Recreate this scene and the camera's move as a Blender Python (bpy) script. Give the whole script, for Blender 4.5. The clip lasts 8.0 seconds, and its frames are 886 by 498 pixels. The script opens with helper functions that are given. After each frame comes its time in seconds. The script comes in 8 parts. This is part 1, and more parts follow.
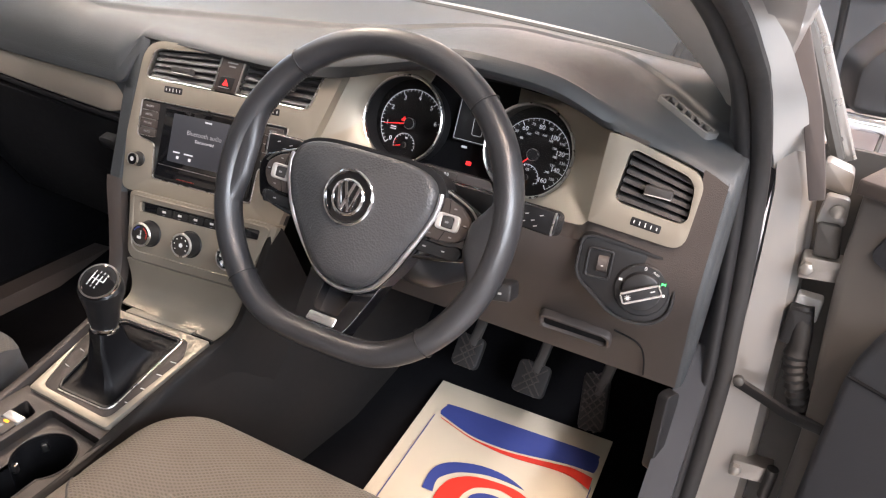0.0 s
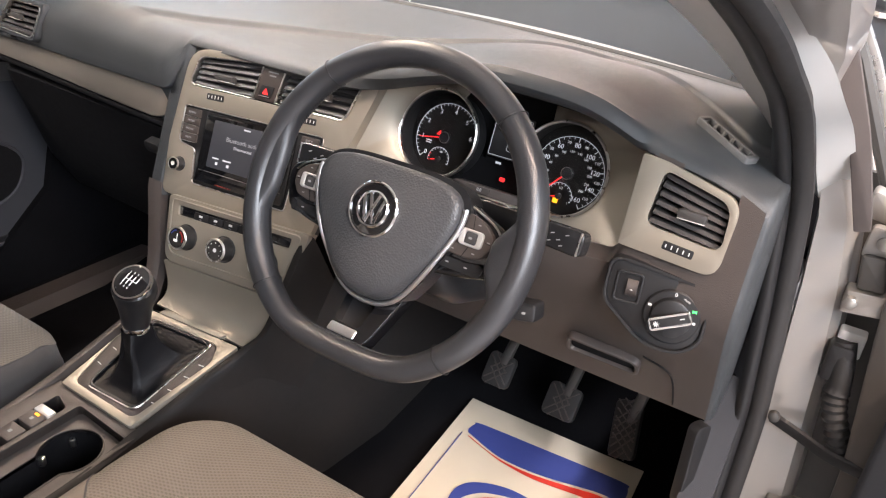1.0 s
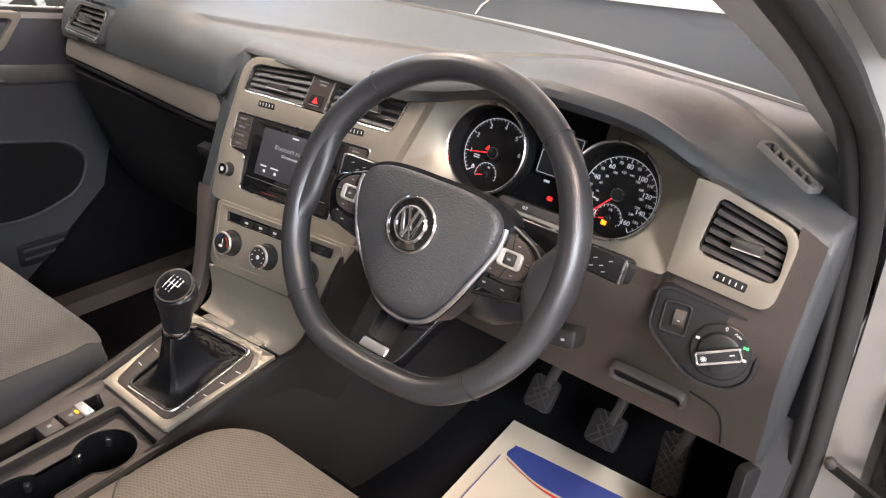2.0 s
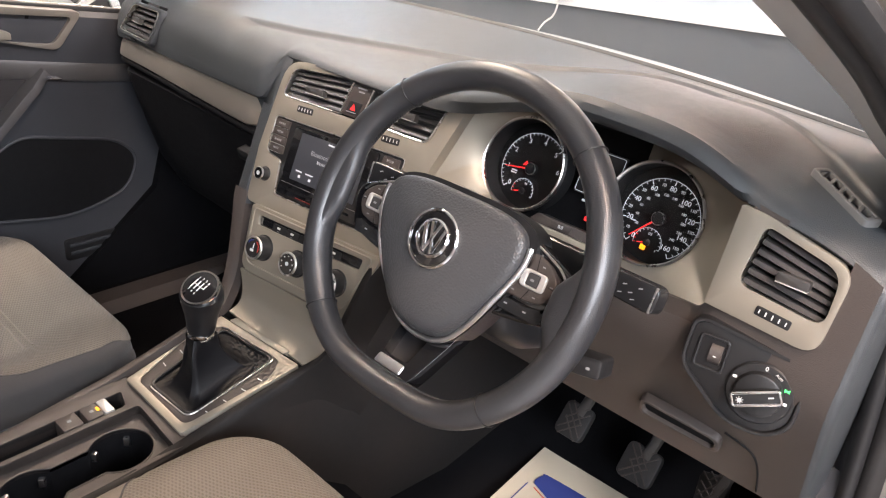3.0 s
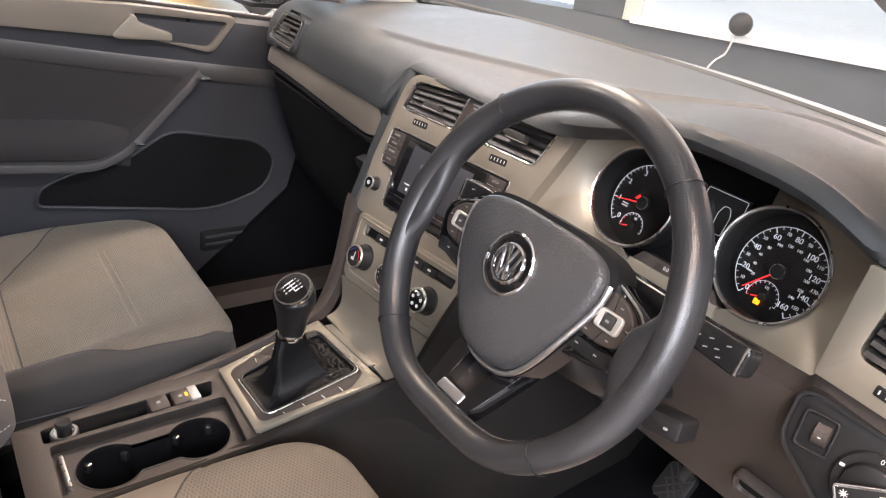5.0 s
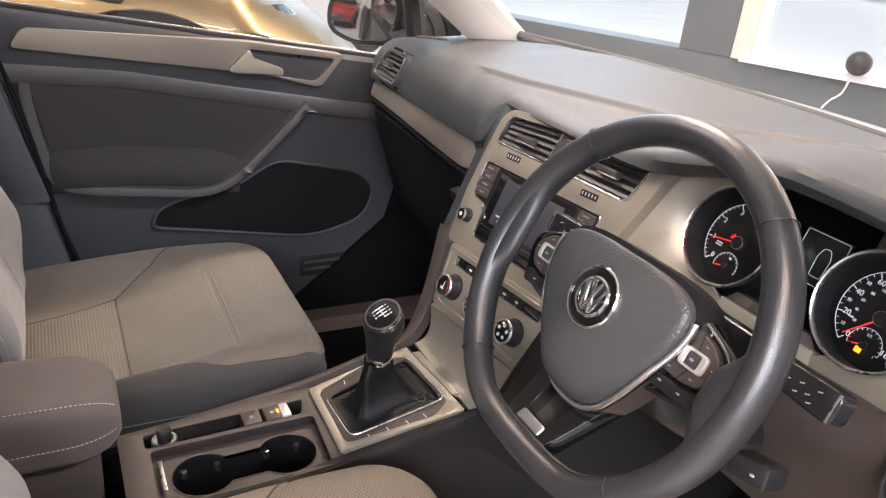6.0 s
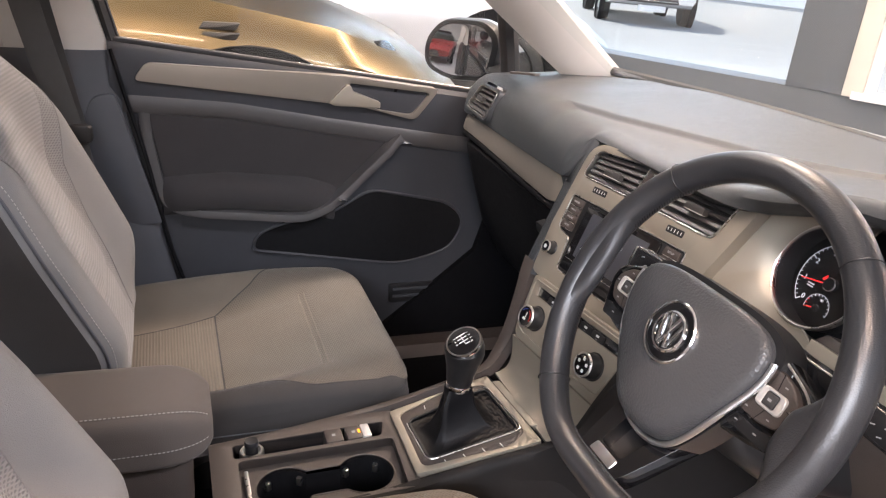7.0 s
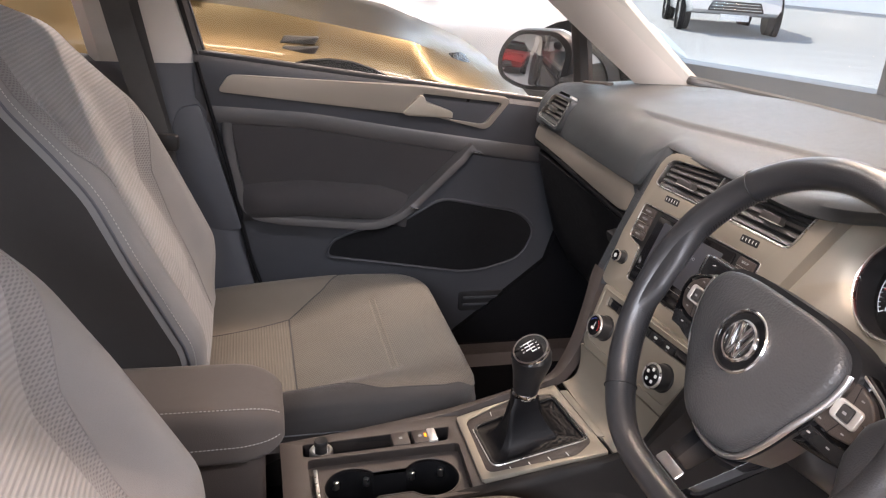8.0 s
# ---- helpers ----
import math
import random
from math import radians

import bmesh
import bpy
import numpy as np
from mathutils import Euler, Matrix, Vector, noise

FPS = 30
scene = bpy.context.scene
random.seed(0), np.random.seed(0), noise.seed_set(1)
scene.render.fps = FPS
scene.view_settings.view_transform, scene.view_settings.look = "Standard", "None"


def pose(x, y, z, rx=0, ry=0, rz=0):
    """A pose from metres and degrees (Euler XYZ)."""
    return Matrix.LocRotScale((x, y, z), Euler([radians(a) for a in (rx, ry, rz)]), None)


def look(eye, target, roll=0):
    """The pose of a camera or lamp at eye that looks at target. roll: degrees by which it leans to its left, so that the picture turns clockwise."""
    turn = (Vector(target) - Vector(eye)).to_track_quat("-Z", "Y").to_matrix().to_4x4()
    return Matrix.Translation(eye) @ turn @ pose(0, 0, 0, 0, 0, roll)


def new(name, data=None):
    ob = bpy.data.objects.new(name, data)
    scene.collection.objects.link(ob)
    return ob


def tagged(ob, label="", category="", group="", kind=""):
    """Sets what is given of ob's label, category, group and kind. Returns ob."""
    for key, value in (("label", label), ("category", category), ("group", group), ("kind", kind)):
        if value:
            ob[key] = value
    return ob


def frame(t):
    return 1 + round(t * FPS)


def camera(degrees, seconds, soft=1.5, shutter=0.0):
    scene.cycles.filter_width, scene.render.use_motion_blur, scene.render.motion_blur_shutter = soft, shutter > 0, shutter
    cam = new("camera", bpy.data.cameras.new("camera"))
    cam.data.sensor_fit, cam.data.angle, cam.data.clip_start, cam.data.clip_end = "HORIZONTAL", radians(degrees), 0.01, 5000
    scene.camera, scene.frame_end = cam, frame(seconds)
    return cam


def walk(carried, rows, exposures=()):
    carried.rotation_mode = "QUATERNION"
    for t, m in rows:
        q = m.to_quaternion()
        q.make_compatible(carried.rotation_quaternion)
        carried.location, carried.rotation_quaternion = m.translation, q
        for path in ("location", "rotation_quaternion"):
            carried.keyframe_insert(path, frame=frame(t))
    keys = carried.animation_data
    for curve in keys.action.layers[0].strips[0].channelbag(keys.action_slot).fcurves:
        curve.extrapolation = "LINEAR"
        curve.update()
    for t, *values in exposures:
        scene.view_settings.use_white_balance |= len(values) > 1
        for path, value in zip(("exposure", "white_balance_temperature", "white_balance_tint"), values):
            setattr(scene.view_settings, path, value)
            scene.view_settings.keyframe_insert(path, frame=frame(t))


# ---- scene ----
cam = camera(61.0, 8.0, soft=1.2)
PATH = [
    (0, (0.749, -0.605, 1.156), (-0.001, 0.99, 0.21), 5.2),
    (0.5, (0.761, -0.595, 1.156), (-0.047, 0.979, 0.224), 5.5),
    (1, (0.769, -0.582, 1.154), (-0.109, 0.96, 0.232), 5.6),
    (1.5, (0.77, -0.567, 1.154), (-0.178, 0.935, 0.236), 5.7),
    (3, (0.779, -0.503, 1.14), (-0.363, 0.878, 0.251), 6.8),
    (3.5, (0.781, -0.474, 1.136), (-0.423, 0.857, 0.253), 7.5),
    (4, (0.787, -0.441, 1.128), (-0.484, 0.827, 0.248), 8.0),
    (5.5, (0.807, -0.423, 1.124), (-0.706, 0.573, 0.278), 7.0),
    (6, (0.817, -0.423, 1.126), (-0.779, 0.468, 0.314), 6.4),
    (6.5, (0.83, -0.425, 1.128), (-0.838, 0.357, 0.348), 5.9),
    (7, (0.841, -0.42, 1.131), (-0.885, 0.252, 0.376), 5.4),
    (7.5, (0.849, -0.416, 1.128), (-0.917, 0.157, 0.384), 4.9),
    (8, (0.854, -0.417, 1.128), (-0.939, 0.071, 0.388), 4.0),
]
walk(cam, [(t, look(eye, target, roll)) for t, eye, target, roll in PATH], exposures=((0, 1.2, 6500, 15), (3, 1.2, 6550, 15), (6, 1.18, 6580, 17), (8, 1.03, 6600, 18)))

# ---- world and lights ----
world = bpy.data.worlds.new("world")
scene.world = world
world.use_nodes = True
wn = world.node_tree.nodes
sky = wn.new("ShaderNodeTexSky")
sky.sky_type = "NISHITA"
sky.sun_disc = False
sky.sun_elevation, sky.sun_rotation = radians(42), radians(250)
world.node_tree.links.new(sky.outputs[0], wn["Background"].inputs[0])
wn["Background"].inputs[1].default_value = 0.12


def lamp(name, kind, energy, colour, m, size=(1.0, 1.0)):
    data = bpy.data.lights.new(name, kind)
    data.energy, data.color = energy, colour
    if kind == "AREA":
        data.shape, data.size, data.size_y = "RECTANGLE", size[0], size[1]
    ob = new(name, data)
    ob.matrix_world = m
    return ob


sun = lamp("sun", "SUN", 2.8, (1.0, 0.96, 0.90), look((-8.7, -3.2, 8.5), (0.0, 0.0, 0.0)))
sun.data.angle = radians(0.5)
# daylight that enters by the glazed front of the hall
FRONT = Matrix.Translation((-2.1, 3.1, 0)) @ Matrix.Rotation(radians(30), 4, "Z") @ Matrix.Rotation(radians(90), 4, "X")
# the two warm lamps are added to put an orange sheen on the dashboard
for u, w in ((-2.2, 3.3), (1.75, 1.6), (4.1, 2.1)):
    lamp("window_light_front", "AREA", (98.0 if u < 0 else 125.0 if u < 4 else 82.0) * w, (0.54, 0.76, 1.0) if u < 0 else (1.0, 0.62, 0.43) if u < 4 else (1.0, 0.54, 0.35), FRONT @ Matrix.Translation((u, 1.92, 0.03)) , (w, 1.5))
# added fill lamp inside the hall, with no window or opening behind it
lamp("window_light_side", "AREA", 165.0, (0.84, 0.92, 1.0), look((3.9, -2.3, 2.9), (0.4, -0.1, 0.8)), (3.0, 1.6))
for lx, ly, power, tint in ((-1.7, -1.4, 66.0, (0.95, 0.90, 0.84)), (2.0, -0.9, 75.0, (1.0, 0.76, 0.59)), (2.0, 1.5, 62.0, (0.90, 0.93, 1.0)), (-1.7, 1.4, 70.0, (1.0, 0.80, 0.62))):
    lamp("tube_light", "AREA", power, tint, look((lx, ly, 3.28), (lx, ly + 0.001, 0.0)), (0.16, 1.5))


# ---- materials ----
def nodes_of(mat):
    return mat.node_tree.nodes, mat.node_tree.links


def material(name, colour, rough=0.5, metal=0.0, vary=0.12, grain=0.0, grain_size=900.0, cloud=14.0, coat=0.0,
             sheen=0.0, spec=0.5, rough_vary=0.12, pattern="noise"):
    """Principled surface with large and small variation and a fine relief. grain: bump strength; grain_size: cells a metre."""
    mat = bpy.data.materials.new(name)
    mat.use_nodes = True
    n, l = nodes_of(mat)
    b = n["Principled BSDF"]
    tc = n.new("ShaderNodeTexCoord")
    big = n.new("ShaderNodeTexNoise")
    big.inputs["Scale"].default_value, big.inputs["Detail"].default_value = cloud, 5.0
    l.new(tc.outputs["Object"], big.inputs["Vector"])
    ramp = n.new("ShaderNodeMapRange")
    ramp.inputs[3].default_value, ramp.inputs[4].default_value = 1 - vary, 1 + vary
    l.new(big.outputs[0], ramp.inputs[0])
    mul = n.new("ShaderNodeVectorMath")
    mul.operation = "SCALE"
    mul.inputs[0].default_value = colour
    l.new(ramp.outputs[0], mul.inputs["Scale"])
    l.new(mul.outputs[0], b.inputs["Base Color"])
    rr = n.new("ShaderNodeMapRange")
    rr.inputs[3].default_value, rr.inputs[4].default_value = rough * (1 - rough_vary), min(1.0, rough * (1 + rough_vary))
    mid = n.new("ShaderNodeTexNoise")
    mid.inputs["Scale"].default_value, mid.inputs["Detail"].default_value = cloud * 6, 4.0
    l.new(tc.outputs["Object"], mid.inputs["Vector"])
    l.new(mid.outputs[0], rr.inputs[0])
    l.new(rr.outputs[0], b.inputs["Roughness"])
    b.inputs["Metallic"].default_value = metal
    b.inputs["Coat Weight"].default_value = coat
    b.inputs["Sheen Weight"].default_value = sheen
    b.inputs["Specular IOR Level"].default_value = spec
    if grain:
        if pattern == "voronoi":
            tex = n.new("ShaderNodeTexVoronoi")
        else:
            tex = n.new("ShaderNodeTexNoise")
            tex.inputs["Detail"].default_value = 3.0
        tex.inputs["Scale"].default_value = grain_size
        l.new(tc.outputs["Object"], tex.inputs["Vector"])
        bump = n.new("ShaderNodeBump")
        bump.inputs["Strength"].default_value, bump.inputs["Distance"].default_value = grain, 0.0006
        l.new(tex.outputs[0], bump.inputs["Height"])
        l.new(bump.outputs[0], b.inputs["Normal"])
    return mat


def glow(name, colour, strength):
    mat = bpy.data.materials.new(name)
    mat.use_nodes = True
    b = mat.node_tree.nodes["Principled BSDF"]
    b.inputs["Base Color"].default_value = (*colour, 1)
    b.inputs["Emission Color"].default_value = (*colour, 1)
    b.inputs["Emission Strength"].default_value = strength
    return mat


def fabric(name, colour, cells=420.0, ribs=0.0, rib_axis="Y", strength=0.5, lean=0.0):
    """Woven cloth: a fine lattice of threads, with ribs where asked."""
    mat = material(name, colour, 0.92, 0.0, 0.1, 0.0, sheen=0.12, spec=0.15)
    n, l = nodes_of(mat)
    b = n["Principled BSDF"]
    tc = n["Texture Coordinate"]
    vor = n.new("ShaderNodeTexVoronoi")
    vor.inputs["Scale"].default_value = cells
    l.new(tc.outputs["Object"], vor.inputs["Vector"])
    height = vor.outputs[0]
    if ribs:
        wave = n.new("ShaderNodeTexWave")
        wave.bands_direction = rib_axis
        wave.inputs["Scale"].default_value = ribs
        wave.inputs["Distortion"].default_value = 0.12
        wave.inputs["Detail"].default_value = 1.0
        tip = n.new("ShaderNodeMapping")
        tip.inputs["Rotation"].default_value = (lean, 0.0, 0.0)
        l.new(tc.outputs["Object"], tip.inputs["Vector"])
        l.new(tip.outputs[0], wave.inputs["Vector"])
        add = n.new("ShaderNodeMath")
        add.operation = "ADD"
        l.new(wave.outputs[1], add.inputs[0])
        half = n.new("ShaderNodeMath")
        half.operation = "MULTIPLY"
        half.inputs[1].default_value = 0.5
        l.new(vor.outputs[0], half.inputs[0])
        l.new(half.outputs[0], add.inputs[1])
        height = add.outputs[0]
        # colour is darkened in the grooves between ribs, as their shade
        weave = n.new("ShaderNodeMapRange")
        weave.inputs[3].default_value, weave.inputs[4].default_value = 0.88, 1.05
        l.new(wave.outputs[1], weave.inputs[0])
        tint = n.new("ShaderNodeVectorMath")
        tint.operation = "SCALE"
        l.new(n["Vector Math"].outputs[0], tint.inputs[0])
        l.new(weave.outputs[0], tint.inputs["Scale"])
        l.new(tint.outputs[0], b.inputs["Base Color"])
    bump = n.new("ShaderNodeBump")
    bump.inputs["Strength"].default_value, bump.inputs["Distance"].default_value = strength, 0.0012
    l.new(height, bump.inputs["Height"])
    l.new(bump.outputs[0], b.inputs["Normal"])
    return mat


def glass(name, colour=(1, 1, 1), rough=0.0, least=0.04, most=0.9):
    """Thin pane: mostly clear, with a mirror's share of gloss."""
    mat = bpy.data.materials.new(name)
    mat.use_nodes = True
    n, l = nodes_of(mat)
    n.remove(n["Principled BSDF"])
    clear, gloss, mix, face = (n.new("ShaderNodeBsdfTransparent"), n.new("ShaderNodeBsdfGlossy"), n.new("ShaderNodeMixShader"),
                               n.new("ShaderNodeLayerWeight"))
    power, fres = n.new("ShaderNodeMath"), n.new("ShaderNodeMath")
    power.operation, fres.operation = "POWER", "MULTIPLY_ADD"
    power.inputs[1].default_value, fres.inputs[1].default_value, fres.inputs[2].default_value = 5.0, most, least
    l.new(face.outputs["Facing"], power.inputs[0])
    l.new(power.outputs[0], fres.inputs[0])
    clear.inputs[0].default_value = (*colour, 1)
    gloss.inputs["Roughness"].default_value = rough
    l.new(fres.outputs[0], mix.inputs[0])
    l.new(clear.outputs[0], mix.inputs[1])
    l.new(gloss.outputs[0], mix.inputs[2])
    l.new(mix.outputs[0], n["Material Output"].inputs[0])
    return mat


M_DASH = material("dash_soft_plastic", (0.046, 0.051, 0.055), 0.44, 0.0, 0.10, 0.5, 1000.0, spec=0.45, pattern="voronoi")
M_LOWER = material("hard_grey_plastic", (0.058, 0.047, 0.042), 0.46, 0.0, 0.10, 0.5, 1000.0, pattern="voronoi")
M_BLACKP = material("black_plastic", (0.014, 0.014, 0.015), 0.42, 0.0, 0.15, 0.25, 1300.0)
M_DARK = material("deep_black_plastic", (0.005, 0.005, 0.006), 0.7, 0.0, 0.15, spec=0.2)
M_SILVER = material("satin_silver_trim", (0.36, 0.325, 0.268), 0.47, 0.58, 0.05, 0.10, 2600.0, cloud=5.0)
M_GLOSS = material("piano_black", (0.006, 0.006, 0.007), 0.06, 0.0, 0.1, coat=1.0)
M_CHROME = material("chrome", (0.82, 0.82, 0.83), 0.10, 1.0, 0.03)
M_SATIN = material("satin_chrome", (0.72, 0.71, 0.69), 0.28, 1.0, 0.04)
M_LEATHER = material("worn_black_leather", (0.026, 0.027, 0.030), 0.34, 0.0, 0.2, 0.22, 700.0, cloud=25.0, spec=0.8, pattern="voronoi")
M_PAD = material("airbag_grained_plastic", (0.060, 0.061, 0.064), 0.38, 0.0, 0.08, 0.7, 420.0, spec=0.5, pattern="voronoi")
M_BOOT = material("gear_boot_leather", (0.005, 0.005, 0.006), 0.5, 0.0, 0.25, 0.4, 600.0, spec=0.2)
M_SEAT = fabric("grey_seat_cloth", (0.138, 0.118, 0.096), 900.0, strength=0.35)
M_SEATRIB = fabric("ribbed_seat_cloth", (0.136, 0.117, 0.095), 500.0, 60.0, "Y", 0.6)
# backrest cloths: seat cloth made paler and cooler for the window light on it
M_BACKRIB = fabric("ribbed_backrest_cloth_lit", (0.270, 0.264, 0.262), 700.0, 52.0, "Z", 0.6, radians(-26))
M_BACKSIDE = fabric("plain_backrest_cloth_lit", (0.205, 0.201, 0.200), 900.0, strength=0.4)


def dimpled(name, colour, size, turn):
    """Cloth with staggered oval dimples; turn lays the pattern flat or upright."""
    mat = material(name, colour, 0.9, 0.0, 0.1, 0.0, sheen=0.12, spec=0.15)
    n, l = nodes_of(mat)
    b, tc = n["Principled BSDF"], n["Texture Coordinate"]
    lay, flat, skew = n.new("ShaderNodeMapping"), n.new("ShaderNodeMapping"), n.new("ShaderNodeMapping")
    lay.inputs["Rotation"].default_value = (turn, 0.0, 0.0)
    flat.inputs["Scale"].default_value = (1.0 / size, 1.7 / size, 0.0)
    skew.inputs["Rotation"].default_value = (0.0, 0.0, radians(45))
    vor = n.new("ShaderNodeTexVoronoi")
    vor.voronoi_dimensions = "2D"
    vor.inputs["Scale"].default_value, vor.inputs["Randomness"].default_value = 0.75, 0.06
    l.new(tc.outputs["Object"], lay.inputs["Vector"])
    l.new(lay.outputs[0], flat.inputs["Vector"])
    l.new(flat.outputs[0], skew.inputs["Vector"])
    l.new(skew.outputs[0], vor.inputs["Vector"])
    pit = n.new("ShaderNodeMapRange")
    pit.interpolation_type = "SMOOTHSTEP"
    pit.inputs[1].default_value, pit.inputs[2].default_value = 0.18, 0.46
    l.new(vor.outputs["Distance"], pit.inputs[0])
    bump = n.new("ShaderNodeBump")
    bump.inputs["Strength"].default_value, bump.inputs["Distance"].default_value = 0.6, 0.0012
    l.new(pit.outputs[0], bump.inputs["Height"])
    l.new(bump.outputs[0], b.inputs["Normal"])
    # shade in the dimples is put into the colour as well as the relief
    weave = n.new("ShaderNodeMapRange")
    weave.inputs[3].default_value, weave.inputs[4].default_value = 0.78, 1.06
    l.new(pit.outputs[0], weave.inputs[0])
    tint = n.new("ShaderNodeVectorMath")
    tint.operation = "SCALE"
    l.new(n["Vector Math"].outputs[0], tint.inputs[0])
    l.new(weave.outputs[0], tint.inputs["Scale"])
    l.new(tint.outputs[0], b.inputs["Base Color"])
    return mat


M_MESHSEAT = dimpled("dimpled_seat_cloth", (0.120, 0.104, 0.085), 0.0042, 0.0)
# lit copy of the dimpled cloth, paler for the backrests
M_MESHBACK = dimpled("dimpled_backrest_cloth_lit", (0.215, 0.211, 0.211), 0.0042, radians(-114))
M_SEATSIDE = fabric("dark_seat_side_cloth", (0.046, 0.043, 0.042), 1100.0, strength=0.25)
M_CHROMEL = material("bright_chrome", (0.92, 0.92, 0.93), 0.34, 1.0, 0.02)
M_VINYL = material("dark_seat_side_vinyl", (0.078, 0.082, 0.094), 0.5, 0.0, 0.12, 0.35, 900.0, pattern="voronoi")
M_DOOR = material("door_card_plastic", (0.040, 0.042, 0.048), 0.5, 0.0, 0.1, 0.3, 1200.0, spec=0.4, pattern="voronoi")
M_DOORCLOTH = fabric("door_insert_cloth", (0.040, 0.037, 0.038), 800.0, strength=0.35)
M_CREAM = material("cream_pillar_trim", (0.58, 0.55, 0.51), 0.7, 0.0, 0.05, 0.2, 700.0)
M_PILLAR = material("grey_pillar_trim", (0.50, 0.49, 0.47), 0.6, 0.0, 0.06, 0.2, 900.0)
M_CARPET = material("black_carpet", (0.006, 0.006, 0.007), 0.95, 0.0, 0.3, 0.8, 900.0, spec=0.05)
M_RUBBER = material("black_rubber_seal", (0.025, 0.024, 0.024), 0.6, 0.0, 0.15, 0.2, 500.0)
M_PAINT = material("silver_car_paint", (0.34, 0.325, 0.305), 0.30, 0.30, 0.015, coat=0.6, rough_vary=0.02)
M_STEEL = material("bare_steel", (0.45, 0.43, 0.40), 0.4, 0.9, 0.15)
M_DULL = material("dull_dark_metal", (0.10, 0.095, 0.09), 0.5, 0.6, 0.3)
M_PAPER = material("cream_paper_mat", (0.60, 0.53, 0.41), 0.75, 0.0, 0.05, 0.15, 300.0)
M_BLUE = material("blue_print", (0.035, 0.055, 0.24), 0.6, 0.0, 0.06)
M_RED = material("red_print", (0.62, 0.035, 0.02), 0.6, 0.0, 0.06)
M_WHITEP = material("white_print", (0.75, 0.75, 0.74), 0.5, 0.0, 0.05)
M_GREYP = material("pale_grey_print", (0.30, 0.30, 0.30), 0.5, 0.0, 0.05)
M_SCREEN = glow("grey_lit_screen", (0.04, 0.042, 0.05), 0.15)
M_DIAL = material("black_dial", (0.018, 0.018, 0.019), 0.35, 0.0, 0.05)
M_BELT = material("grey_belt_webbing", (0.07, 0.068, 0.066), 0.8, 0.0, 0.1, 0.5, 800.0)
M_STITCH = material("pale_stitching", (0.38, 0.365, 0.345), 0.8, 0.0, 0.05)
G_WHITE = glow("lit_white_marks", (0.72, 0.76, 0.82), 0.16)
G_DIM = glow("dim_white_marks", (0.55, 0.57, 0.6), 0.22)
G_SCREEN = glow("screen_words", (0.30, 0.31, 0.33), 0.16)
M_REDP = material("dull_red_scale", (0.45, 0.03, 0.02), 0.5)
G_RED = glow("lit_red", (1.0, 0.03, 0.03), 0.5)
G_ORANGE = glow("lit_amber", (1.0, 0.32, 0.01), 0.9)
G_GREEN = glow("lit_green", (0.05, 0.9, 0.15), 0.9)
M_GLASS = glass("clear_glass", (0.93, 0.96, 0.95))
M_COVER = glass("dial_cover", (1, 1, 1), 0.0, 0.012, 0.25)
M_MIRROR = material("mirror_glass", (0.42, 0.42, 0.44), 0.02, 1.0, 0.01, rough_vary=0.0)


# ---- building helpers ----
PLACE = {}


def thing(name, base, label, category, group="", kind=""):
    ob = new(name)
    ob.location = base
    PLACE[ob.name] = Matrix.Translation(base)
    return tagged(ob, label, category, group, kind)


def part(name, bm, mat, parent=None, label="", sharp=38, flat=False):
    """Link a bmesh, built in world metres, as one mesh; under a thing or a part where one is given."""
    me = bpy.data.meshes.new(name)
    bmesh.ops.recalc_face_normals(bm, faces=bm.faces[:])
    bm.to_mesh(me)
    bm.free()
    me.materials.append(mat)
    if not flat:
        me.shade_smooth()
        me.set_sharp_from_angle(angle=radians(sharp))
    ob = new(name, me)
    PLACE[ob.name] = Matrix.Identity(4)
    if parent:
        ob.parent = parent
        ob.matrix_parent_inverse = PLACE[parent.name].inverted()
    if label:
        ob["label"] = label
    return ob


def solid(name, bm, mat, label, category, kind="", group="", **more):
    """A top-level thing that is one mesh."""
    return tagged(part(name, bm, mat, **more), label, category, group, kind)


def plane_at(o, yaw=0.0, tilt=0.0):
    """Axes of a face that looks back at the seats: x to the right, y up along it, z out of it."""
    y, t = radians(yaw), radians(tilt)
    u = Vector((math.cos(y), math.sin(y), 0))
    f = Vector((math.sin(y), -math.cos(y), 0))
    n = f * math.cos(t) + Vector((0, 0, math.sin(t)))
    v = n.cross(u)
    m = Matrix((u, v, n)).transposed().to_4x4()
    m.translation = o
    return m


def axes(o, u, v):
    u, v = Vector(u).normalized(), Vector(v)
    n = u.cross(v).normalized()
    v = n.cross(u)
    m = Matrix((u, v, n)).transposed().to_4x4()
    m.translation = o
    return m


def rounded(pts, r, k=5):
    """Outline of a polygon with rounded corners; r: one radius or one a corner."""
    out, n = [], len(pts)
    for i in range(n):
        a, p, b = (Vector(pts[i - 1]), Vector(pts[i]), Vector(pts[(i + 1) % n]))
        rad = r[i] if isinstance(r, (list, tuple)) else r
        if rad <= 0:
            out.append(p)
            continue
        da, db = (a - p), (b - p)
        cut = min(rad, da.length * 0.48, db.length * 0.48)
        s, e = p + da.normalized() * cut, p + db.normalized() * cut
        for j in range(k + 1):
            f = j / k
            out.append(s * (1 - f) ** 2 + p * 2 * f * (1 - f) + e * f * f)
    return out


def box2(w, h, r=0.004, cx=0.0, cy=0.0, k=4):
    return rounded([(cx - w / 2, cy - h / 2), (cx + w / 2, cy - h / 2), (cx + w / 2, cy + h / 2), (cx - w / 2, cy + h / 2)], r, k)


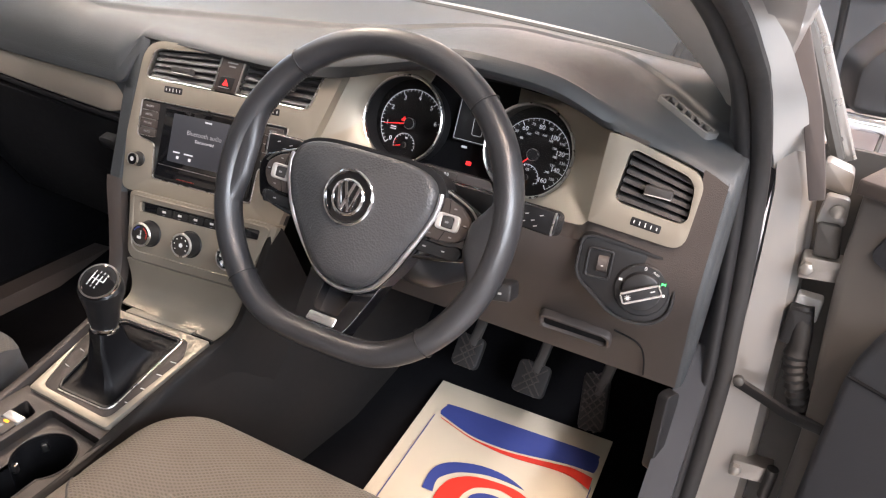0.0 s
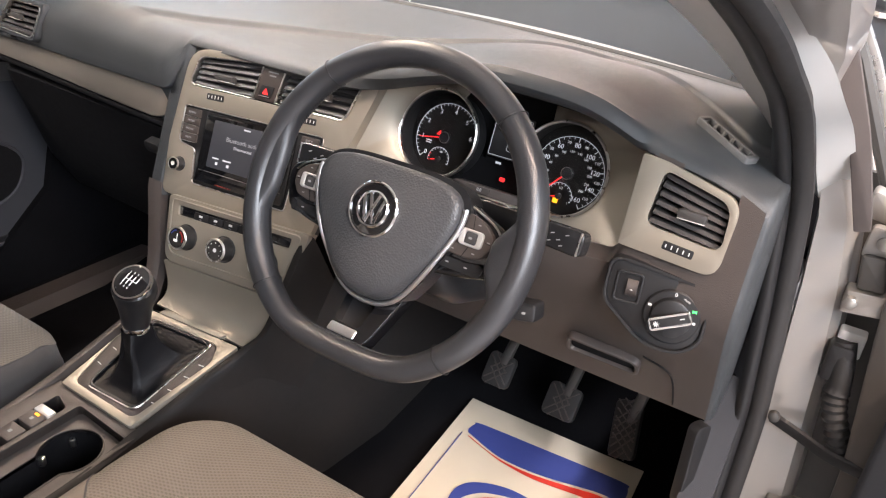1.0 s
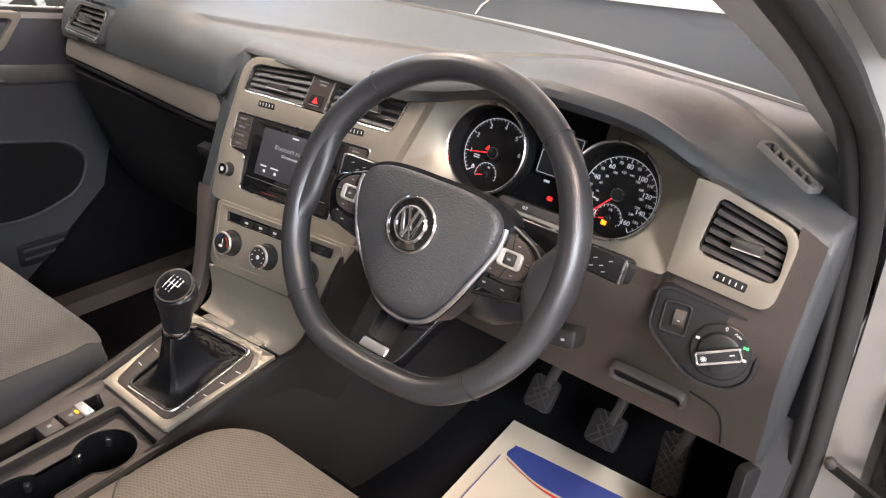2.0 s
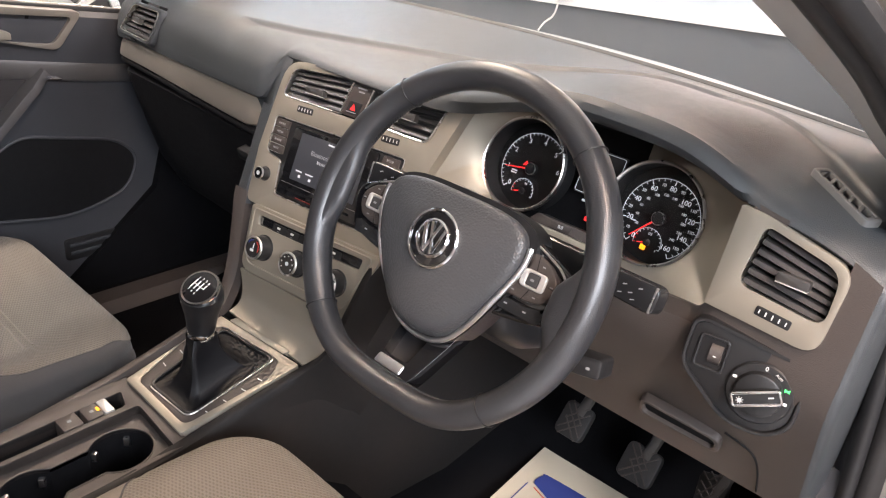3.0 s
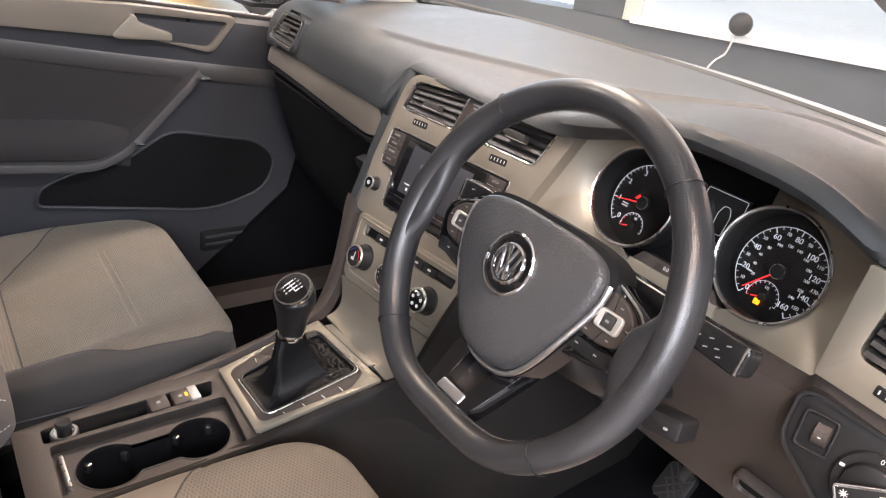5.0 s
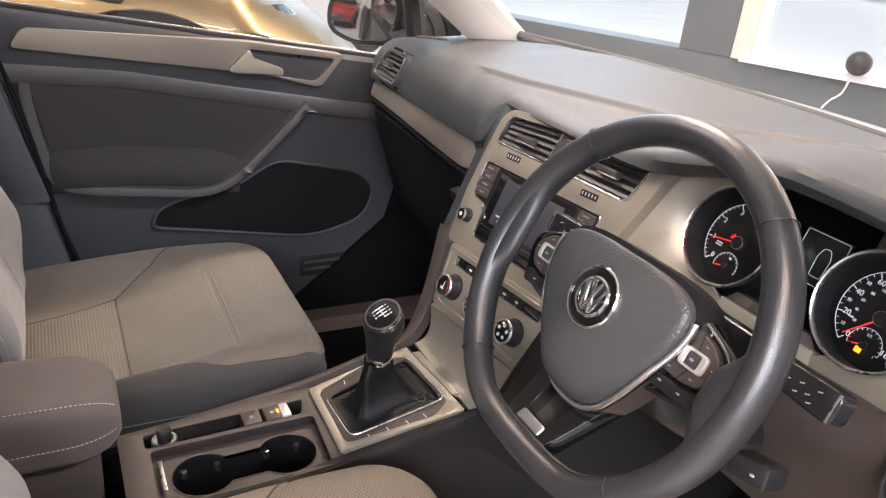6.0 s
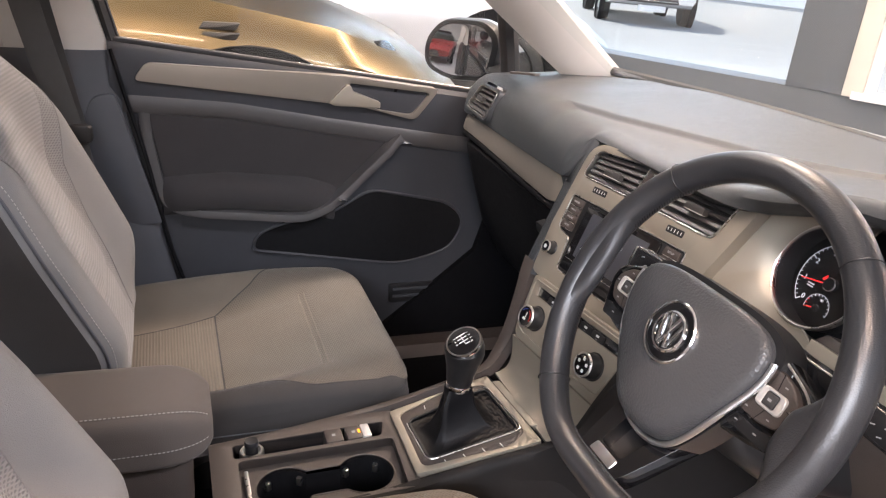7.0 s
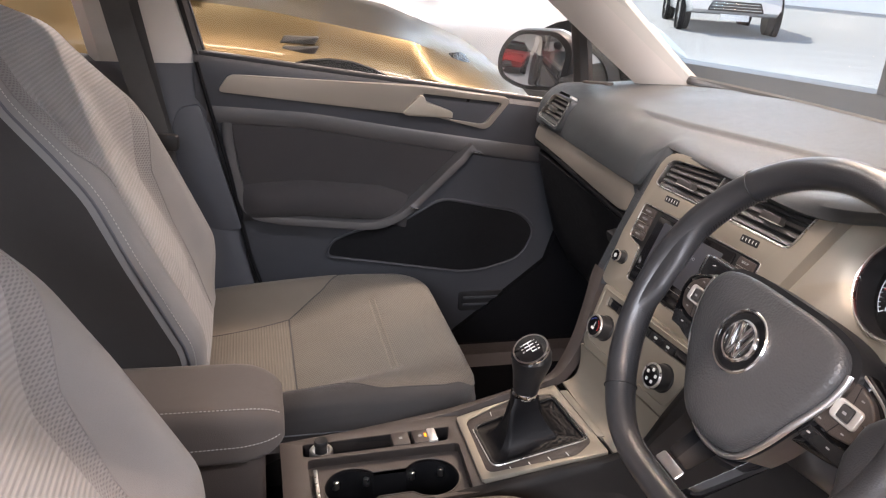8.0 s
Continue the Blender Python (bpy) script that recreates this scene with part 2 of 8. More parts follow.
def ring2(r, n=40, cx=0.0, cy=0.0, a0=0.0):
    return [Vector((cx + r * math.cos(a0 + 2 * math.pi * i / n), cy + r * math.sin(a0 + 2 * math.pi * i / n))) for i in range(n)]


def slab(m, outline, z0, z1, bevel=0.001, holes=(), bm=None, seg=2):
    """A plate with an outline in the plane of m, from z0 (back) to z1 (front), with holes and a softened front edge."""
    work = bmesh.new()
    edges = []
    for loop in (outline, *holes):
        vs = [work.verts.new((p[0], p[1], z1)) for p in loop]
        edges += [work.edges.new((vs[i - 1], vs[i])) for i in range(len(vs))]
    if holes:
        bmesh.ops.triangle_fill(work, edges=edges, use_beauty=True)
    else:
        work.faces.new(list(work.verts))
    got = bmesh.ops.extrude_face_region(work, geom=work.faces[:])
    moved = [g for g in got["geom"] if isinstance(g, bmesh.types.BMVert)]
    for v in moved:
        v.co.z = z0
    bmesh.ops.recalc_face_normals(work, faces=work.faces[:])
    if bevel:
        front = [e for e in work.edges if all(abs(v.co.z - z1) < 1e-7 for v in e.verts) and len(e.link_faces) == 2
                 and abs(e.link_faces[0].normal.z - e.link_faces[1].normal.z) > 0.5]
        bmesh.ops.bevel(work, geom=front, offset=bevel, segments=seg, affect="EDGES", profile=0.5, clamp_overlap=True)
    bmesh.ops.transform(work, matrix=m, verts=work.verts[:])
    return join(bm, work)


def join(bm, work):
    if bm is None:
        return work
    me = bpy.data.meshes.new("tmp")
    work.to_mesh(me)
    work.free()
    bm.from_mesh(me)
    bpy.data.meshes.remove(me)
    return bm


def loft(rows, around=False, caps=False, bm=None, along=False):
    """Skin through rows of points of equal count. around: each row is closed; along: the last row joins the first."""
    work = bmesh.new()
    grid = [[work.verts.new(p) for p in row] for row in rows]
    n = len(grid[0])
    for i in range(len(grid) - (0 if along else 1)):
        a, b = grid[i], grid[(i + 1) % len(grid)]
        for j in range(n if around else n - 1):
            k = (j + 1) % n
            try:
                work.faces.new((a[j], a[k], b[k], b[j]))
            except ValueError:
                pass
    if caps:
        work.faces.new(grid[0])
        work.faces.new(grid[-1])
    return join(bm, work)


def thicken(bm, t):
    """Give an open skin a thickness t, behind its faces."""
    bmesh.ops.recalc_face_normals(bm, faces=bm.faces[:])
    bmesh.ops.solidify(bm, geom=bm.faces[:], thickness=t)
    return bm


def sweep(path, rx, ry=None, n=10, closed=False, up=(0, 0, 1), bm=None, caps=True, scale=None):
    """A bar of elliptic section along a path. scale: a factor at each point."""
    ry = ry or rx
    P = [Vector(p) for p in path]
    rows, up = [], Vector(up)
    for i, p in enumerate(P):
        a = P[i - 1] if (closed or i > 0) else p
        b = P[(i + 1) % len(P)] if (closed or i < len(P) - 1) else p
        t = (b - a).normalized()
        s = t.cross(up)
        s = s.normalized() if s.length > 1e-5 else t.orthogonal().normalized()
        w = s.cross(t)
        k = scale[i] if scale else 1.0
        rows.append([p + s * (rx * k * math.cos(2 * math.pi * j / n)) + w * (ry * k * math.sin(2 * math.pi * j / n)) for j in range(n)])
    return loft(rows, around=True, caps=caps and not closed, bm=bm, along=closed)


def lathe(m, profile, n=32, bm=None):
    """Turn a profile of (radius, height) round the z axis of m."""
    rows = [[m @ Vector((r * math.cos(2 * math.pi * j / n), r * math.sin(2 * math.pi * j / n), z)) for j in range(n)] for r, z in profile]
    return loft(rows, around=True, caps=True, bm=bm)


def smooth_path(pts, k=6, closed=False):
    """Catmull-Rom curve through points."""
    P = [Vector(p) for p in pts]
    n, out = len(P), []
    for i in range(n if closed else n - 1):
        a = P[i - 1] if (closed or i) else P[0]
        b, c = P[i], P[(i + 1) % n]
        d = P[(i + 2) % n] if (closed or i < n - 2) else P[-1]
        for j in range(k):
            t = j / k
            out.append(0.5 * ((2 * b) + (c - a) * t + (2 * a - 5 * b + 4 * c - d) * t * t + (3 * b - a - 3 * c + d) * t ** 3))
    if not closed:
        out.append(P[-1])
    return out


def resample(pts, n):
    P = [Vector(p) for p in pts]
    d = [0.0]
    for a, b in zip(P, P[1:]):
        d.append(d[-1] + (b - a).length)
    out, k = [], 0
    for i in range(n):
        s = d[-1] * i / (n - 1)
        while k < len(P) - 2 and d[k + 1] < s:
            k += 1
        f = (s - d[k]) / max(1e-9, d[k + 1] - d[k])
        out.append(P[k].lerp(P[k + 1], min(1, max(0, f))))
    return out


def words(text, size, m, parent, mat, name="lettering", label="", align="CENTER", depth=0.0003):
    """Raised lettering in the plane of m, with the built-in font."""
    cu = bpy.data.curves.new("tmp", "FONT")
    cu.body, cu.size, cu.extrude = text, size, depth
    cu.align_x, cu.align_y = align, "CENTER"
    ob = bpy.data.objects.new("tmp", cu)
    me = bpy.data.meshes.new_from_object(ob)
    bpy.data.objects.remove(ob)
    bpy.data.curves.remove(cu)
    bm = bmesh.new()
    bm.from_mesh(me)
    bpy.data.meshes.remove(me)
    bmesh.ops.transform(bm, matrix=m, verts=bm.verts[:])
    return part(name, bm, mat, parent, label, flat=True)


def at(m, x, y, z=0.0, turn=0.0):
    return m @ Matrix.Translation((x, y, z)) @ Matrix.Rotation(radians(turn), 4, "Z")


def lerp(a, b, t):
    return a + (b - a) * t


def step(a, b, x):
    t = min(1.0, max(0.0, (x - a) / (b - a)))
    return t * t * (3 - 2 * t)


def curve_at(table, x):
    """Piecewise linear table of (x, value)."""
    if x <= table[0][0]:
        return table[0][1]
    for (a, p), (b, q) in zip(table, table[1:]):
        if x <= b:
            return lerp(p, q, (x - a) / (b - a))
    return table[-1][1]


def puff(m, outline, height, steps=6, edge=0.0, bm=None, power=0.5, flat=0.0):
    """A cushion-like dome over an outline: rings that shrink towards the middle as they rise."""
    c = sum((Vector((p[0], p[1])) for p in outline), Vector((0, 0))) / len(outline)
    rows = []
    for i in range(steps + 1):
        f = i / steps
        s = 1 - f * (1 - flat)
        z = edge + (height - edge) * (1 - (1 - min(1.0, f * 1.0)) ** (1 / power)) if power != 1 else lerp(edge, height, f)
        rows.append([m @ Vector((c.x + (p[0] - c.x) * max(s, 0.02), c.y + (p[1] - c.y) * max(s, 0.02), z)) for p in outline])
    return loft(rows, around=True, caps=True, bm=bm)

M_KNOB = material("black_knob_leather", (0.010, 0.010, 0.011), 0.34, 0.0, 0.15, 0.15, 900.0, spec=0.5)
# silver car paint darkened by colour, for the door edge in shade
M_SHADED_EDGE = material("shaded_silver_paint", (0.15, 0.138, 0.128), 0.38, 0.35, 0.12, cloud=9.0)
M_FLAP = material("brown_grey_rubber", (0.075, 0.062, 0.058), 0.55, 0.0, 0.12, 0.2, 500.0)
M_SLAT = material("vent_slat_plastic", (0.045, 0.043, 0.042), 0.42, 0.0, 0.1)
M_CONSIDE = material("dark_console_side", (0.014, 0.0125, 0.012), 0.6, 0.0, 0.15, 0.3, 1200.0, spec=0.25)
M_DOORLIP = material("door_moulding_plastic", (0.068, 0.065, 0.066), 0.42, 0.0, 0.1, 0.25, 1200.0)
M_ARM = fabric("armrest_cloth", (0.098, 0.084, 0.076), 1000.0, strength=0.3)
M_BRIGHT = material("bright_satin_plastic", (0.60, 0.58, 0.55), 0.30, 0.4, 0.04)
M_GLOSSY = material("shiny_black_plastic", (0.016, 0.016, 0.017), 0.22, 0.0, 0.1)
# near black, to hold the shade below the passenger's trim
M_GLOVE = material("shaded_glovebox_plastic", (0.006, 0.006, 0.007), 0.6, 0.0, 0.1, 0.3, 1300.0, spec=0.2)
M_SILVERD = material("dull_silver_door_trim", (0.34, 0.305, 0.262), 0.33, 0.62, 0.06, 0.10, 2600.0, cloud=5.0)
M_GRILLE = material("grey_grille_plastic", (0.15, 0.147, 0.144), 0.45, 0.0, 0.08)

# ---- planes of the cabin ----
ST = plane_at((0, 0.165, 0.77), 6, 20)        # radio and middle vents
CL = plane_at((0.01, 0.10, 0.615), 5, 20)     # heater controls
CO = plane_at((0, -0.04, 0.482), 0, 77)       # gear lever surround
RC = plane_at((0, -0.175, 0.455), 0, 88)      # cup holders
RV = plane_at((0.626, 0.178, 0.832), 0, 13)   # vent by the driver's door
LP = plane_at((0.61, 0.155, 0.74), 10, 12)    # lamp switch
GA = plane_at((0.3585, 0.25, 0.813), 0, 20)   # dials
WH = plane_at((0.358, 0.005, 0.821), 0, 25.6)  # steering wheel


# ---- dashboard ----
def smooth_at(table, x, w=0.022):
    return sum(curve_at(table, x + w * k) for k in (-1, -0.5, 0, 0.5, 1)) / 5


def stack_y(z):
    """Flank of the middle stack, a little proud of the radio."""
    return 0.155 + (z - 0.77) * 0.364


def edge_z(x):
    if x > 0.385:
        return smooth_at([(0.385, 0.944), (0.42, 0.943), (0.48, 0.939), (0.52, 0.928), (0.56, 0.909), (0.58, 0.902), (0.62, 0.898), (0.66, 0.889), (0.685, 0.880), (0.72, 0.862)], x)
    base = curve_at([(-0.72, 0.872), (-0.6, 0.884), (0.1, 0.886), (0.45, 0.886)], x)
    return base + 0.058 * math.exp(-((x - 0.385) / 0.171) ** 2)


def by_door(x):
    """One beyond the dials, where the pad rolls straight down to the side vent."""
    return step(0.548, 0.576, x)


def vent_y(z):
    return 0.1795 + (z - 0.832) * 0.231


def edge_y(x):
    return 0.205 + 0.10 * step(0.66, 0.74, -x) - 0.012 * math.exp(-((x - 0.385) / 0.16) ** 2) - 0.010 * by_door(x)


def screen_y(x):
    return 0.625 - 0.28 * x * x


def face_y(x):
    """Front of the passenger's side at the decor bar."""
    return lerp(0.176, 0.161, step(-0.64, -0.17, x)) + 0.10 * step(-0.64, -0.72, x)


CREASE = [(-0.72, 0.30), (-0.45, 0.225), (-0.35, 0.222), (-0.2, 0.255), (0.0, 0.33), (0.25, 0.42), (0.42, 0.45), (0.55, 0.38), (0.66, 0.285), (0.74, 0.31)]


def roll_start(x):
    """Where the upper pad begins: low on the passenger's front, above the radio, under the hood's lip."""
    mid, hood = step(-0.176, -0.138, x), step(0.10, 0.26, x)
    y = lerp(lerp(face_y(x) + 0.002, stack_y(0.872) + 0.002, mid), edge_y(x) + 0.012, hood)
    z = lerp(lerp(0.822, 0.872, mid), edge_z(x) - 0.026, hood)
    side = by_door(x)
    return lerp(y, vent_y(edge_z(x) - 0.012), side), lerp(z, edge_z(x) - 0.012, side)


def top_z(x, y):
    """Height of the dashboard's upper skin."""
    e, yc = edge_z(x), curve_at(CREASE, x)
    f = min(1.0, max(0.0, (y - edge_y(x)) / (screen_y(x) - edge_y(x))))
    rise = 0.008 - 0.006 * step(-0.50, -0.68, x) + 0.008 * step(0.40, 0.58, x) - 0.010 * step(0.62, 0.68, x)
    z = lerp(e + rise * math.sin(min(1, f * 2.4) * 1.57), 0.896 - 0.014 * step(-0.50, -0.68, x), step(0.30, 1.0, f))
    flat = 0.9165 - 0.32 * (x - 0.59)   # even slope beside the door
    z = lerp(z, lerp(lerp(e, flat, step(0.0, 0.20, f)), 0.896, step(0.30, 1.0, f)), step(0.54, 0.62, x))
    fade = step(-0.50, -0.36, x)
    return z - 0.004 * fade * (1 - step(yc - 0.10, yc, y)) + 0.007 * fade * step(yc, yc + 0.012, y)


def dash_top():
    rows = []
    for x in sorted([-0.715 + 1.415 * i / 180 for i in range(181)] + [-0.1805 + 0.0021 * i for i in range(22)]):
        ye, ys, ze, yc = edge_y(x), screen_y(x), edge_z(x), curve_at(CREASE, x)
        y0, z0 = roll_start(x)
        hood = step(0.10, 0.26, x) * (1 - by_door(x))
        y1, z1 = ye + lerp(0.034, 0.020, hood), top_z(x, ye + lerp(0.034, 0.020, hood))
        tuck = (x, lerp(y0 + 0.012, ye + 0.045, hood), lerp(z0 - 0.010, ze - 0.030, hood))
        row = [tuck, (x, y0, z0)]
        lip = [(x, ye + 0.001, ze - 0.020), (x, ye - 0.004, ze - 0.012), (x, ye - 0.001, ze - 0.004), (x, ye + 0.008, ze + 0.0015)]
        for k, q in enumerate(lip):
            a = (k + 1) / 5 * 1.5708
            soft = (x, lerp(y0, y1, 1 - math.cos(a)), lerp(z0, z1, math.sin(a)))
            row.append(tuple(lerp(soft[c], q[c], hood) for c in range(3)))
        ys_in = [lerp(y1, max(y1 + 0.004, yc - 0.002), k / 5) for k in range(6)] + [yc + d for d in (0.003, 0.006, 0.009, 0.012, 0.018)]
        ys_in += [lerp(yc + 0.03, ys, k / 6) for k in range(7)]
        last = y1 - 0.001
        for y in ys_in:
            y = max(y, last + 0.0008)
            last = y
            row.append((x, y, top_z(x, y)))
        row.append((x, last + 0.012, 0.868))
        rows.append(row)
    bm = loft(rows)
    mouth = []
    for f in bm.faces:
        c = f.calc_center_median()
        v = (c.z - 0.8447) / 0.944
        if abs(v) < 0.027 and c.y < 0.225 and -0.604 + 0.55 * v < c.x < -0.496:
            mouth.append(f)
    bmesh.ops.delete(bm, geom=mouth, context="FACES")
    return bm


dash = thing("dashboard", (0, 0.4, 0.62), "dark grey soft-touch plastic dashboard with silver trim below the windscreen", "dashboard")
part("top_pad", dash_top(), M_DASH, dash, "dark grey grained upper pad with a hood over the dials")


def strip_band(x):
    """Lower and upper edge of the decor bar."""
    f = min(1.0, max(0.0, (x + 0.655) / 0.478))
    return lerp(0.762, 0.7495, f), lerp(0.7965, 0.8025, f)


def passenger_face():
    rows = []
    for i in range(181):
        x = -0.705 + 0.590 * i / 180
        c = step(-0.176, -0.138, x)   # turns into the column beside the radio
        fy = face_y(x)
        y0, z0 = roll_start(x)
        lo, hi = strip_band(x)
        inn = 0.022 * step(-0.142, -0.125, x)
        prof = [(y0 + 0.001, z0 + 0.003)]
        for d, z in ((0.0, 0.815), (0.0004, hi + 0.0035), (0.003, hi + 0.0015), (0.013, hi + 0.0010), (0.013, 0.5 * (lo + hi)), (0.013, lo - 0.001)):
            zz = lerp(z, z0 - (0.822 - z), c)
            prof.append((lerp(fy + d, stack_y(zz), c), zz))
        rows.append([(x, y + inn, z) for y, z in prof])
    return loft(rows)


def lower_ledge():
    """Ledge under the decor bar, coloured dark for the shade there."""
    rows = []
    for i in range(51):
        x = -0.705 + 0.538 * i / 50
        fy, (lo, hi) = face_y(x), strip_band(x)
        rows.append([(x, fy + d, lo + z) for d, z in ((0.016, -0.001), (0.006, -0.0015), (0.0025, -0.003), (0.002, -0.0075), (0.004, -0.0105), (0.014, -0.012), (0.06, -0.013))])
    return loft(rows)


def glovebox_lid():
    rows = []
    for i in range(41):
        x = -0.705 + 0.540 * i / 40
        fy = face_y(x)
        rows.append([(x, fy + d, z) for d, z in ((0.050, 0.745), (0.018, 0.738), (0.012, 0.732), (0.020, 0.70), (0.046, 0.62), (0.070, 0.55), (0.12, 0.47))])
    return loft(rows)


def stack_flank():
    """Grey column down the passenger's side of the middle stack."""
    rows = []
    for x, d in ((-0.168, 0.16), (-0.170, 0.020), (-0.168, 0.008), (-0.162, 0.001), (-0.155, 0.0), (-0.142, 0.0), (-0.135, 0.006), (-0.125, 0.022), (-0.115, 0.022)):
        rows.append([(x, stack_y(h) - 0.001 + d, h) for h in (0.80, 0.775, 0.748, 0.72, 0.70, 0.68, 0.665, 0.652)])
    return loft(rows)


part("passenger_face", passenger_face(), M_DASH, dash, "dark grey front with a soft edge")
# lid and ledge carry the shade under the dashboard in their colour
part("glovebox_lid", glovebox_lid(), M_GLOVE, dash, "glovebox lid set back under the trim, shade put into its colour")
part("lower_ledge", lower_ledge(), M_GLOVE, dash, "ledge under the decor bar, shade put into its colour")
part("stack_flank", stack_flank(), M_DASH, dash, "grey column beside the radio")


def decor_strip():
    """Tapering silver bar set in a groove below the passenger's vent, with a rounded end."""
    rows = []
    for i in range(41):
        x = -0.655 + 0.478 * i / 40
        fy, (lo, hi) = face_y(x), strip_band(x)
        end = max(0.0, (i - 37) / 3)
        front = max(0.0, (2 - i) / 2)
        h, zc = (hi - lo) * (1.0 - 0.30 * end ** 2 - 0.25 * front ** 2), (lo + hi) / 2
        fy += 0.008 * end ** 2
        rows.append([(x, fy + d, zc + h * k) for d, k in ((0.013, 0.5), (0.0112, 0.49), (0.0095, 0.45), (0.0068, 0.30), (0.0045, 0.10), (0.0028, -0.12), (0.0016, -0.32), (0.0020, -0.44), (0.0050, -0.49), (0.014, -0.5))])
    return loft(rows)


part("decor_strip", decor_strip(), M_SILVERD, dash, "satin silver decor bar with a rounded end")
gb = bmesh.new()
slab(plane_at((-0.21, 0.166, 0.70), 0, -16), box2(0.035, 0.02, 0.008), -0.01, 0.006, 0.002, bm=gb)
part("glovebox_latch", gb, M_BLACKP, dash, "small black latch")


def air_vent(parent, m, corners, radii, count, knob_at, knob_w, rim_w=0.0022, slat_mat=M_SLAT, deep=0.035, tilt=0.006):
    """A vent: dark box, bright rim, tilted slats that follow the outline's slanting sides, and a thumb tab."""
    vent = part("air_vent", slab(m, rounded(corners, radii), -deep - 0.002, -deep, 0), M_DARK, parent, "air vent with black slats")
    outer = rounded(corners, radii)
    c = sum(outer, Vector((0, 0))) / len(outer)
    grow = [p + (p - c).normalized() * rim_w for p in outer]
    bm = bmesh.new()
    loft([[m @ Vector((p.x, p.y, z)) for p in loop] for loop, z in ((outer, -deep), (outer, 0.0015), (grow, 0.002), (grow, -0.004))], around=True, bm=bm)
    part("vent_rim", bm, M_SATIN, vent, "bright silver rim")
    (blx, bly), (brx, bry), (trx, try_), (tlx, tly) = corners
    for i in range(count):
        f = (i + 0.5) / count
        a = Vector((lerp(blx, tlx, f) + 0.002, lerp(bly, tly, f)))
        b = Vector((lerp(brx, trx, f) - 0.002, lerp(bry, try_, f)))
        bm = bmesh.new()
        rows = []
        for p in (a, b):
            rows.append([m @ Vector((p.x, p.y + dy, z)) for dy, z in ((tilt, -0.030), (0.0026, -0.010), (0.0012, -0.0055), (-0.0030, -0.0035), (-0.0042, -0.006), (tilt - 0.004, -0.030))])
        loft(rows, around=True, caps=True, bm=bm)
        part("slat", bm, slat_mat, vent)
    kx, ky = knob_at
    bm = slab(at(m, kx, ky), box2(knob_w, 0.0105, 0.003), -0.006, 0.0045, 0.002)
    tab = part("thumb_tab", bm, M_SLAT, vent, "thumb tab with a bright lower edge")
    part("tab_edge", slab(at(m, kx, ky - 0.005), box2(knob_w * 0.94, 0.0013, 0.0004), -0.004, 0.0048, 0.0003), M_BRIGHT, tab)
    return vent


def thumb_wheel(parent, m, x, y, turn=0.0, w=0.031):
    k = at(m, x, y, 0, turn)
    wheel = part("thumb_wheel", slab(k, box2(w, 0.0095, 0.002), -0.004, 0.0008, 0.0006), M_BLACKP, parent, "black thumb wheel with pale marks")
    for i in range(5):
        part("mark", slab(at(k, (i - 2) * w * 0.19, 0), box2(0.0012, 0.005 - 0.0006 * abs(i - 2), 0.0003), 0.0006, 0.0011, 0), M_WHITEP, wheel)
    return wheel


# vent at the passenger's end
PV = axes((-0.570, 0.1785, 0.8447), (0.996, -0.085, 0.0), (0.0, 0.36, 0.933))
PVC = [(-0.050, -0.0285), (0.0705, -0.0270), (0.0780, 0.0262), (-0.0200, 0.0222)]
part("vent_bezel", slab(PV, rounded([(-0.062, -0.0370), (0.077, -0.0350), (0.0860, 0.0340), (-0.028, 0.0300)], 0.016), -0.016, 0.0, 0.006, holes=[rounded(PVC, 0.010)], seg=4), M_DASH, dash, "dark grey surround")
air_vent(dash, PV, PVC, 0.010, 5, (0.006, -0.001), 0.030, rim_w=0.0026)
part("vent_wheel", slab(at(PV, -0.012, -0.0385), box2(0.026, 0.0055, 0.002), -0.012, -0.001, 0.001), M_BLACKP, dash)


# grilles along the windscreen's lower corners
def corner_grille(a, b, w, count, across=None, lift=0.0, mat=M_LOWER):
    a, b = Vector(a), Vector(b)
    u = (b - a).normalized()
    m = axes((a + b) / 2, u, Vector(across) if across else Vector((0, 0, 1)).cross(u))
    L = (b - a).length
    g = part("demister_grille", slab(m, rounded([(-L / 2, -w / 2), (L / 2, -w / 2), (L / 2, w / 2), (-L / 2, w / 2)], 0.006), -0.007, 0.003 + lift, 0.0015,
                                     holes=[box2(L - 0.012, w - 0.008, 0.004)]), mat, dash, "slotted grille for the side window")
    part("backing", slab(m, box2(L - 0.01, w - 0.006, 0.003), -0.02, -0.004, 0), M_DARK, g)
    for i in range(count):
        x = -L / 2 + L * (i + 0.5) / count
        part("slat", slab(at(m, x, 0, 0, 28), box2(0.004, w - 0.002, 0.0008), -0.008, 0.0015 + lift, 0.0006), mat, g)


corner_grille((0.596, 0.2875, 0.9165), (0.666, 0.248, 0.8942), 0.022, 6, (0.0, 1.0, 0.10), 0.0008, M_GRILLE)
corner_grille((-0.66, 0.285, top_z(-0.66, 0.285) + 0.002), (-0.585, 0.31, top_z(-0.585, 0.31) + 0.002), 0.018, 5)


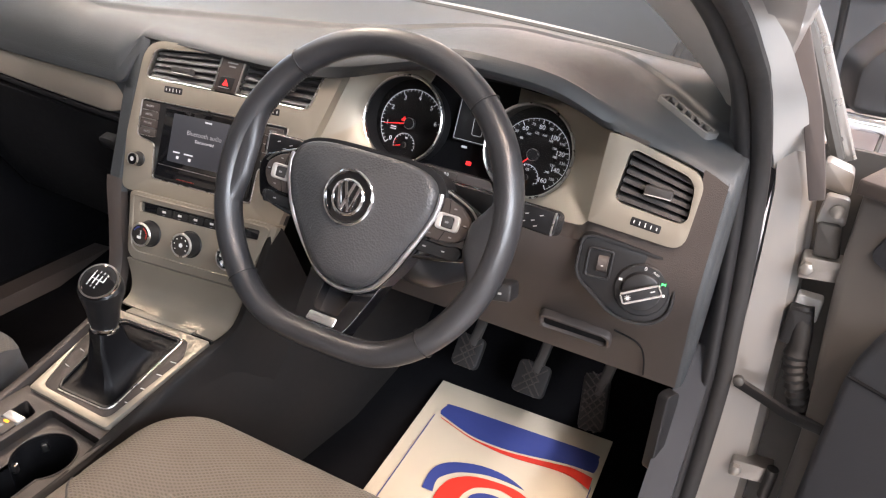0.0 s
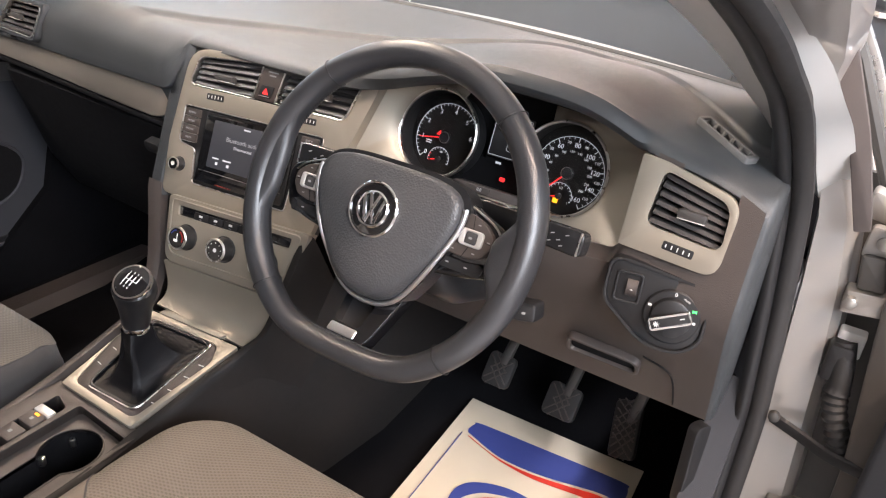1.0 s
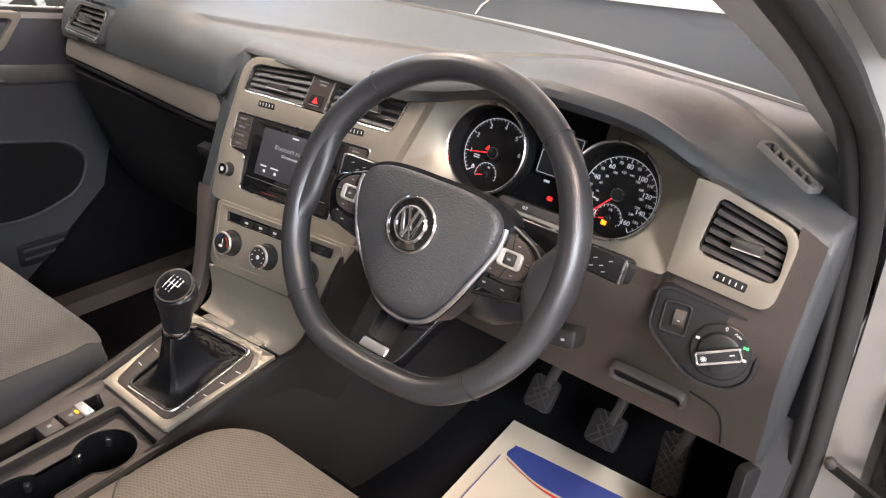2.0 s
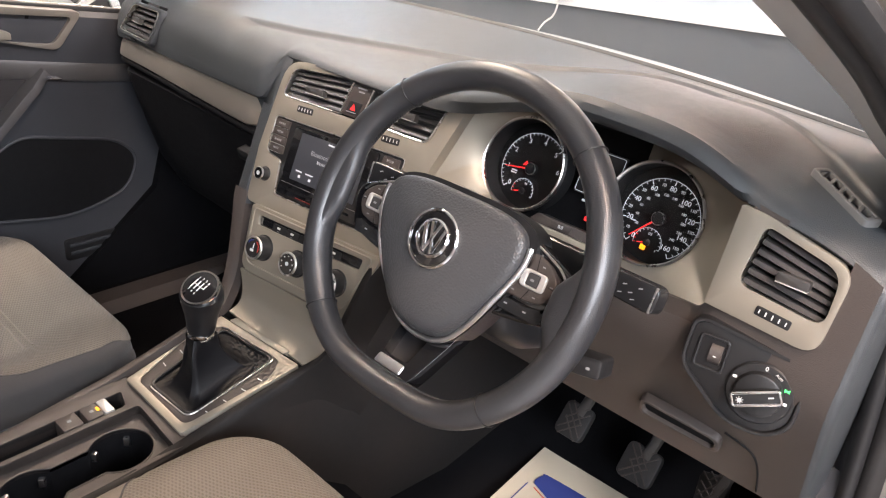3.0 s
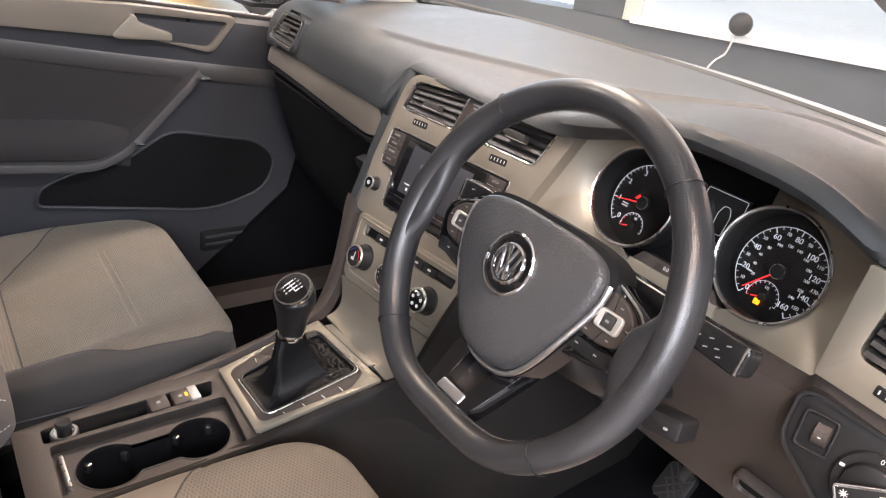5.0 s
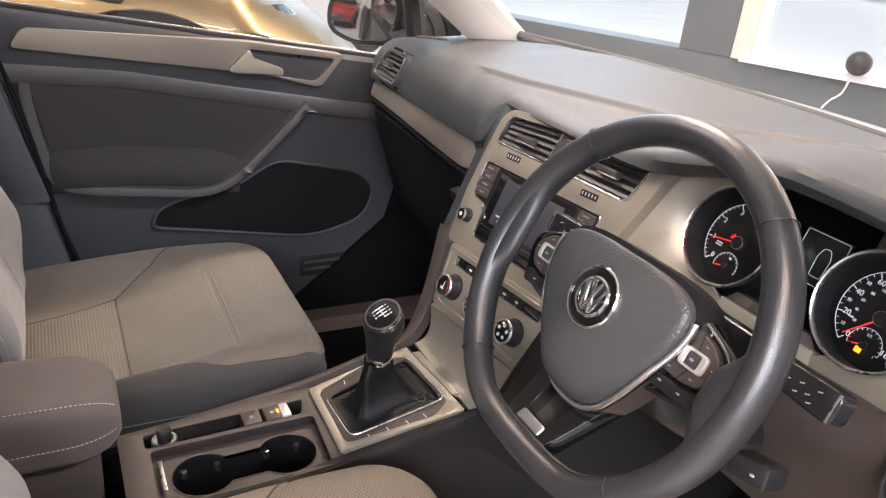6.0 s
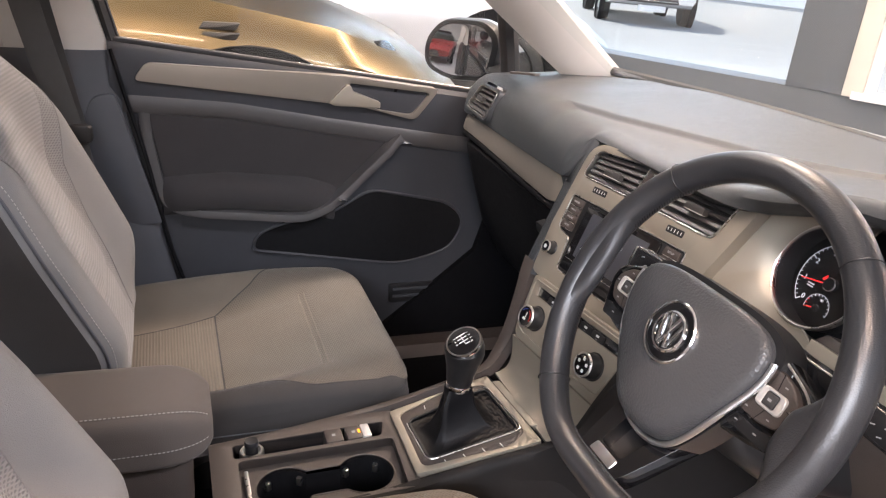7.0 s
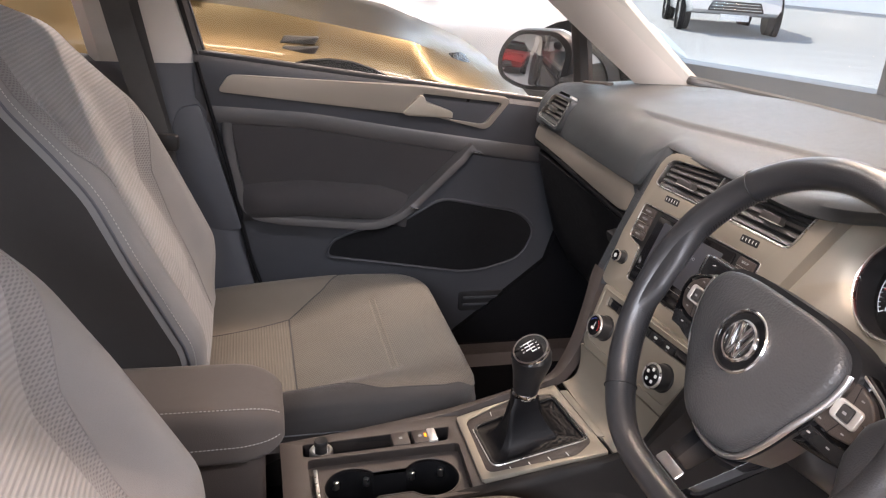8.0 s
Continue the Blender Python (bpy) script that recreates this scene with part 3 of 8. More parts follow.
def driver_face():
    """Grey front from the dials' lower edge to the knee panel."""
    rows = []
    for i in range(82):
        x = 0.135 + 0.565 * i / 81
        e = 0.0
        up = by_door(x)
        bow = 0.02 * math.exp(-((x - 0.36) / 0.13) ** 2)
        prof = [(lerp(0.30, vent_y(edge_z(x) - 0.008), up), lerp(0.738, edge_z(x) - 0.008, up)), (lerp(0.285, vent_y(edge_z(x) - 0.02), up), lerp(0.742, edge_z(x) - 0.020, up)),
                (lerp(0.235, vent_y(0.85), up), lerp(0.754 - 0.5 * bow, 0.85, up)), (lerp(0.19, vent_y(0.80), up), lerp(0.775 - bow, 0.80, up)),
                (0.166, 0.768 - bow), (0.162, 0.752 - bow * 0.5), (0.165, 0.725), (0.178, 0.69), (0.196, 0.65), (0.214, 0.605), (0.225, 0.572), (0.24, 0.566), (0.31, 0.56)]
        rows.append([(x, y + 0.10 * e * e, z) for y, z in prof])
    bm = loft(rows)
    mouth = [f for f in bm.faces if 0.580 < f.calc_center_median().x < 0.672 and 0.80 < f.calc_center_median().z < 0.885]
    bmesh.ops.delete(bm, geom=mouth, context="FACES")
    return bm


part("driver_face", driver_face(), M_LOWER, dash, "grey hard plastic lower front and knee panel")
# pull of the driver's stowage flap
SF = axes((0.567, 0.199, 0.626), (0.93, 0.07, -0.03), (0.0, -0.40, 0.92))
flap = part("stowage_pull", slab(SF, rounded([(-0.048, -0.013), (0.048, -0.015), (0.046, 0.012), (-0.048, 0.016)], 0.010), -0.006, 0.006, 0.003,
                                 holes=[rounded([(-0.042, -0.008), (0.042, -0.010), (0.040, 0.007), (-0.042, 0.011)], 0.007)]), M_LOWER, dash, "recessed pull of the stowage flap")
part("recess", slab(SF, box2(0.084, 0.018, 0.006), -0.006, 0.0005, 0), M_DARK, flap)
part("panel_joint", sweep(smooth_path([(0.615, 0.196, 0.645), (0.645, 0.198, 0.637), (0.656, 0.203, 0.618), (0.659, 0.222, 0.578)]), 0.0012, n=6), M_DARK, dash)
# end cap that faces the open door
ez = edge_z(0.70)
side = [(vent_y(ez - 0.012), ez - 0.012), (vent_y(0.85), 0.85), (vent_y(0.80), 0.80), (0.166, 0.768), (0.162, 0.752), (0.165, 0.725), (0.178, 0.69), (0.196, 0.65), (0.214, 0.605), (0.225, 0.572), (0.42, 0.56), (0.56, 0.84), (0.40, top_z(0.70, 0.40)), (0.30, top_z(0.70, 0.30)), (0.23, top_z(0.70, 0.23)), (0.205, ez)]
mid_y, mid_z = 0.34, 0.73
bm = loft([[(0.6995 + d, lerp(mid_y, y, k), lerp(mid_z, z, k)) for y, z in side] for d, k in ((0.0, 1.0), (0.004, 0.995), (0.007, 0.98), (0.009, 0.95), (0.010, 0.5), (0.010, 0.02))], around=True)
part("end_cap", bm, M_DASH, dash, "grey end cap beside the door opening")

# ---- middle stack ----
stack = thing("centre_stack", (0, 0.12, 0.48), "satin silver centre stack with vents, radio and heater knobs", "centre stack")
GROUP = rounded([(-0.1195, 0.053), (0.153, 0.055), (0.173, 0.1155), (-0.1085, 0.099)], [0.012, 0.012, 0.012, 0.012])
UNIT = rounded([(-0.121, -0.032), (-0.089, -0.038), (-0.084, -0.089), (0.086, -0.089), (0.090, -0.038), (0.124, -0.032), (0.127, 0.027), (-0.120, 0.0235)], [0.008, 0.006, 0.006, 0.006, 0.006, 0.008, 0.006, 0.006])
part("fascia", slab(ST, rounded([(-0.136, -0.114), (0.135, -0.120), (0.166, 0.018), (0.2, 0.123), (-0.127, 0.1085), (-0.140, -0.03)], [0.012, 0.006, 0.0, 0.004, 0.034, 0.0]), -0.02, 0.0, 0.004, holes=[GROUP, UNIT]), M_SILVER, stack, "satin silver fascia")
part("fascia_shadow_gap", slab(ST, rounded([(-0.142, -0.12), (0.135, -0.121), (0.165, 0.018), (0.1985, 0.122), (-0.130, 0.114), (-0.146, -0.03)], 0.012), -0.022, -0.012, 0), M_BLACKP, stack)
air_vent(stack, ST, [(-0.117, 0.0555), (-0.0045, 0.0565), (0.0055, 0.1065), (-0.1065, 0.097)], [0.010, 0.002, 0.002, 0.010], 5, (-0.058, 0.074), 0.034)
air_vent(stack, ST, [(0.037, 0.057), (0.151, 0.057), (0.170, 0.1135), (0.047, 0.1085)], [0.002, 0.010, 0.010, 0.002], 5, (0.108, 0.082), 0.034)
hz = part("hazard_column", slab(ST, rounded([(-0.0040, 0.0565), (0.0362, 0.0565), (0.0458, 0.1085), (0.0062, 0.1065)], 0.002), -0.02, 0.0, 0.0012), M_LOWER, stack, "dark grey column between the vents")
hb = part("hazard_button", slab(ST, rounded([(0.0045, 0.060), (0.027, 0.060), (0.031, 0.078), (0.0085, 0.078)], 0.002), -0.004, 0.0014, 0.0006), M_BLACKP, hz, "black button with a red triangle")
part("triangle", slab(at(ST, 0.0172, 0.0695), [(-0.005, -0.004), (0.005, -0.004), (0.0, 0.005)], 0.0012, 0.0018, 0), G_RED, hb, "lit red triangle")
for k in range(2):
    part("label_bar", slab(at(ST, 0.024, 0.098 - 0.005 * k), box2(0.017 - 0.006 * k, 0.002, 0.0002), -0.001, 0.0004, 0), M_GREYP, hz)
part("label_bar", slab(at(ST, 0.0155, 0.0625), box2(0.018, 0.0011, 0.0002), 0.001, 0.0018, 0), M_GREYP, hb)
thumb_wheel(stack, ST, -0.0685, 0.0435, 2)
thumb_wheel(stack, ST, 0.094, 0.044, 2)

radio = part("radio", slab(ST, UNIT, -0.015, -0.002, 0.001), M_BLACKP, stack, "touch-screen radio in piano black with grey buttons")
uo = [p for p in UNIT]
part("radio_rim", sweep([ST @ Vector((p.x, p.y, -0.0002)) for p in uo], 0.0010, n=6, closed=True), M_SATIN, radio, "bright thin rim")
part("glass_front", slab(ST, rounded([(-0.080, -0.084), (0.082, -0.084), (0.084, 0.022), (-0.076, 0.0195)], 0.004), -0.004, 0.0012, 0.001), M_GLOSS, radio, "piano black screen surround")
part("screen", slab(ST, rounded([(-0.062, -0.058), (0.064, -0.058), (0.066, 0.014), (-0.060, 0.012)], 0.002), 0.0005, 0.0017, 0.0003), M_SCREEN, radio, "grey lit display")
words("Bluetooth audio", 0.0092, at(ST, -0.004, -0.0115, 0.0018), radio, G_SCREEN, depth=0.0)
words("Disconnected", 0.0058, at(ST, -0.002, -0.0215, 0.0018), radio, G_DIM, depth=0.0)
for cx, w in ((-0.047, 0.012), (-0.026, 0.015)):
    part("icon_bar", slab(at(ST, cx, -0.043), box2(w, 0.0020, 0.0005), 0.0012, 0.0019, 0), G_DIM, radio)
    part("icon", slab(at(ST, cx + 0.003, -0.050), box2(0.0045, 0.0042, 0.001), 0.0012, 0.0019, 0), G_DIM, radio)
part("status_bar", slab(at(ST, 0.0, 0.0085), box2(0.012, 0.0022, 0.0004), 0.0012, 0.0019, 0), G_DIM, radio)
part("disc_slot", slab(at(ST, 0.0, -0.074), box2(0.125, 0.0035, 0.001), 0.0008, 0.0016, 0), M_DARK, radio)
part("slot_lamp", slab(at(ST, -0.025, -0.0815), box2(0.03, 0.0012, 0.0003), 0.0008, 0.0016, 0), material("dull_red_print", (0.20, 0.02, 0.015), 0.5), radio)
part("slot_edge", slab(at(ST, 0.0, -0.0655), box2(0.15, 0.0012, 0.0004), 0.0006, 0.0022, 0.0003), M_CHROME, radio)
for side, xs, names in ((-1, (-0.119, -0.086), ("RADIO", "MEDIA", "PHONE", "MUTE")), (1, (0.090, 0.123), ("SETUP", "", "", ""))):
    for i, nm in enumerate(names):
        v1 = 0.020 - 0.0125 * i + (0.0025 if side > 0 else 0)
        v0 = v1 - 0.0115
        bt = part("button", slab(ST, rounded([(xs[0], v0), (xs[1] - 0.003, v0), (xs[1] - 0.003, v1), (xs[0] + 0.002, v1)], 0.0012), -0.004, 0.0004, 0.0006), M_LOWER, radio, "dark grey radio button")
        if nm:
            words(nm, 0.0044, at(ST, (xs[0] + xs[1]) / 2 - 0.002, (v0 + v1) / 2, 0.0006), bt, M_GREYP)
        part("underline", slab(at(ST, (xs[0] + xs[1]) / 2 - 0.001, v0 - 0.0004), box2(0.026, 0.0008, 0.0002), 0.0, 0.0008, 0), M_SATIN, bt)


def knob(parent, m, x, y, r, h, name, label, ring=True, marks=0):
    k = at(m, x, y)
    base = part(name, lathe(k, [(r * 1.12, -0.004), (r * 1.12, 0.001), (r * 1.02, 0.002), (r, h * 0.3), (r * 0.96, h - 0.0015), (r * 0.9, h)], 36), M_BLACKP, parent, label)
    if ring:
        part("ring", lathe(k, [(r * 0.90, h - 0.001), (r * 0.99, h - 0.0018), (r * 1.0, h - 0.0005), (r * 0.94, h + 0.0009), (r * 0.84, h + 0.0008), (r * 0.82, h - 0.001)], 36), M_SATIN, base, "bright ring")
    part("face", lathe(k, [(r * 0.83, h - 0.001), (r * 0.80, h + 0.0002), (r * 0.2, h + 0.0002)], 32), M_GLOSS, base)
    return base


vk = knob(stack, ST, -0.112, -0.066, 0.0098, 0.014, "volume_knob", "round volume knob with a bright ring")
knob(stack, ST, 0.119, -0.066, 0.0098, 0.014, "tuning_knob", "round tuning knob with a bright ring")
part("power_mark", lathe(at(ST, -0.112, -0.066, 0.0145), [(0.0030, 0.0), (0.0033, 0.0004), (0.0025, 0.0004), (0.0023, 0.0)], 20), M_WHITEP, vk)

heater = part("heater_panel", slab(CL, rounded([(-0.106, -0.046), (0.117, -0.041), (0.140, 0.060), (-0.117, 0.0545)], [0.018, 0.006, 0.006, 0.008]), -0.02, 0.0, 0.004,
                                   holes=[rounded([(-0.094, 0.0265), (0.1105, 0.0325), (0.1125, 0.048), (-0.0965, 0.042)], 0.003)]), M_SILVER, stack, "satin silver heater control panel")
part("inset_lip", sweep([CL @ Vector((p.x, p.y, 0.0006)) for p in rounded([(-0.100, -0.034), (0.105, -0.029), (0.128, 0.055), (-0.110, 0.049)], [0.018, 0.010, 0.008, 0.008])], 0.0016, 0.0010, n=8, closed=True), M_SILVER, heater)
strip = part("button_strip", slab(CL, rounded([(-0.0935, 0.027), (0.110, 0.033), (0.112, 0.0475), (-0.096, 0.0415)], 0.003), -0.012, -0.003, 0.0005), M_GLOSS, heater, "piano black strip of buttons")
for i in range(5):
    bx = -0.058 + 0.028 * i
    b = part("button", slab(at(CL, bx + 0.006, 0.0355 + bx * 0.03, 0, 1.6), box2(0.0265, 0.0115, 0.0015), -0.006, -0.0008, 0.0008), M_BLACKP, strip)
    part("icon", slab(at(CL, bx + 0.006, 0.0368 + bx * 0.03, 0, 1.6), box2(0.0065, 0.0032, 0.001), -0.001, -0.0004, 0), M_WHITEP, b)
    part("lamp_mark", slab(at(CL, bx + 0.006, 0.0318 + bx * 0.03, 0, 1.6), box2(0.0045, 0.0008, 0.0002), -0.001, -0.0004, 0), M_GREYP, b)
for i, (kx, ky) in enumerate(((-0.0705, -0.002), (0.002, 0.0), (0.079, 0.001))):
    kb = knob(heater, CL, kx, ky, 0.0178, 0.021, "heater_knob", "round heater knob with a bright ring and black face")
    k = at(CL, kx, ky, 0.0214)
    if i == 0:
        for j in range(9):
            a = radians(150 - 15 * j) if j < 4 else radians(60 - 18 * (j - 4))
            part("scale_mark", slab(at(k, 0.0115 * math.cos(a), 0.0115 * math.sin(a), 0, math.degrees(a)), box2(0.0016, 0.0030, 0.0005), 0, 0.0005, 0), M_REDP if j >= 4 else M_BLUE, kb)
        part("icon", slab(at(k, -0.001, -0.004), box2(0.007, 0.004, 0.001), 0, 0.0005, 0), M_WHITEP, kb)
        part("pointer", slab(at(k, 0.001, 0.003), box2(0.0012, 0.008, 0.0003), 0, 0.0006, 0), M_WHITEP, kb)
    elif i == 1:
        for j in range(7):
            a = radians(215 - 41 * j)
            part("scale_mark", slab(at(k, 0.0110 * math.cos(a), 0.0110 * math.sin(a), 0, math.degrees(a)), box2(0.0016, 0.0016, 0.0005), 0, 0.0005, 0), M_WHITEP, kb)
        part("icon", lathe(k, [(0.0032, 0), (0.0030, 0.0005), (0.001, 0.0005)], 10), M_WHITEP, kb)
    else:
        for j in range(5):
            a = radians(90 + 72 * j)
            part("icon", slab(at(k, 0.0085 * math.cos(a), 0.0085 * math.sin(a)), box2(0.0045, 0.0045, 0.0015), 0, 0.0005, 0), M_WHITEP, kb)


def lower_fascia():
    rows = []
    for i in range(9):
        f = i / 8
        a, b = CL @ Vector((lerp(-0.1065, 0.1185, f), -0.0485 + 0.0045 * f, -0.001)), CO @ Vector((lerp(-0.088, 0.093, f), 0.093, 0.003))
        row = []
        for j in range(13):
            g = j / 12
            p = a.lerp(b, g)
            p += Vector((0, 0.012, -0.016)) * math.sin(math.pi * g)
            row.append(p)
        rows.append(row)
    return thicken(loft(rows), -0.004)


part("lower_fascia", lower_fascia(), M_SILVER, stack, "plain satin silver panel sloping to the gear lever")

# ---- dials ----
cluster = thing("instrument_cluster", (0.3585, 0.27, 0.765), "instrument cluster with two round dials in a silver panel", "instrument cluster")
DIALX = (-0.0925, 0.0925)
RG = 0.0600


def bend(u):
    return 0.038 * step(0.075, 0.20, abs(u)) ** 1.2


def gauge_plate(side):
    """Silver panel from the dial's rim out to the joint beside it."""
    n, rows = 60, []
    c = Vector((DIALX[0] if side < 0 else DIALX[1], 0.0105))
    a0, a1 = (285, 62) if side < 0 else (255, 478)
    inner = [c + Vector((math.cos(radians(lerp(a0, a1, i / (n - 1)))), math.sin(radians(lerp(a0, a1, i / (n - 1)))))) * RG for i in range(n)]
    if side < 0:
        outer = [(-0.045, -0.068), (-0.10, -0.074), (-0.200, -0.052), (-0.191, 0.0), (-0.172, 0.076), (-0.06, 0.085)]
    else:
        outer = [(0.045, -0.068), (0.10, -0.080), (0.200, -0.062), (0.203, 0.02), (0.200, 0.056), (0.13, 0.080), (0.06, 0.085)]
    outer = resample(outer, n)
    for j in range(9):
        f = j / 8
        row = []
        for p, q in zip(inner, outer):
            w = p.lerp(Vector((q.x, q.y)), f)
            row.append(GA @ Vector((w.x, w.y, (bend(q.x) - 0.010) * f ** (0.60 if side < 0 else 1.15) - 0.002 * (1 - f))))
        rows.append(row)
    return thicken(loft(rows), -0.003)


for s in (-1, 1):
    part("silver_panel", gauge_plate(s), M_SILVER, cluster, "satin silver panel round the dial")
part("bottom_strip", slab(GA, rounded([(-0.062, -0.072), (0.062, -0.072), (0.062, -0.0525), (-0.062, -0.0525)], 0.001), -0.02, -0.004, 0.001), M_SILVER, cluster)
part("reset_strip", slab(GA, rounded([(-0.06, -0.052), (0.06, -0.052), (0.05, -0.040), (-0.05, -0.040)], 0.001), -0.03, -0.008, 0.001), M_LOWER, cluster)
rb = part("reset_button", slab(at(GA, -0.012, -0.046), box2(0.030, 0.009, 0.002), -0.01, -0.0065, 0.0008), M_LOWER, cluster)
words("0.0", 0.006, at(GA, -0.012, -0.046, -0.0062), rb, M_WHITEP)
part("backing", slab(GA, rounded([(-0.17, -0.06), (0.17, -0.06), (0.17, 0.10), (-0.17, 0.10)], 0.01), -0.055, -0.045, 0), M_DARK, cluster)
# dark cowl under the hood
rows = []
for i in range(25):
    x = 0.17 + 0.385 * i / 24
    rows.append([(x, edge_y(x) + 0.03, edge_z(x) - 0.022), (x, 0.30, edge_z(x) - 0.030), (x, 0.335, 0.86), (x, 0.335, 0.77)])
part("cowl", loft(rows), M_BLACKP, cluster, "black cowl under the hood")

DEEP = -0.030
for s, cx in enumerate(DIALX):
    g = at(GA, cx, 0.0105)
    tube = part("dial", lathe(g, [(RG * 0.97, DEEP - 0.004), (RG * 0.2, DEEP - 0.004)], 48), M_DIAL, cluster, "black dial with white figures" if s == 0 else "black speed dial with white figures")
    bm = bmesh.new()
    loft([[g @ Vector((r * math.cos(2 * math.pi * j / 64), r * math.sin(2 * math.pi * j / 64), z)) for j in range(64)] for r, z in ((RG * 0.97, DEEP - 0.004), (RG * 0.955, -0.002))], around=True, bm=bm)
    part("dial_well", bm, M_BLACKP, tube)
    bm = bmesh.new()
    loft([[g @ Vector((r * math.cos(2 * math.pi * j / 64), r * math.sin(2 * math.pi * j / 64), z)) for j in range(64)] for r, z in ((RG * 0.955, -0.004), (RG * 0.965, 0.001), (RG * 0.99, 0.0022), (RG * 1.015, 0.001), (RG * 1.02, -0.006))], around=True, bm=bm)
    part("bright_rim", bm, M_SATIN, tube, "bright rim of the dial")
    d = at(g, 0, -0.004, DEEP)
    R = RG * 0.79
    if s == 0:
        marks, a_start, a_end, big = 30, 224, 11, 5
        figures = [(str(i), 224 - 35.5 * i) for i in range(7)]
    else:
        marks, a_start, a_end, big = 32, 231, -57, 4
        figures = [(str(20 * i), 231 - 36 * i) for i in range(9)]
    bm = bmesh.new()
    arc = [d @ Vector((R * math.cos(radians(lerp(a_start, a_end, i / 60))), R * math.sin(radians(lerp(a_start, a_end, i / 60))), 0.0004)) for i in range(61)]
    sweep(arc, 0.0004, n=5, bm=bm)
    part("scale_line", bm, G_WHITE, tube)
    for i in range(marks + 1):
        a = radians(lerp(a_start, a_end, i / marks))
        ln = 0.0058 if i % big == 0 else 0.0032
        part("tick", slab(at(d, (R - ln / 2) * math.cos(a), (R - ln / 2) * math.sin(a), 0, math.degrees(a)), box2(ln, 0.0010 if i % big == 0 else 0.0006, 0.0001), 0, 0.0005, 0), G_WHITE, tube)
    for tx, a in figures:
        rr = R * (0.79 if s == 0 else 0.78) - (0.002 if len(tx) == 3 else 0)
        words(tx, 0.0088 if s == 0 else 0.0084, at(d, rr * math.cos(radians(a)), rr * math.sin(radians(a)), 0.0004), tube, G_WHITE, "figure")
    if s == 1:
        for i in range(8):
            a = 231 - 36 * (i + 0.5)
            words(str(10 + 20 * i), 0.0052, at(d, R * 0.84 * math.cos(radians(a)), R * 0.84 * math.sin(radians(a)), 0.0004), tube, G_DIM, "figure")
        for i in range(1, 13):
            a = 231 - 36 * i / 1.609
            words(str(20 * i), 0.0042, at(d, R * 0.60 * math.cos(radians(a)), R * 0.60 * math.sin(radians(a)), 0.0004), tube, G_DIM, "figure")
        part("label_bar", slab(at(d, -0.030, -0.012), box2(0.006, 0.0018, 0.0003), 0, 0.0005, 0), G_DIM, tube)
    else:
        for k in range(2):
            part("label_bar", slab(at(d, -0.026, -0.009 - 0.003 * k), box2(0.009, 0.0016, 0.0003), 0, 0.0005, 0), G_DIM, tube)
    # small lower dial
    sx, sy, sr = (-0.004, -0.031, 0.0165) if s == 0 else (-0.004, -0.031, 0.0175)
    e = at(d, sx, sy)
    bm = bmesh.new()
    sweep([e @ Vector((sr * math.cos(radians(lerp(195, -15, i / 30))), sr * math.sin(radians(lerp(195, -15, i / 30))), 0.0004)) for i in range(31)], 0.0003, n=5, bm=bm)
    part("scale_line", bm, G_WHITE, tube)
    for i in range(13):
        a = radians(lerp(195, -15, i / 12))
        part("tick", slab(at(e, (sr - 0.0012) * math.cos(a), (sr - 0.0012) * math.sin(a), 0, math.degrees(a)), box2(0.0024, 0.0006, 0.0001), 0, 0.0005, 0), G_RED if i < 3 else G_WHITE, tube)
    part("small_hub", lathe(e, [(0.0042, 0), (0.0042, 0.003), (0.003, 0.0036)], 20), M_BLACKP, tube)
    words("1/2" if s else "90", 0.0042, at(e, 0.002 * (1 - s), sr * 0.62, 0.0004), tube, G_DIM, "figure")
    if s:
        words("1", 0.0042, at(e, sr * 0.75, -0.006, 0.0004), tube, G_DIM, "figure")
    na = radians(195)
    part("small_needle", slab(at(e, 0.006 * math.cos(na), 0.006 * math.sin(na), 0.002, 195), box2(0.011, 0.0011, 0.0003), 0, 0.0008, 0), G_RED, tube)
    # needle
    na = 190 if s == 0 else 228
    a = radians(na)
    part("needle", slab(at(d, 0.021 * math.cos(a), 0.021 * math.sin(a), 0.004, na), rounded([(-0.018, -0.0008), (0.019, -0.0004), (0.019, 0.0004), (-0.018, 0.0008)], 0.0002), 0, 0.0012, 0.0003), G_RED, tube, "lit red needle")
    hub = part("needle_hub", lathe(d, [(0.0078, 0.0), (0.0078, 0.006), (0.0070, 0.0080)], 28), M_BLACKP, tube)
    part("hub_ring", lathe(d, [(0.0079, 0.0055), (0.0081, 0.0066), (0.0074, 0.0076), (0.0069, 0.0072)], 28), M_SATIN, hub)
    if s == 0:
        part("warning_lamp", slab(at(d, -0.0125, 0.0045), rounded([(-0.004, -0.003), (0.004, -0.003), (0.001, 0.004)], 0.001), 0.0002, 0.0008, 0), G_RED, tube, "lit red warning lamp")
    else:
        part("fuel_lamp", slab(at(d, -0.007, -0.0375), box2(0.0068, 0.0062, 0.001), 0.0002, 0.0008, 0), G_ORANGE, tube, "lit amber fuel lamp")
    cov = part("dial_cover", lathe(g, [(RG * 0.95, -0.004), (RG * 0.5, -0.003), (0.002, -0.0028)], 40), M_COVER, tube)
    cov.visible_shadow = False
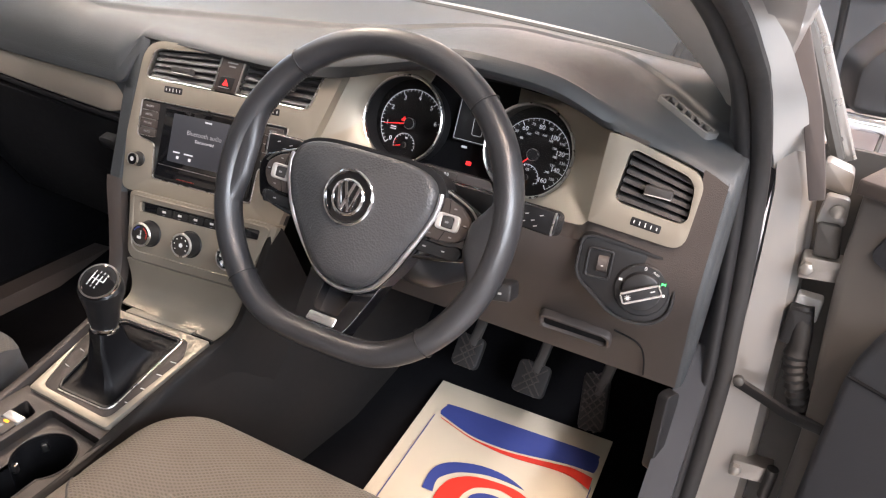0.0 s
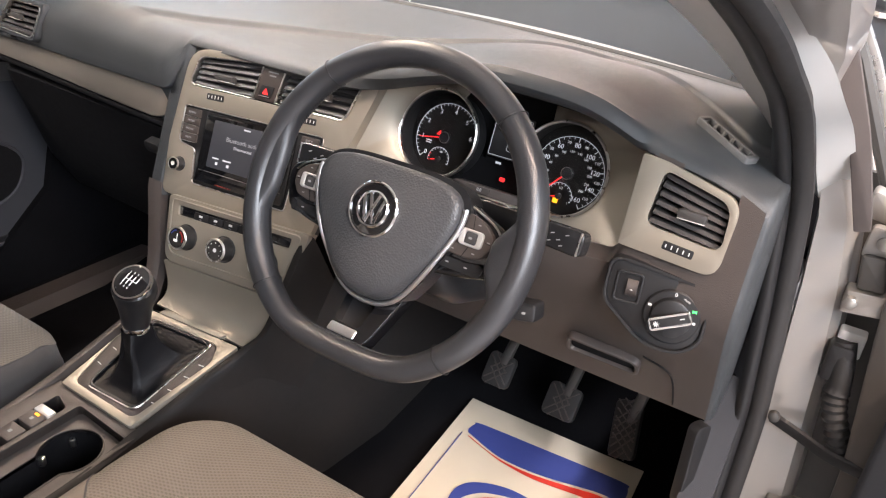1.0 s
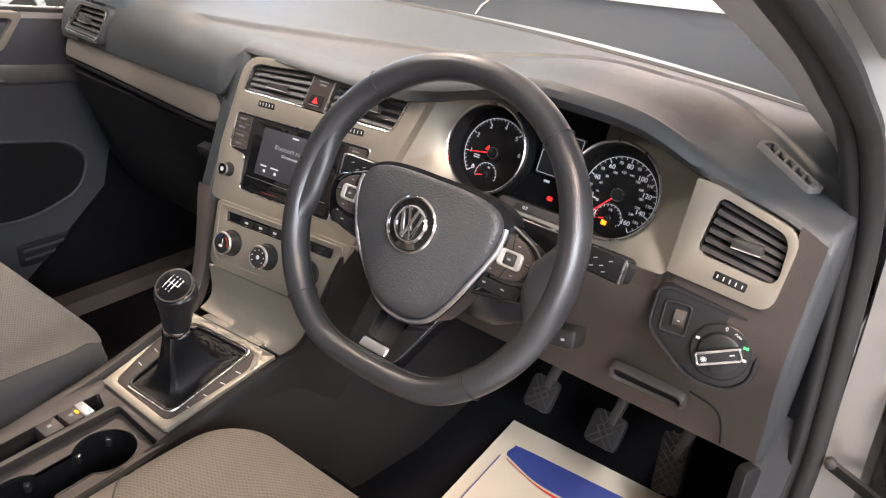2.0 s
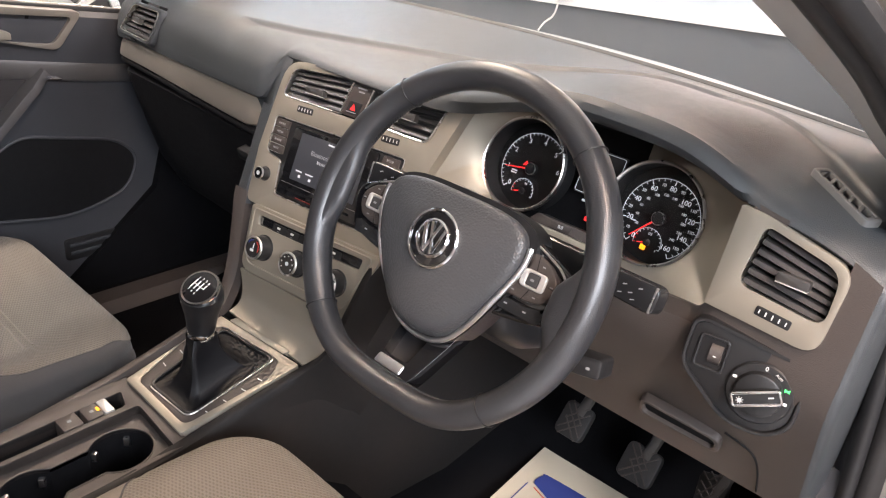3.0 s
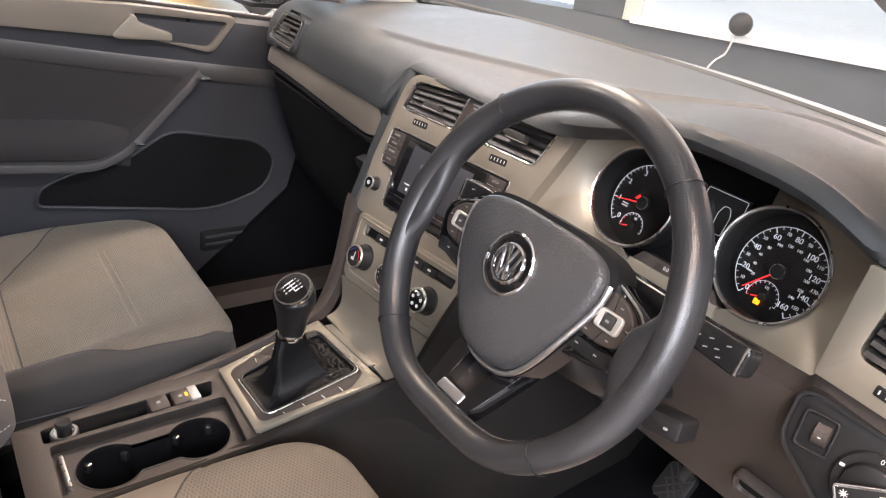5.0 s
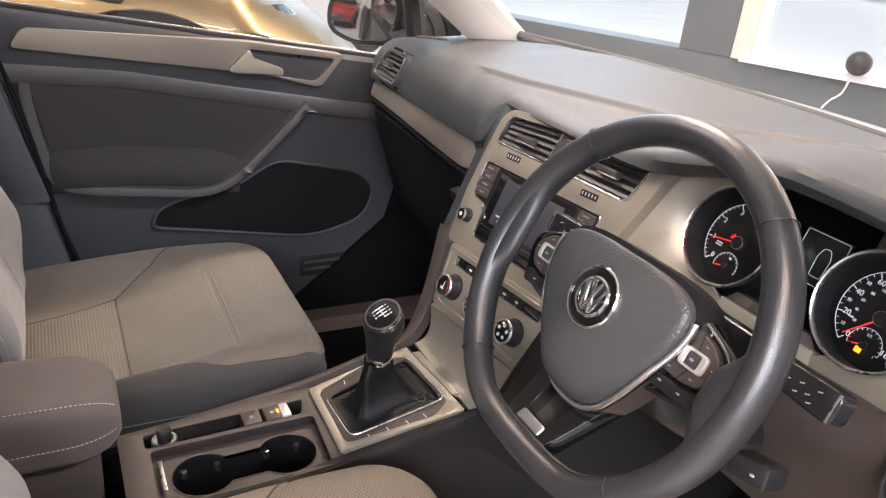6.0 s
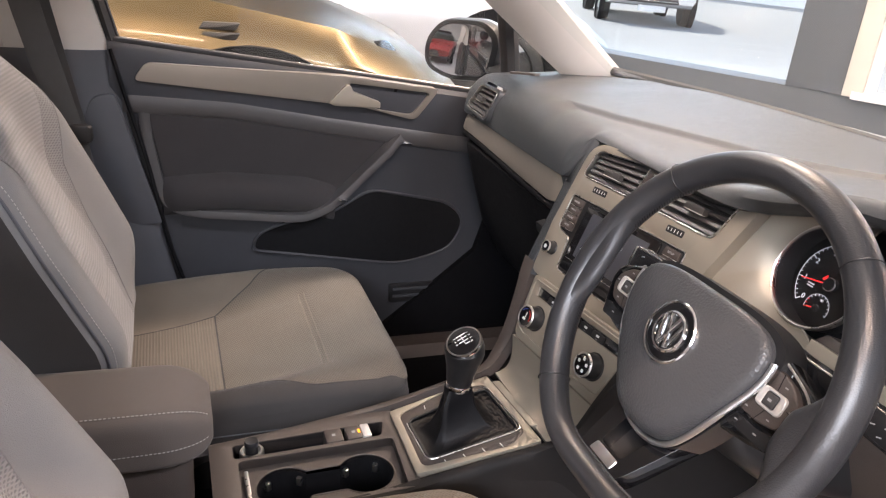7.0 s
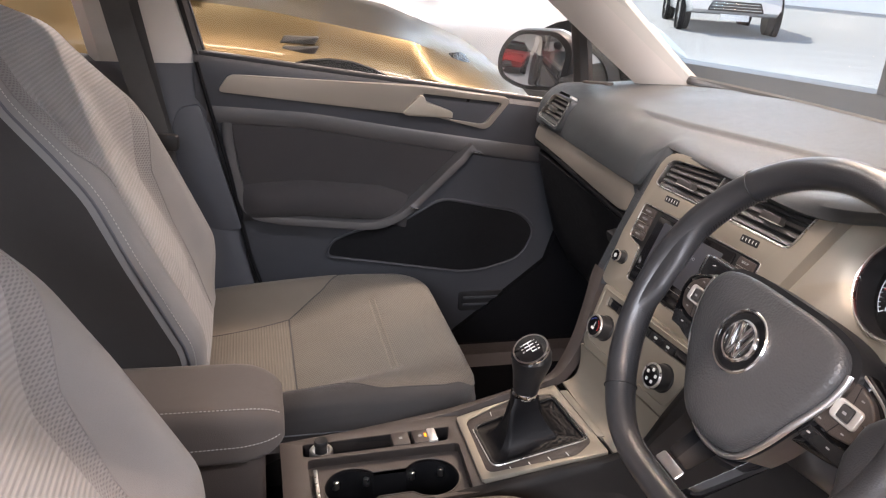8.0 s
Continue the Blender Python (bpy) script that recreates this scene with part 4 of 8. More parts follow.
# display between the dials
dp = part("display", slab(at(GA, 0.002, 0.03), box2(0.056, 0.058, 0.002), -0.032, -0.028, 0.001), M_DIAL, cluster, "dark display between the dials")
part("display_frame", sweep([at(GA, 0.002, 0.03) @ Vector((p.x, p.y, -0.0278)) for p in box2(0.052, 0.054, 0.002)], 0.0004, n=5, closed=True), G_DIM, dp)
part("car_outline", sweep([at(GA, 0.008, 0.026) @ Vector((p.x, p.y, -0.0278)) for p in rounded([(-0.007, -0.014), (0.007, -0.014), (0.008, 0.008), (0.004, 0.018), (-0.004, 0.018), (-0.008, 0.008)], 0.003)], 0.0004, n=5, closed=True), G_DIM, dp)
part("brake_lamp", slab(at(GA, 0.006, -0.026, -0.03), box2(0.0078, 0.0056, 0.002), 0, 0.001, 0), G_RED, cluster, "lit red brake warning lamp")
part("label_bar", slab(at(GA, -0.006, -0.006, -0.03), box2(0.008, 0.003, 0.0005), 0, 0.001, 0), G_DIM, cluster)

# ---- vent and panel by the driver's door ----
rvp = thing("side_vent_panel", (0.626, 0.19, 0.785), "satin silver panel with a slatted air vent beside the door", "air vent panel")
RVH = rounded([(-0.0395, -0.011), (0.0440, -0.0185), (0.0415, 0.0325), (-0.0335, 0.0505)], [0.012, 0.014, 0.016, 0.010])
part("panel", slab(RV, rounded([(-0.062, -0.041), (0.047, -0.046), (0.051, 0.038), (-0.036, 0.0595), (-0.061, 0.061)], [0.002, 0.018, 0.020, 0.014, 0.002]), -0.010, 0.003, 0.003, holes=[RVH]), M_SILVER, rvp, "satin silver panel")
air_vent(rvp, RV, [(-0.0395, -0.011), (0.0440, -0.0185), (0.0415, 0.0325), (-0.0335, 0.0505)], [0.012, 0.014, 0.016, 0.010], 6, (0.006, 0.010), 0.031, tilt=0.005)
thumb_wheel(rvp, at(RV, 0, 0, 0.003), 0.002, -0.0285, -4, 0.034)

# ---- lamp switch ----
ls = thing("light_switch", (0.61, 0.17, 0.69), "black headlamp switch panel with a rotary knob", "light switch")
LPO = rounded([(-0.043, -0.006), (0.008, -0.046), (0.045, -0.047), (0.064, -0.030), (0.064, 0.022), (0.052, 0.030), (-0.030, 0.041), (-0.042, 0.036)], [0.012, 0.020, 0.018, 0.016, 0.012, 0.008, 0.008, 0.008])
part("surround", slab(LP, [p * 1.09 - Vector((0.0008, 0)) for p in LPO], -0.02, 0.003, 0.004, holes=[LPO]), M_BLACKP, ls, "black raised lip")
part("plate", slab(LP, LPO, -0.015, 0.0, 0.001), M_BLACKP, ls, "black plate")
kn = at(LP, 0.0311, -0.0085)
dial = part("rotary_knob", lathe(kn, [(0.0305, -0.002), (0.0305, 0.003), (0.029, 0.0045), (0.0225, 0.0050), (0.021, 0.0115), (0.019, 0.0125)], 44), M_BLACKP, ls, "black rotary knob")
grip = part("grip", slab(at(kn, 0, 0, 0, 26), rounded([(-0.022, -0.0062), (0.022, -0.0062), (0.022, 0.0062), (-0.022, 0.0062)], 0.002), 0.005, 0.021, 0.002), M_BLACKP, dial, "raised grip with a chrome border")
go = box2(0.0430, 0.0120, 0.002)
part("grip_border", sweep([at(kn, 0, 0, 0, 26) @ Vector((p.x, p.y, 0.0208)) for p in go], 0.0014, n=8, closed=True), M_CHROME, grip, "chrome border")
part("index_mark", slab(at(at(kn, 0, 0, 0, 26), 0.0135, 0.0004, 0.0208), box2(0.005, 0.0012, 0.0004), 0, 0.0006, 0), M_WHITEP, grip)
part("lamp_icon", lathe(at(at(kn, 0, 0, 0, 26), -0.0145, -0.0005, 0.0208), [(0.0016, 0), (0.0020, 0.0006), (0.0005, 0.0006)], 12), M_WHITEP, grip)
for i in range(8):
    a = math.pi * i / 4
    part("ray", slab(at(at(kn, 0, 0, 0, 26), -0.0145 + 0.0028 * math.cos(a), -0.0005 + 0.0028 * math.sin(a), 0.0208, math.degrees(a)), box2(0.0014, 0.0006, 0.0001), 0, 0.0006, 0), M_WHITEP, grip)
words("0", 0.006, at(kn, 0.0, 0.0260, 0.0052), dial, M_WHITEP)
words("Auto", 0.0038, at(kn, 0.0125, 0.0225, 0.0052, -25), dial, M_WHITEP)
part("side_lamp_icon", slab(at(kn, 0.0225, 0.0125, 0.0046), rounded([(-0.0024, -0.0018), (0.0, -0.0006), (0.0024, -0.0018), (0.0024, 0.0018), (0, 0.0006), (-0.0024, 0.0018)], 0.0003), 0, 0.0006, 0), G_GREEN, dial, "lit green icon")
part("beam_icon", slab(at(kn, 0.0245, -0.0005, 0.0048), rounded([(-0.0018, -0.0015), (0.0018, -0.0015), (0.0018, 0.0015), (-0.0018, 0.0015)], 0.001), 0, 0.0005, 0), M_WHITEP, dial)
part("fog_icon", slab(at(kn, -0.0245, 0.0085, 0.0048), box2(0.0042, 0.0028, 0.001), 0, 0.0005, 0), M_WHITEP, dial)
lv = part("level_switch", slab(at(LP, -0.0205, 0.0115), box2(0.030, 0.036, 0.005), -0.006, 0.0025, 0.0015, holes=[box2(0.024, 0.030, 0.003)]), M_BLACKP, ls, "headlamp level wheel in a raised frame")
part("well", slab(at(LP, -0.0205, 0.0115), box2(0.025, 0.031, 0.003), -0.008, -0.003, 0), M_DARK, lv)
bm = bmesh.new()
sweep([at(LP, -0.0165, 0.0115, -0.006) @ Vector((dx, 0, 0)) for dx in (-0.006, -0.0058, 0.0058, 0.006)], 0.0115, n=24, bm=bm, scale=[0.93, 1, 1, 0.93])
part("wheel", bm, M_LOWER, lv)
part("icon", slab(at(LP, -0.0275, 0.0125, -0.0025), box2(0.0052, 0.0045, 0.001), 0, 0.0006, 0), M_WHITEP, lv)
part("figure_bar", slab(at(LP, -0.0165, 0.0105, 0.0055), box2(0.0028, 0.0009, 0.0002), 0, 0.0006, 0), M_WHITEP, lv)

# ---- steering wheel ----
wheel = thing("steering_wheel", (0.358, 0.06, 0.76), "three-spoke black leather steering wheel with chrome badge", "steering wheel")
RIM = []
RR, FLAT = 0.1665, -0.1565
for i in range(144):
    a = 2 * math.pi * i / 144
    x, y = RR * math.cos(a), RR * math.sin(a)
    y = FLAT + 0.006 * math.log(1 + math.exp((y - FLAT) / 0.006))
    RIM.append((x, y, a))
rim_scale = []
for x, y, a in RIM:
    up_a = math.degrees(math.atan2(y, abs(x)))
    bulge = 0.05 * math.exp(-((up_a - 22) / 18) ** 2) + 0.03 * math.exp(-((up_a + 24) / 16) ** 2) - 0.10 * step(-45, -72, up_a)
    rim_scale.append(1.0 + bulge)
WUP = WH.to_3x3() @ Vector((0, 0, 1))
part("rim", sweep([WH @ Vector((x, y, 0)) for x, y, a in RIM], 0.0144, 0.0170, n=24, closed=True, up=WUP, scale=rim_scale), M_LEATHER, wheel, "black leather rim, shiny with wear")
for sgn in (-1, 1):
    for ang in (48.5, -46.0):
        a = radians(ang)
        c = Vector((sgn * RR * math.cos(a), RR * math.sin(a), 0))
        rad = Vector((c.x, c.y, 0)).normalized()
        bm = bmesh.new()
        sweep([WH @ (c + rad * (0.0156 * math.cos(t)) + Vector((0, 0, 1)) * (0.0176 * math.sin(t))) for t in [2 * math.pi * j / 40 for j in range(40)]], 0.0007, n=6, closed=True, bm=bm)
        part("rim_seam", bm, M_BLACKP, wheel)
# inner lacing
bm = bmesh.new()
for i in range(0, 144):
    x, y, a = RIM[i]
    p = Vector((x, y, 0))
    inn = (Vector((0, 0, 0)) - p).normalized()
    for half_step in (0.0, 0.5):
        nx, ny, na = RIM[(i + 1) % 144]
        p2 = p.lerp(Vector((nx, ny, 0)), half_step)
        q = p2 + inn * 0.0146 * rim_scale[i] + Vector((0, 0, -0.004))
        t = Vector((-inn.y, inn.x, 0)) * 0.0014
        sweep([WH @ (q - t + Vector((0, 0, -0.0022))), WH @ (q + t + Vector((0, 0, 0.0022)))], 0.0005, n=4, bm=bm)
part("stitching", bm, M_BLACKP, wheel)

# airbag cover: a block with steep rounded flanks
WB = at(WH, -0.006, 0.0, 0.0)
half = smooth_path([(0.0, 0.0525), (0.030, 0.0525), (0.054, 0.0510), (0.073, 0.0470), (0.0860, 0.0390), (0.0920, 0.0250), (0.0905, 0.006), (0.0825, -0.016), (0.0690, -0.043), (0.0530, -0.068), (0.0360, -0.0880), (0.0180, -0.0975), (0.0, -0.1000)], 5)
PADO = [Vector((p[0], p[1])) for p in half] + [Vector((-p[0], p[1])) for p in reversed(half[1:-1])]


def pad_edge(y):
    """Depth of the cover's edge: shallow at the spokes, deep at its lower tip."""
    return -0.0105 - 0.018 * step(-0.02, -0.105, y)


rows = []
for s, f in ((0.965, 1.5), (0.972, 1.0), (0.972, 0.80), (0.962, 0.52), (0.936, 0.28), (0.88, 0.11), (0.78, 0.0), (0.60, -0.06), (0.38, -0.10), (0.15, -0.12), (0.02, -0.12)):
    rows.append([WB @ Vector((p.x * s, (p.y + 0.008) * s - 0.008 + (0.004 * (1 - f) if p.y < -0.03 and f > 0 else 0.0), max(pad_edge(p.y) * f, -0.055) if f > 0 else -0.070 * f)) for p in PADO])
pad = part("airbag_cover", loft(rows, around=True, caps=True), M_PAD, wheel, "grained grey airbag cover")
words("AIRBAG", 0.0092, at(WB, -0.024, -0.043, 0.0026, 0), pad, M_PAD, label="embossed lettering", depth=0.0006)
for sgn in (-1, 1):
    bm = bmesh.new()
    sweep([at(WB, sgn * 0.060, 0.020 if sgn < 0 else -0.004, 0.0010) @ Vector((0.0035 * math.cos(t), 0.0035 * math.sin(t), 0)) for t in [3.6 + j * 0.3 for j in range(8)]], 0.0004, n=5, bm=bm)
    part("horn_mark", bm, M_DARK, pad)
trim = [p for p in half if p[1] < 0.030]
line = [WB @ Vector((p[0] * 1.012, (p[1] + 0.01) * 1.012 - 0.01, pad_edge(p[1]) - 0.0005)) for p in trim] + [WB @ Vector((-p[0] * 1.012, (p[1] + 0.01) * 1.012 - 0.01, pad_edge(p[1]) - 0.0005)) for p in reversed(trim[:-1])]
part("chrome_line", sweep(line, 0.0030, n=10, up=WUP), M_CHROMEL, wheel, "thin chrome line under the cover")
under = [WB @ Vector((p.x * 1.045, (p.y + 0.01) * 1.045 - 0.01, pad_edge(p.y) - 0.006)) for p in PADO]
part("pad_seat", loft([under, [q - WUP * 0.03 for q in under]], around=True, caps=True), M_BLACKP, wheel, "black plinth under the cover")
bg = at(WH, -0.0065, -0.001, 0.0078)
badge = part("badge", lathe(bg, [(0.0300, -0.003), (0.0300, 0.0012), (0.0285, 0.0022), (0.0268, 0.0016), (0.0262, 0.0010), (0.004, 0.0014)], 48), M_GLOSS, pad, "round black badge with chrome marks")
part("badge_rim", loft([[bg @ Vector((r * math.cos(2 * math.pi * j / 56), r * math.sin(2 * math.pi * j / 56), z)) for j in range(56)] for r, z in ((0.0272, 0.0008), (0.0276, 0.0024), (0.0290, 0.0030), (0.0302, 0.0018), (0.0304, -0.003))], around=True), M_CHROME, badge)
part("badge_ring", loft([[bg @ Vector((r * math.cos(2 * math.pi * j / 40), r * math.sin(2 * math.pi * j / 40), z)) for j in range(40)] for r, z in ((0.0164, 0.001), (0.0168, 0.0034), (0.0182, 0.0040), (0.0198, 0.0028), (0.0201, 0.001))], around=True), M_CHROME, badge)
for (ax, ay), (bx, by) in (((-0.0125, 0.0115), (-0.0065, -0.0125)), ((0.0065, -0.0125), (0.0125, 0.0115)), ((-0.0055, 0.0150), (0.0045, -0.0140)), ((0.0055, 0.0150), (-0.0045, -0.0140))):
    c, d = Vector(((ax + bx) / 2, (ay + by) / 2)), Vector((bx - ax, by - ay))
    part("badge_bar", slab(at(bg, c.x, c.y, 0, math.degrees(math.atan2(d.y, d.x))), box2(d.length + 0.002, 0.0036, 0.0004), 0.001, 0.0036, 0.0010), M_CHROME, badge)

# spokes with switches
for sgn in (-1, 1):
    f = lambda x, y: (sgn * x, y)
    turned = lambda q: q if sgn > 0 else q[::-1]
    # glossy horn that runs from the cover's corner to the rim
    horn = [f(0.060, 0.046), f(0.082, 0.040), f(0.104, 0.0325), f(0.126, 0.0245), f(0.142, 0.0175), f(0.146, 0.004), f(0.140, -0.016), f(0.134, -0.032), f(0.104, -0.0395), f(0.062, -0.046)]
    sp = part("side_spoke", slab(WB, rounded(turned(horn), 0.009), -0.042, -0.0235, 0.005, seg=4), M_GLOSS, wheel, "piano black spoke with switches")
    edge_line = smooth_path([WB @ Vector((sgn * x, y, -0.0225)) for x, y in ((0.078, 0.0385), (0.104, 0.0300), (0.124, 0.0215), (0.134, 0.012))], 5)
    part("spoke_line", sweep(edge_line, 0.0012, n=6, up=WUP), M_SATIN, sp, "bright line along the spoke's upper edge")
    plate = [f(0.084, 0.0270), f(0.098, 0.0270), f(0.116, 0.0215), f(0.1285, 0.0105), f(0.1295, -0.002), f(0.121, -0.0150), f(0.104, -0.0185), f(0.079, -0.0175)]
    sw = part("switch_plate", slab(WB, rounded(turned(plate), 0.005), -0.026, -0.0165, 0.002, seg=3), M_LOWER, sp, "dark grey switch plate")
    c = at(WB, sgn * 0.1055, 0.0030, 0)
    part("switch_frame", slab(c, box2(0.0270, 0.0175, 0.005), -0.019, -0.0135, 0.0016, holes=[box2(0.0130, 0.0122, 0.002)], seg=3), M_BRIGHT, sw, "satin silver switch frame")
    part("switch_key", slab(c, box2(0.0124, 0.0116, 0.0015), -0.017, -0.0130, 0.001), M_SLAT, sw)
    part("icon", slab(c, box2(0.0040, 0.0022, 0.0006), -0.0132, -0.0127, 0), M_GREYP, sw)
    for ix, iy in ((0.092, 0.0195), (0.110, 0.0180), (0.1245, 0.004), (0.112, -0.0115), (0.088, -0.0125)):
        part("icon", slab(at(WB, sgn * ix, iy, 0), box2(0.0032, 0.0012, 0.0003), -0.0168, -0.0162, 0), M_GREYP, sw)
    for xa, ya, xb, yb in ((0.1045, 0.0125, 0.102, 0.026), (0.1045, -0.0065, 0.100, -0.018), (0.121, 0.003, 0.1293, 0.002)):
        part("key_joint", sweep([WB @ Vector((sgn * xa, ya, -0.0164)), WB @ Vector((sgn * xb, yb, -0.0166))], 0.0004, n=5), M_DARK, sw)
    low = [f(0.072, -0.0215), f(0.106, -0.0225), f(0.121, -0.0195), f(0.128, -0.0225), f(0.124, -0.0345), f(0.076, -0.0345)]
    lw = part("lower_keys", slab(WB, rounded(turned(low), 0.003), -0.028, -0.0185, 0.002, seg=3), M_GLOSSY, sp, "black keys below the switch plate")
    for ix in (0.086, 0.108):
        part("icon", slab(at(WB, sgn * ix, -0.0275, 0), box2(0.0036, 0.0013, 0.0003), -0.0188, -0.0181, 0), M_GREYP, lw)
    # leather swelling from the rim
    rows = []
    for k in range(25):
        y = lerp(0.082, -0.090, k / 24)
        swell = step(-0.050, -0.006, y) * (1 - step(0.012, 0.078, y)) if sgn < 0 else step(-0.056, -0.014, y) * (1 - step(0.004, 0.040, y))
        xi = math.sqrt((RR - 0.0135) ** 2 - y * y) - (0.0130 if sgn < 0 else 0.0230) * swell
        xc = math.sqrt(max(0.0, RR * RR - y * y))
        th = 0.0150 * lerp(1.0, 0.82, swell)
        sec = []
        for q in range(15):
            fi = math.pi / 2 + math.pi * q / 14
            pull = abs(math.cos(fi)) ** 0.85
            sec.append((xc - (xc - xi) * pull, th * math.copysign(abs(math.sin(fi)) ** 0.9, math.sin(fi))))
        rows.append([WH @ Vector((sgn * x, y, z)) for x, z in sec])
    part("rim_joint", loft(rows, around=True, caps=True), M_LEATHER, wheel, "leather grip swelling where the spoke meets the rim")
# lower spoke: two legs that rise to a foot on the rim
LS = axes(WH @ Vector((-0.0100, -0.1125, -0.0270)), WH.to_3x3() @ Vector((1, 0, 0)), WH.to_3x3() @ Vector((0, 0.870, -0.493)))
leg = rounded([(-0.0500, 0.050), (-0.0420, 0.010), (-0.0345, -0.030), (-0.0260, -0.0460), (0.0250, -0.0460), (0.0335, -0.030), (0.0420, 0.010), (0.0500, 0.050)], [0.0, 0.02, 0.014, 0.010, 0.010, 0.014, 0.02, 0.0])
hole = rounded([(-0.0230, 0.040), (-0.0165, -0.021), (0.0165, -0.021), (0.0230, 0.040)], [0.002, 0.005, 0.005, 0.002])
ls2 = part("lower_spoke", slab(LS, leg, -0.016, 0.003, 0.0055, holes=[hole], seg=5), M_GLOSS, wheel, "piano black forked lower spoke")
part("spoke_insert", slab(LS, hole, -0.020, -0.014, 0), M_BLACKP, ls2)
part("chrome_foot", slab(LS, rounded([(-0.0185, -0.0350), (0.0185, -0.0350), (0.0180, -0.0235), (-0.0180, -0.0235)], 0.003), -0.004, 0.0042, 0.0018, seg=3), M_CHROMEL, ls2, "chrome foot plate")
back = rounded([(-0.080, 0.045), (-0.06, -0.05), (0.06, -0.05), (0.080, 0.045)], 0.03)
part("hub_back", slab(WB, back, -0.090, -0.040, 0.0), M_BLACKP, wheel)

# ---- column and stalks ----
col = thing("steering_column", (0.358, 0.15, 0.66), "dark grey steering column shroud with stalks behind the wheel", "steering column")
rows = []
for z, w, h0, h1 in ((-0.060, 0.060, -0.060, 0.040), (-0.075, 0.066, -0.075, 0.045), (-0.13, 0.072, -0.085, 0.040), (-0.22, 0.078, -0.075, 0.02), (-0.30, 0.08, -0.06, 0.0)):
    rows.append([WH @ Vector((p.x, p.y, z)) for p in rounded([(-w, h0), (w, h0), (w * 0.9, h1), (-w * 0.9, h1)], 0.03, 6)])
part("shroud", loft(rows, around=True, caps=True), M_BLACKP, col, "dark plastic shroud")
for sgn, (tip, root) in ((-1, ((0.197, 0.058, 0.829), (0.31, 0.075, 0.826))), (1, ((0.562, 0.062, 0.828), (0.42, 0.075, 0.826)))):
    tip, root = Vector(tip), Vector(root)
    m = axes((tip + root) / 2, (root - tip) * -sgn, (0, 0.35, 0.94))
    L = (tip - root).length
    pts = rounded([(-L / 2, -0.010), (L / 2, -0.0135), (L / 2, 0.0135), (-L / 2, 0.010)], [0.004, 0.009, 0.009, 0.004]) if sgn > 0 else rounded([(-L / 2, -0.0135), (L / 2, -0.010), (L / 2, 0.010), (-L / 2, 0.0135)], [0.009, 0.004, 0.004, 0.009])
    st = part("stalk", slab(m, pts, -0.010, 0.008, 0.007, seg=4), M_GLOSSY, col, "black control stalk with white symbols")
    part("stalk_line", slab(at(m, sgn * (L / 2 - 0.004), 0, 0), box2(0.0022, 0.024, 0.001), -0.009, 0.0085, 0.001), M_SATIN, st)
    for k, (ix, iy) in enumerate(((0.018, 0.005), (0.026, -0.002), (0.034, 0.003), (0.036, -0.0055), (0.022, -0.007), (0.046, 0.0))):
        part("icon", slab(at(m, sgn * (L / 2 - ix), iy, 0.008, 20), box2(0.0040, 0.0010, 0.0003), 0, 0.0005, 0), M_GREYP, st)
ign = part("ignition_lever", slab(axes((0.497, 0.085, 0.717), (0.97, 0.1, 0.15), (0.0, 0.3, 0.95)), box2(0.040, 0.022, 0.006), -0.018, 0.012, 0.004), M_BLACKP, col, "black column release lever with a padlock symbol")
part("icon", slab(axes((0.505, 0.072, 0.722), (0.97, 0.1, 0.15), (0.0, 0.3, 0.95)), box2(0.004, 0.0025, 0.0008), 0.0, 0.0012, 0), M_GREYP, ign)
lock = part("ignition_lock", lathe(axes((0.452, 0.10, 0.765), (0.9, 0.4, 0), (0, 0.3, 0.95)), [(0.016, -0.02), (0.016, 0.012), (0.014, 0.015), (0.006, 0.0155)], 28), M_DULL, col, "round ignition lock")

# ---- centre console ----
con = thing("centre_console", (0, -0.15, 0.24), "grey centre console with a silver gear surround and cup holders", "console")


def console_body():
    """Long box between the seats; its sides flare to the floor."""
    rows = []
    for y, w, z in ((-0.43, 0.086, 0.446), (-0.30, 0.088, 0.450), (-0.14, 0.092, 0.456), (-0.10, 0.094, 0.463), (0.04, 0.104, 0.494), (0.10, 0.112, 0.515), (0.16, 0.13, 0.54), (0.30, 0.145, 0.58), (0.48, 0.15, 0.62), (0.66, 0.15, 0.62)):
        rows.append([(-w - 0.035, y, 0.22), (-w - 0.022, y, z - 0.10), (-w - 0.004, y, z - 0.03), (-w, y, z - 0.008), (-w + 0.004, y, z - 0.13), (w - 0.004, y, z - 0.13), (w, y, z - 0.008), (w + 0.004, y, z - 0.03), (w + 0.022, y, z - 0.10), (w + 0.035, y, 0.22)])
    return loft(rows, around=True, caps=True)


part("body", console_body(), M_CONSIDE, con, "dark brown-grey side walls")
# rail on the driver's side, and on the other a ribbon that sweeps up into the column beside the radio
def ribbon(outer, inner, side):
    """A narrow softly domed band between two edges, with a skirt below its outer edge."""
    A, B = resample(smooth_path(outer, 6), 60), resample(smooth_path(inner, 6), 60)
    rows = []
    for a, b in zip(A, B):
        n_ = Vector((0.25 * side, -0.85, 0.45)).normalized()
        m_ = (a + b) / 2 + n_ * 0.0035
        rows.append([a + Vector((0.016 * side, 0.05, -0.12)), a + Vector((0.006 * side, 0.012, -0.030)), a + Vector((0.001 * side, 0.003, -0.006)), a.lerp(m_, 0.4) + n_ * 0.0012, m_, b.lerp(m_, 0.4) + n_ * 0.0010, b, b + Vector((-0.003 * side, 0.010, -0.010))])
    return loft(rows)


